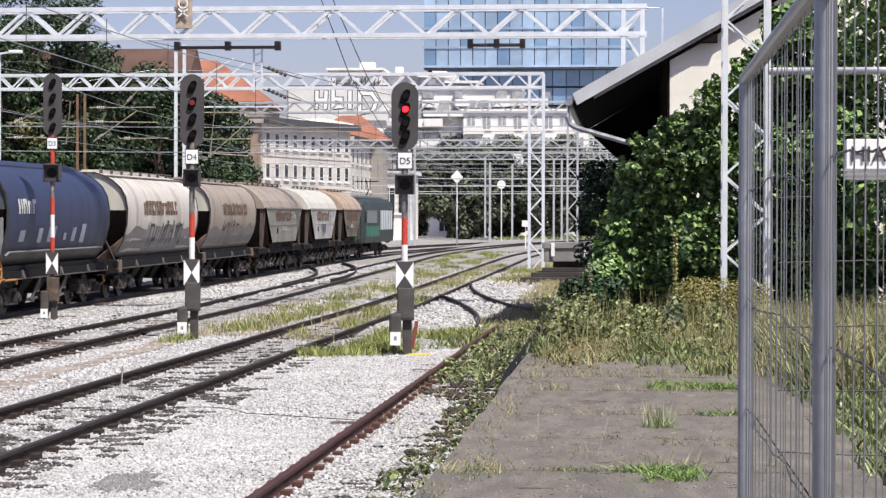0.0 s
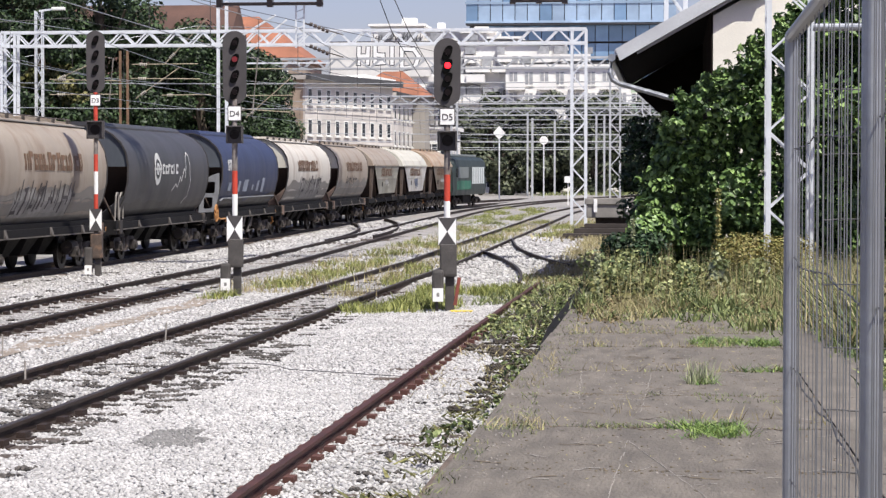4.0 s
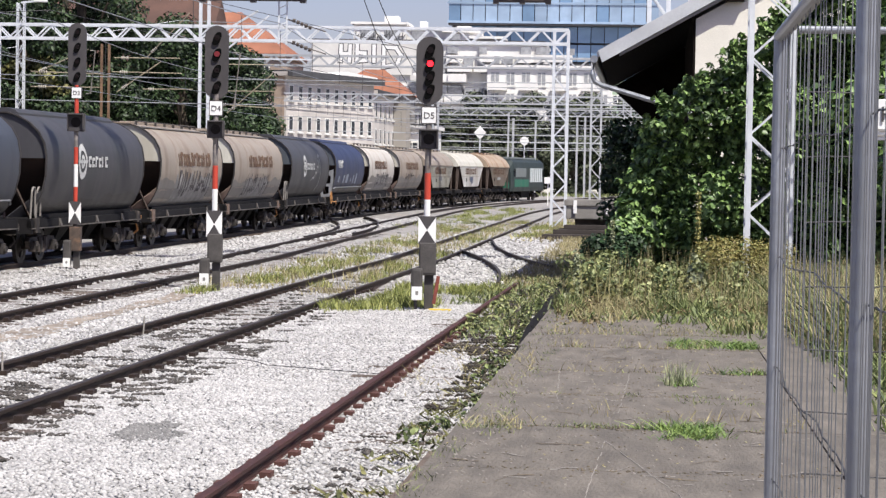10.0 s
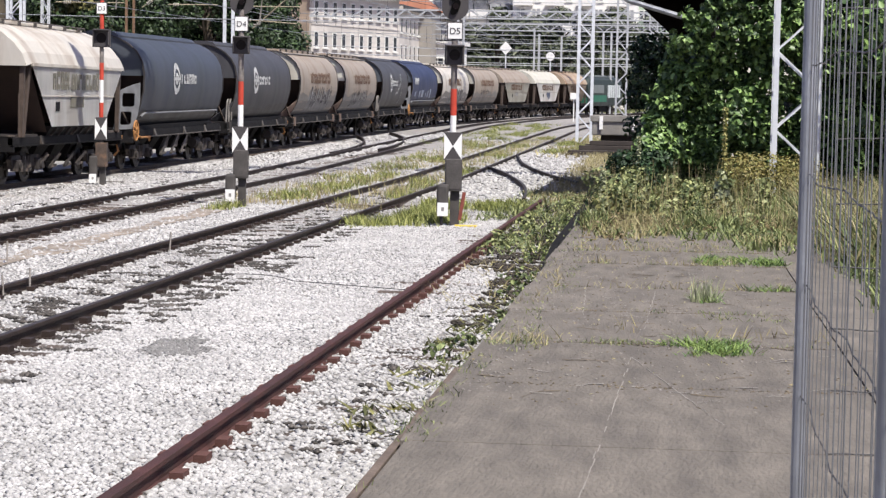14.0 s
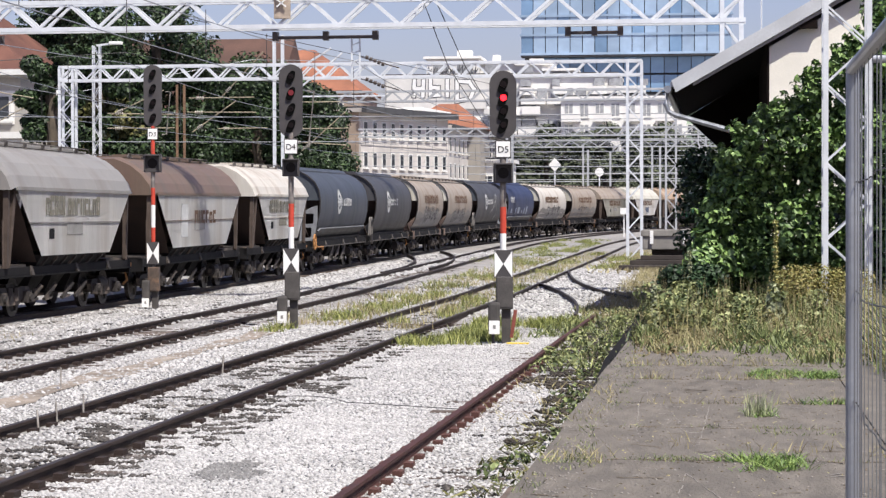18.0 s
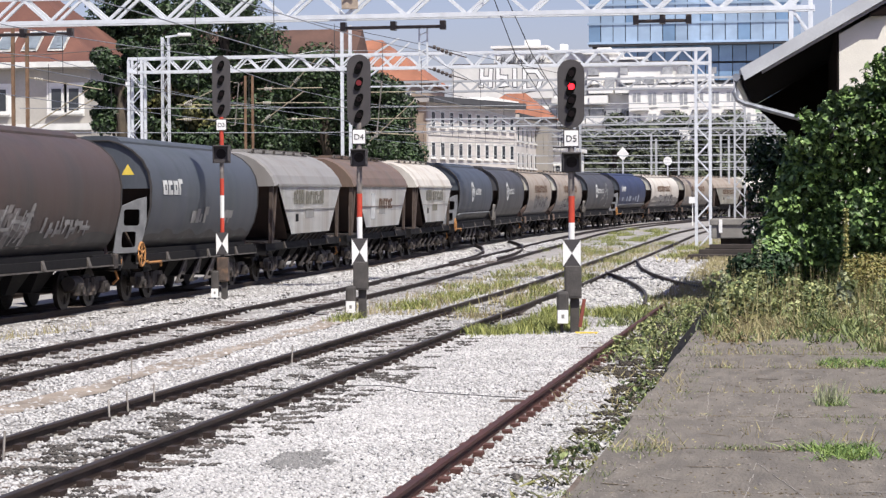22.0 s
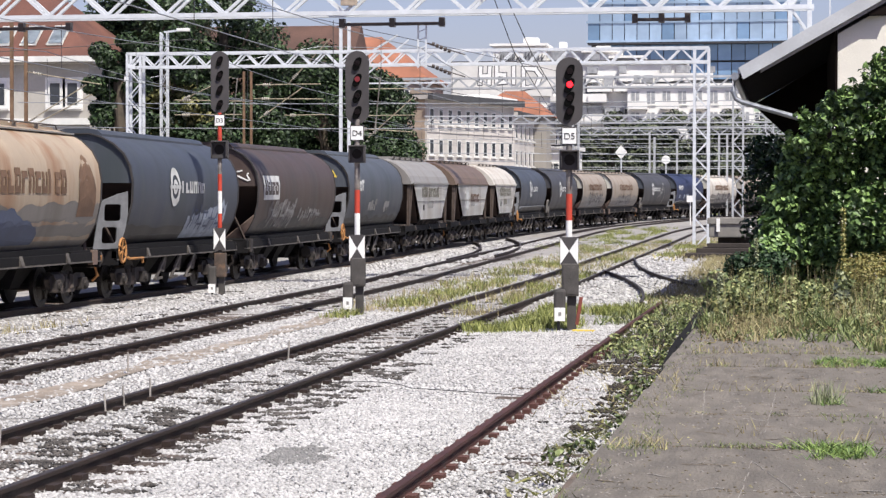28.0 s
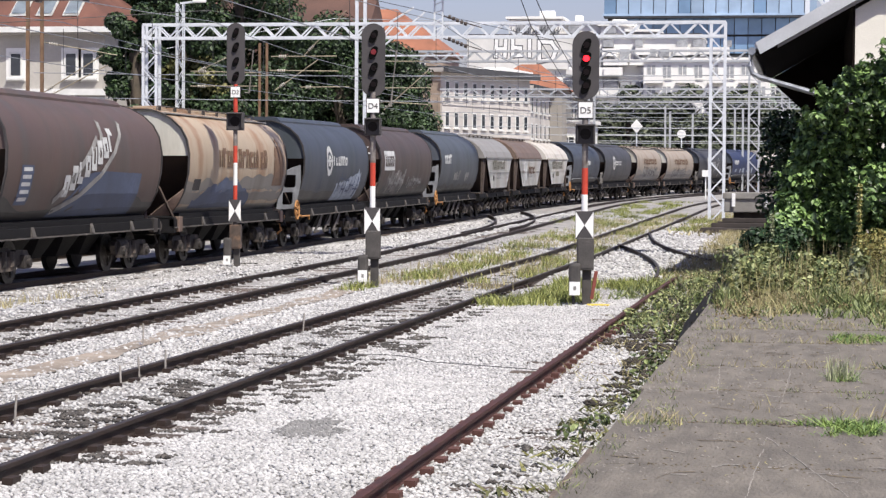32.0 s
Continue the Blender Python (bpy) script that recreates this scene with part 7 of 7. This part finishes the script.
tagged(put("bramble", fast_mesh("bramble", V, F), BRAMBLE), "low dark bramble along the platform's foot", "weeds", kind="stuff")
vc = [(rng.uniform(-2.9, -1.8), rng.uniform(31, 52), rng.uniform(-0.15, 0.05)) for k in range(60)]
V, F = leaf_cloud(rng, vc, rng.uniform(0.08, 0.22, 60), 1900, (0.04, 0.10), 0.6)
tagged(put("bramble", fast_mesh("bramble", V, F), WEED), "thick weeds over the siding's end", "weeds", kind="stuff")


def mullein(x, y, h, label):
    m = empty("mullein", label, "weed", "mulleins")
    bm = tube(B(), [(x, y, PZ), (x + 0.02, y, PZ + h)], 0.016, 6)
    part("stalk", bm, GRASS, m)
    r = np.random.default_rng(int(h * 100))
    cs = [(x + 0.01, y, PZ + h * (0.45 + 0.53 * k / 12)) for k in range(13)]
    V, F = leaf_cloud(r, cs, [0.045] * 13, 420, (0.025, 0.055))
    put("flower_spike", fast_mesh("flower_spike", V, F), YELLOWFL if h > 1.5 else SAGE, m, "pale yellow flower spike" if h > 1.5 else "pale grey-green seed spike")
    cs = [(x, y, PZ + h * 0.4 * k / 6) for k in range(7)]
    V, F = leaf_cloud(r, cs, [0.22, 0.2, 0.17, 0.14, 0.12, 0.1, 0.08], 380, (0.08, 0.22))
    put("leaves", fast_mesh("leaves", V, F), SAGE, m)


mullein(-0.66, 38, 1.2, "tall grey-green mullein stalk on the platform")
mullein(0.76, 34, 1.75, "tall mullein with a yellow flower spike")
mullein(-1.10, 32.5, 0.75, "short mullein stalk at the platform edge")

# pale scratches and stray litter on the concrete
for x0, y0, x1, y1 in ((-0.28, 15.1, -0.41, 9.4), (-0.28, 15.1, 0.30, 12.0), (-0.22, 17.0, -0.16, 20.5), (-0.75, 18.0, -0.85, 21.0)):
    rs = random.Random(int(y1 * 10))
    bm = B()
    for k in range(26):
        if rs.random() < 0.88:
            u, j = k / 26, rs.uniform(-0.006, 0.006)
            beam(bm, (x0 + (x1 - x0) * u + j, y0 + (y1 - y0) * u, PZ + 0.0005), (x0 + (x1 - x0) * (u + 1 / 26) + j, y0 + (y1 - y0) * (u + 1 / 26), PZ + 0.0005), rs.uniform(0.004, 0.008), 0.004)
    tagged(put("scratch", mesh_of("scratch", bm), SCRATCH), "pale scratch across the concrete slab", "scratch", "scratches")


# ---- buildings ----
GLASS = mat("window_glass", (0.045, 0.05, 0.06), 0.12, var=0.2, bump=0, spec=0.6)
PLASTER = mat("pale_plaster", (0.31, 0.285, 0.255), 0.9, var=0.12, scale=0.4, fine=6, bump=0.15)
VILLAPL = mat("villa_plaster", (0.46, 0.43, 0.39), 0.9, var=0.14, scale=0.4, fine=6, bump=0.15, stain=(0.3, 0.27, 0.24), amount=0.4, sscale=0.3)
GREYPL = mat("grey_old_plaster", (0.57, 0.53, 0.495), 0.9, var=0.2, scale=0.25, fine=4, stain=(0.27, 0.25, 0.235), amount=0.5, sscale=0.15)
BRICKY = mat("bare_brick_gable", (0.42, 0.33, 0.26), 0.9, var=0.25, scale=0.6, fine=6)
WHITEPL = mat("white_block_render", (0.80, 0.78, 0.75), 0.85, var=0.08, scale=0.2, fine=3)
TILEOR = mat("orange_roof_tiles", (0.30, 0.125, 0.075), 0.85, var=0.25, scale=0.5, fine=9, bump=0.5)
TILE = mat("red_roof_tiles", (0.125, 0.056, 0.042), 0.85, var=0.25, scale=0.5, fine=9, bump=0.5, stain=(0.22, 0.10, 0.07), amount=0.5, sscale=0.3)
TILEBROWN = mat("brown_roof_tiles", (0.105, 0.058, 0.045), 0.85, var=0.25, scale=0.5, fine=9, bump=0.5)
TARROOF = mat("dark_roof_felt", (0.07, 0.07, 0.075), 0.8, var=0.2)
FRAMEW = mat("window_frame_white", (0.72, 0.71, 0.68), 0.6, var=0.1)
# tower glass: reflected sky and haze are put into both base colours
CURTAIN = mat("curtain_glass_sky_haze", (0.205, 0.325, 0.485), 0.10, 0.25, var=0.2, scale=0.12, fine=0.6, bump=0, spec=0.7, vary=0.2)
CURTAINL = mat("pale_glass_sky_haze", (0.38, 0.50, 0.65), 0.15, 0.2, var=0.2, scale=0.12, fine=0.6, bump=0, spec=0.7, vary=0.12)
GRAFL = mat("graffiti_outline", (0.09, 0.09, 0.10), 0.8, var=0.2)
GREYBAND = mat("grey_white_band", (0.66, 0.64, 0.61), 0.85, var=0.12, scale=0.3, fine=3)
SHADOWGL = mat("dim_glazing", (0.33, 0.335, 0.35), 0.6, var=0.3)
SKYGLASS = mat("skylight_glass", (0.35, 0.40, 0.45), 0.15, var=0.15, bump=0, spec=0.6)
GREENWALL = mat("green_wall", (0.34, 0.43, 0.33), 0.9, var=0.1, scale=0.3, fine=4)


def window(house, w, h, m, frame=FRAMEW, mull=True, glass=GLASS):
    """A window set into a wall that faces -y of the pose m; its sill and bars stand proud."""
    win = put("window", mesh_of("window", box(B(), -w / 2, w / 2, -0.04, 0.05, 0, h)), frame, house, m=m)
    n = 2 if mull else 1
    g = (w - 0.12 * (n + 1)) / n
    for k in range(n):
        x = -w / 2 + 0.12 + k * (g + 0.12)
        put("pane", mesh_of("pane", box(B(), x, x + g, -0.06, -0.045, 0.12, h - 0.12)), glass, win)
    put("sill", mesh_of("sill", box(B(), -w / 2 - 0.1, w / 2 + 0.1, -0.18, 0.0, -0.12, 0)), frame, win)
    return win


def block(name, label, x, y, w, d, h, wall, turn=0, storeys=3, cols=6, z=0.0, win=(1.1, 1.6), roof=None, roof_h=0.0, cornice=True, side_cols=0, first=1.0, frame=FRAMEW, roofmat=None, glass=GLASS, hip=False, top=None, balconies=False):
    """A building with its front left lower corner at (x, y), front along +x of its own frame, turned about z."""
    b = empty(name, label, "building", "buildings", m=pose(x, y, z, 0, 0, turn))
    part("wall", box(B(), 0, w, 0, d, 0, h), wall, b)
    sh = ((top or h) - first) / storeys
    for s in range(storeys):
        for c in range(cols):
            window(b, win[0], win[1], pose((c + 0.5) * w / cols, 0, first + s * sh + (sh - win[1]) * 0.4), frame, win[0] > 0.9, glass)
        if balconies:
            for c in range(0, cols, 2):
                part("balcony", box(box(B(), c * w / cols + 0.2, (c + 1.3) * w / cols, -1.3, -0.02, first + s * sh - 0.25, first + s * sh), c * w / cols + 0.2, (c + 1.3) * w / cols, -1.3, -1.18, first + s * sh, first + s * sh + 0.85), wall, b)
        for c in range(side_cols):
            window(b, win[0], win[1], pose(w, (c + 0.5) * d / side_cols, first + s * sh + (sh - win[1]) * 0.4, 0, 0, 90), frame, win[0] > 0.9, glass)
    if cornice:
        part("cornice", box(B(), -0.35, w + 0.35, -0.45, d + 0.35, h - 0.05, h + 0.35), wall, b)
    if roof == "gable":
        bm = B()
        if hip:
            v = [bm.verts.new(p) for p in ((-0.5, -0.6, h + 0.3), (w + 0.5, -0.6, h + 0.3), (w + 0.5, d + 0.5, h + 0.3), (-0.5, d + 0.5, h + 0.3), (d * 0.45, d / 2, h + roof_h), (w - d * 0.45, d / 2, h + roof_h))]
            for f in ((0, 1, 5, 4), (1, 2, 5), (2, 3, 4, 5), (3, 0, 4), (3, 2, 1, 0)):
                bm.faces.new([v[i] for i in f])
        else:
            v = [bm.verts.new(p) for p in ((-0.4, -0.6, h + 0.3), (w + 0.4, -0.6, h + 0.3), (w + 0.4, d + 0.5, h + 0.3), (-0.4, d + 0.5, h + 0.3), (-0.4, d / 2, h + roof_h), (w + 0.4, d / 2, h + roof_h))]
            for f in ((0, 1, 5, 4), (1, 2, 5), (2, 3, 4, 5), (3, 0, 4), (3, 2, 1, 0)):
                bm.faces.new([v[i] for i in f])
        part("roof", bm, roofmat or TILE, b)
    else:
        part("roof", box(B(), -0.3, w + 0.3, -0.4, d + 0.3, h + 0.36, h + 0.5), roofmat or TARROOF, b)
    return b


# villa at the far left
v = block("villa", "cream old villa with a red tiled roof", -58, 110, 20.6, 12, 9.7, VILLAPL, storeys=1, cols=2, win=(1.15, 1.55), roof="gable", roof_h=5.4, hip=True, first=1.6)
for x in (15.6, 18.72, 19.7, 22.6, 12.5, 9.4):
    part("window_surround", box(B(), x - 0.56, x + 0.56, -0.05, 0.0, 7.15, 8.95), WHITEPL, v, "pale moulded window surround")
    window(v, 0.78, 1.4, pose(x, -0.06, 7.35), FRAMEW, False)
    window(v, 0.62, 1.15, pose(x, 0, 4.2), FRAMEW, False)
part("eave_trim", box(B(), -0.7, 21.3, -0.75, -0.5, 9.75, 10.05), FRAMEW, v, "pale eave trim")
part("string_course", box(B(), -0.1, 20.7, -0.12, 0.0, 6.4, 6.75), FRAMEW, v, "pale plaster string course")
for x in (12.4, 15.2, 16.7, 18.2):
    for grow, lift, m in ((0.1, 0.05, FRAMEW), (0.0, 0.09, SKYGLASS)):
        bm = B()
        roof_y = lambda z: -0.6 + (z - 10.0) / 5.1 * 6.6
        q = [bm.verts.new((xx, roof_y(zz) - lift, zz + lift)) for xx, zz in ((x - grow, 10.75 - grow), (x + 0.75 + grow, 10.75 - grow), (x + 0.75 + grow, 11.75 + grow), (x - grow, 11.75 + grow))]
        bm.faces.new(q)
        bmesh.ops.solidify(bm, geom=bm.faces[:], thickness=0.03)
        part("roof_window", bm, m, v, "skylight in the tiles")
# brown and red roofed house behind the trees
block("apartment_house", "old house with a brown tiled roof behind trees", -70, 186, 30, 16, 11.5, PLASTER, storeys=3, cols=8, roof="gable", roof_h=7.2, roofmat=TILEBROWN)
block("apartment_house", "old house with a bright orange hipped roof", -55.2, 224, 16.2, 13, 15.3, BRICKY, storeys=5, cols=4, roof="gable", roof_h=5.2, hip=True, roofmat=TILEOR)
# old grey house beyond the trees, turned towards the yard, and the wing behind it
gh = block("long_house", "old grey four-storey house with pale window frames", -34.5, 200, 18, 10, 12.17, GREYPL, turn=70.0, storeys=4, cols=10, win=(0.86, 1.55), first=0.37, top=12.17, side_cols=0)
# tall dark fascia: the shadow line under the overhang is part of it
part("eave", box(B(), -0.6, 18.5, -1.0, -0.46, 12.08, 12.66), TARROOF, gh, "deep eave, dark and tall to take in the shadow below it")
part("gable_wall", box(B(), -0.03, 0.0, 0.2, 9.8, 0, 12.1), BRICKY, gh, "bare brick gable end")
for z in (3.1, 6.05, 9.0):
    part("string_course", box(B(), 0.0, 18.0, -0.07, -0.01, z, z + 0.14), GREYPL, gh)
bm = prism(B(), [(10.5, 12.7), (18.2, 12.7), (18.2, 12.85), (12.0, 13.1)], -0.3, 6)
part("sheet_roof", bm, WHITEPL, gh, "pale sheet roof")
wing = block("long_house", "grey wing of the old house along the line", -28.6, 219, 46, 10, 11.3, GREYPL, turn=87.0, storeys=4, cols=18, win=(0.9, 1.6), first=0.2, top=11.2)
# dark strip that paints the eave's shadow line as well
part("eave", box(B(), -0.3, 46.6, -0.75, -0.46, 11.3, 11.66), TARROOF, wing, "flat eave, dark to take in the shadow below it")
hr = empty("red_roof_house", "house with an orange hipped roof behind the grey one", "building", "buildings", m=pose(-35.2, 231, 0))
part("wall", box(B(), 0, 8.6, 0, 9, 0, 11.8), PLASTER, hr)
bm = B()
v8 = [bm.verts.new(p) for p in ((-0.4, -0.4, 11.8), (9.0, -0.4, 11.8), (9.0, 9.4, 11.8), (-0.4, 9.4, 11.8), (3.4, 4.5, 14.7), (5.6, 4.5, 14.7))]
for f in ((0, 1, 5, 4), (1, 2, 5), (2, 3, 4, 5), (3, 0, 4), (3, 2, 1, 0)):
    bm.faces.new([v8[i] for i in f])
part("roof", bm, TILEOR, hr, "orange tiled hipped roof")
# white blocks with graffiti
wb = block("white_block", "white graffitied apartment block on the skyline", -48.3, 300, 33, 14, 21.9, WHITEPL, storeys=4, cols=11, win=(1.6, 1.5), first=0.6, top=17.2)
for x0, x1, y0, h in ((6.0, 13.5, 0.5, 24.9), (13.5, 19.0, 2.0, 24.3), (19.0, 23.6, 1.0, 23.9), (22.9, 27.2, 0.2, 23.0)):
    part("upper_storey", box(B(), x0, x1, y0, y0 + 7, 22.2, h - 0.35), WHITEPL, wb)
    part("parapet", box(B(), x0 - 0.4, x1 + 0.3, y0 - 0.5, y0 + 7.4, h - 0.35, h), WHITEPL, wb)
for x0, x1, zt in ((10.1, 12.2, 25.9), (15.2, 16.2, 25.2), (20.5, 22.5, 24.6)):
    part("chimney", box(B(), x0, x1, 2.6, 4.6, 23.6, zt, 0.08), WHITEPL, wb)
for x0, x1, z0, z1 in ((7.0, 9.2, 22.6, 24.2), (10.4, 12.6, 22.5, 23.9), (14.4, 16.0, 22.5, 23.6), (20.0, 21.2, 22.4, 23.3), (24.0, 26.4, 22.2, 22.5)):
    part("dark_opening", box(B(), x0, x1, -0.1 if x0 > 23 else 0.4, 2.6, z0, z1), SHADOWGL, wb)


for k in range(8):
    part("dark_opening", box(B(), 18.2 + 1.85 * k, 19.5 + 1.85 * k, -0.5, 0.2, 18.4 + 0.2 * (k % 2), 20.2), SHADOWGL, wb)
    if k % 2:
        part("balcony", box(B(), 17.8 + 1.85 * k, 21.2 + 1.85 * k, -1.6, -0.02, 17.9, 18.7), WHITEPL, wb)


def stroke(points, w):
    """A sprayed stroke through (x, z) points: a dark outline with white paint over it."""
    for width, y, m in ((w + 0.26, -0.51, GRAFL), (w, -0.56, WHITE)):
        for k, ((xa, za), (xc, zc)) in enumerate(zip(points, points[1:])):
            d = Vector((xc - xa, zc - za)).normalized() * width / 2
            bm = B()
            yy = y - 0.0011 * (len(wb.children) % 23)
            bm.faces.new([bm.verts.new(q) for q in ((xa - d.x - d.y, yy, za - d.y + d.x), (xa - d.x + d.y, yy, za - d.y - d.x), (xc + d.x + d.y, yy, zc + d.y - d.x), (xc + d.x - d.y, yy, zc + d.y + d.x))])
            part("graffiti", bm, m, wb, "large white sprayed letter with a dark outline" if m is GRAFL else "")


part("blank_band", box(B(), 0.2, 17, -0.5, -0.06, 17.4, 21.8), GREYBAND, wb, "blank grey-white upper wall")
for pts in (((4.3, 19.3), (4.4, 21.4)), ((4.35, 20.3), (5.65, 20.3)), ((5.6, 19.3), (5.7, 21.4)), ((6.7, 19.3), (6.7, 21.6)), ((6.7, 20.5), (7.8, 20.4), (7.9, 19.4), (6.7, 19.3)),
            ((9.1, 19.3), (9.1, 20.6)), ((9.1, 21.0), (9.1, 21.4)), ((10.5, 18.5), (10.5, 21.3), (12.2, 21.2), (12.9, 20.2), (12.4, 18.8), (10.5, 18.5))):
    stroke(pts, 0.50)
rgr = random.Random(3)
for k in range(12):
    x = 6.4 + 0.6 * k
    bm = beam(B(), (x, 0.36, 22.5), (x + rgr.uniform(-0.2, 0.3), 0.36, 23.0 + rgr.uniform(0.1, 0.9)), 0.1)
    beam(bm, (x, 0.36, 22.6), (x + rgr.uniform(0.3, 0.6), 0.36, 22.7 + rgr.uniform(0.0, 0.8)), 0.09)
    part("scrawl", bm, GRAFL, wb)
for k in range(70):
    x, z = 14 + 22 * rgr.random(), rgr.choice((8.2, 11.0, 13.9, 16.8, 19.6))
    part("balcony", box(B(), x, x + rgr.uniform(1.2, 3.2), -rgr.uniform(1.1, 1.8), -0.51, z - 0.2 - 0.003 * k, z + rgr.uniform(0.5, 0.9)), WHITEPL if k % 3 else GREYBAND, wb)
    x += rgr.uniform(-1, 1)
    part("dark_opening", box(B(), x, x + rgr.uniform(0.7, 1.7), -0.62 - 0.006 * k, 0.2, z + 0.9, z + 0.9 + rgr.uniform(0.7, 1.3)), SHADOWGL, wb)
block("white_block", "white balconied apartment block", -22.5, 292, 17, 12, 18.2, WHITEPL, storeys=6, cols=8, win=(1.3, 1.9), balconies=True, glass=SHADOWGL)
block("white_block", "stepped white apartment block", -32, 330, 22, 12, 20.5, WHITEPL, storeys=7, cols=9, win=(1.3, 1.4), glass=SHADOWGL)
block("green_house", "pale green low building behind the gantries", -12, 300, 26, 12, 16.5, GREENWALL, storeys=4, cols=9, win=(1.4, 1.4))
block("white_house", "small white house with arched windows", -30.5, 236, 6.5, 8, 8.2, WHITEPL, storeys=1, cols=4, win=(1.4, 3.0), first=2.8)
block("white_house", "white low house behind trees", -20, 275, 18, 8, 9.5, WHITEPL, storeys=3, cols=8, win=(1.2, 1.3))


def tower():
    t = empty("glass_tower", "blue glass office tower above the roofs", "building", "buildings")
    x0, x1, y = -40.3, 1.1, 420
    part("core", box(B(), x0 + 0.5, x1 - 0.5, y + 3.2, y + 30, 0, 62), TARROOF, t)
    for s in range(10):
        zb = 34.4 + s * 3.75
        if s > 6:
            break
        part("floor_band", box(B(), x0 - 0.2, x1 + 0.2, y - 0.1, y + 0.5, zb - 0.45, zb), CURTAINL, t)
        for k in range(17):
            a = x0 + (x1 - x0) * k / 17
            put("pane", mesh_of("pane", box(B(), a + 0.08, a + (x1 - x0) / 17 - 0.08, y + 0.1, y + 0.3, zb, zb + 3.3)), CURTAINL if (k * 7 + s * 3) % 6 else CURTAIN, t)
    for s in range(9):
        zb = 0.8 + s * 3.7
        for k in range(14):
            a = x0 + 4.2 + (x1 - x0 - 4.2) * k / 14
            put("pane", mesh_of("pane", box(B(), a + 0.08, a + (x1 - x0 - 4.2) / 14 - 0.08, y + 2.5, y + 2.7, zb, zb + 3.3)), CURTAIN, t)
    part("soffit", box(B(), x0, x1, y, y + 3, 33.6, 33.95), TARROOF, t)


tower()
# small round and diamond signs far down the line
for x, y, z, kind in ((-16.0, 200, 7.0, "diamond"), (-12.4, 210, 6.5, "disc")):
    s = empty("track_sign", "white %s sign on a thin post by the far tracks" % kind, "sign", "track signs")
    part("post", beam(B(), (x, y, rise(y) - 0.3), (x, y, z), 0.14, seg=8), GALV, s)
    if kind == "disc":
        part("plate", beam(B(), (x, y - 0.1, z), (x, y - 0.05, z), 0.85, seg=20), WHITE, s)
    else:
        part("plate", prism(B(), [(x, z - 0.66), (x + 0.58, z), (x, z + 0.66), (x - 0.58, z)], y - 0.12, y - 0.06), WHITE, s)
for x, y, h in ((-13.2, 205, 7.6), (-12.4, 230, 8.0), (-7.4, 215, 8.2), (-6.6, 215, 8.2), (-10, 250, 9), (-3, 240, 9), (-16, 240, 9), (-19.5, 190, 8.5), (-19, 190, 8.5)):
    tagged(put("catenary_mast", mesh_of("catenary_mast", beam(B(), (x, y, rise(y) - 0.4), (x, y, h + rise(y)), 0.2)), FARSTEEL), "slim silver catenary mast far down the line", "mast", "far masts")
tagged(put("white_marker", mesh_of("white_marker", beam(box(B(), -8.14, -7.58, 165, 165.1, 2.30, 2.80), (-7.86, 165.2, 0.3), (-7.86, 165.2, 2.75), 0.08)), WHITE), "small white track marker board", "marker")


# ---- what moves ----
def motions():
    steps = [k * 1.0 for k in range(33)]
    for wagon, mid in TRAIN:
        walk(wagon, [(t, on_track(mid + gone(t))) for t in steps])
    # wheelsets roll with the train: one keyed turn, shared by all of a kind
    first = {}
    turn = math.degrees(1 / 0.46)
    t, times = 0.0, [0.0]
    while t < 32.0:
        t = min(32.0, t + 0.1)
        times.append(round(t, 3))
    for wheel, d in ROLLING:
        if d not in first:
            walk(wheel, [(q, pose(0, d, 0.46, -turn * gone(q), 0, 0)) for q in times])
            first[d] = wheel
        else:
            src = first[d].animation_data
            wheel.rotation_mode = "QUATERNION"
            wheel.animation_data_create()
            wheel.animation_data.action = src.action
            wheel.animation_data.action_slot = src.action_slot


motions()
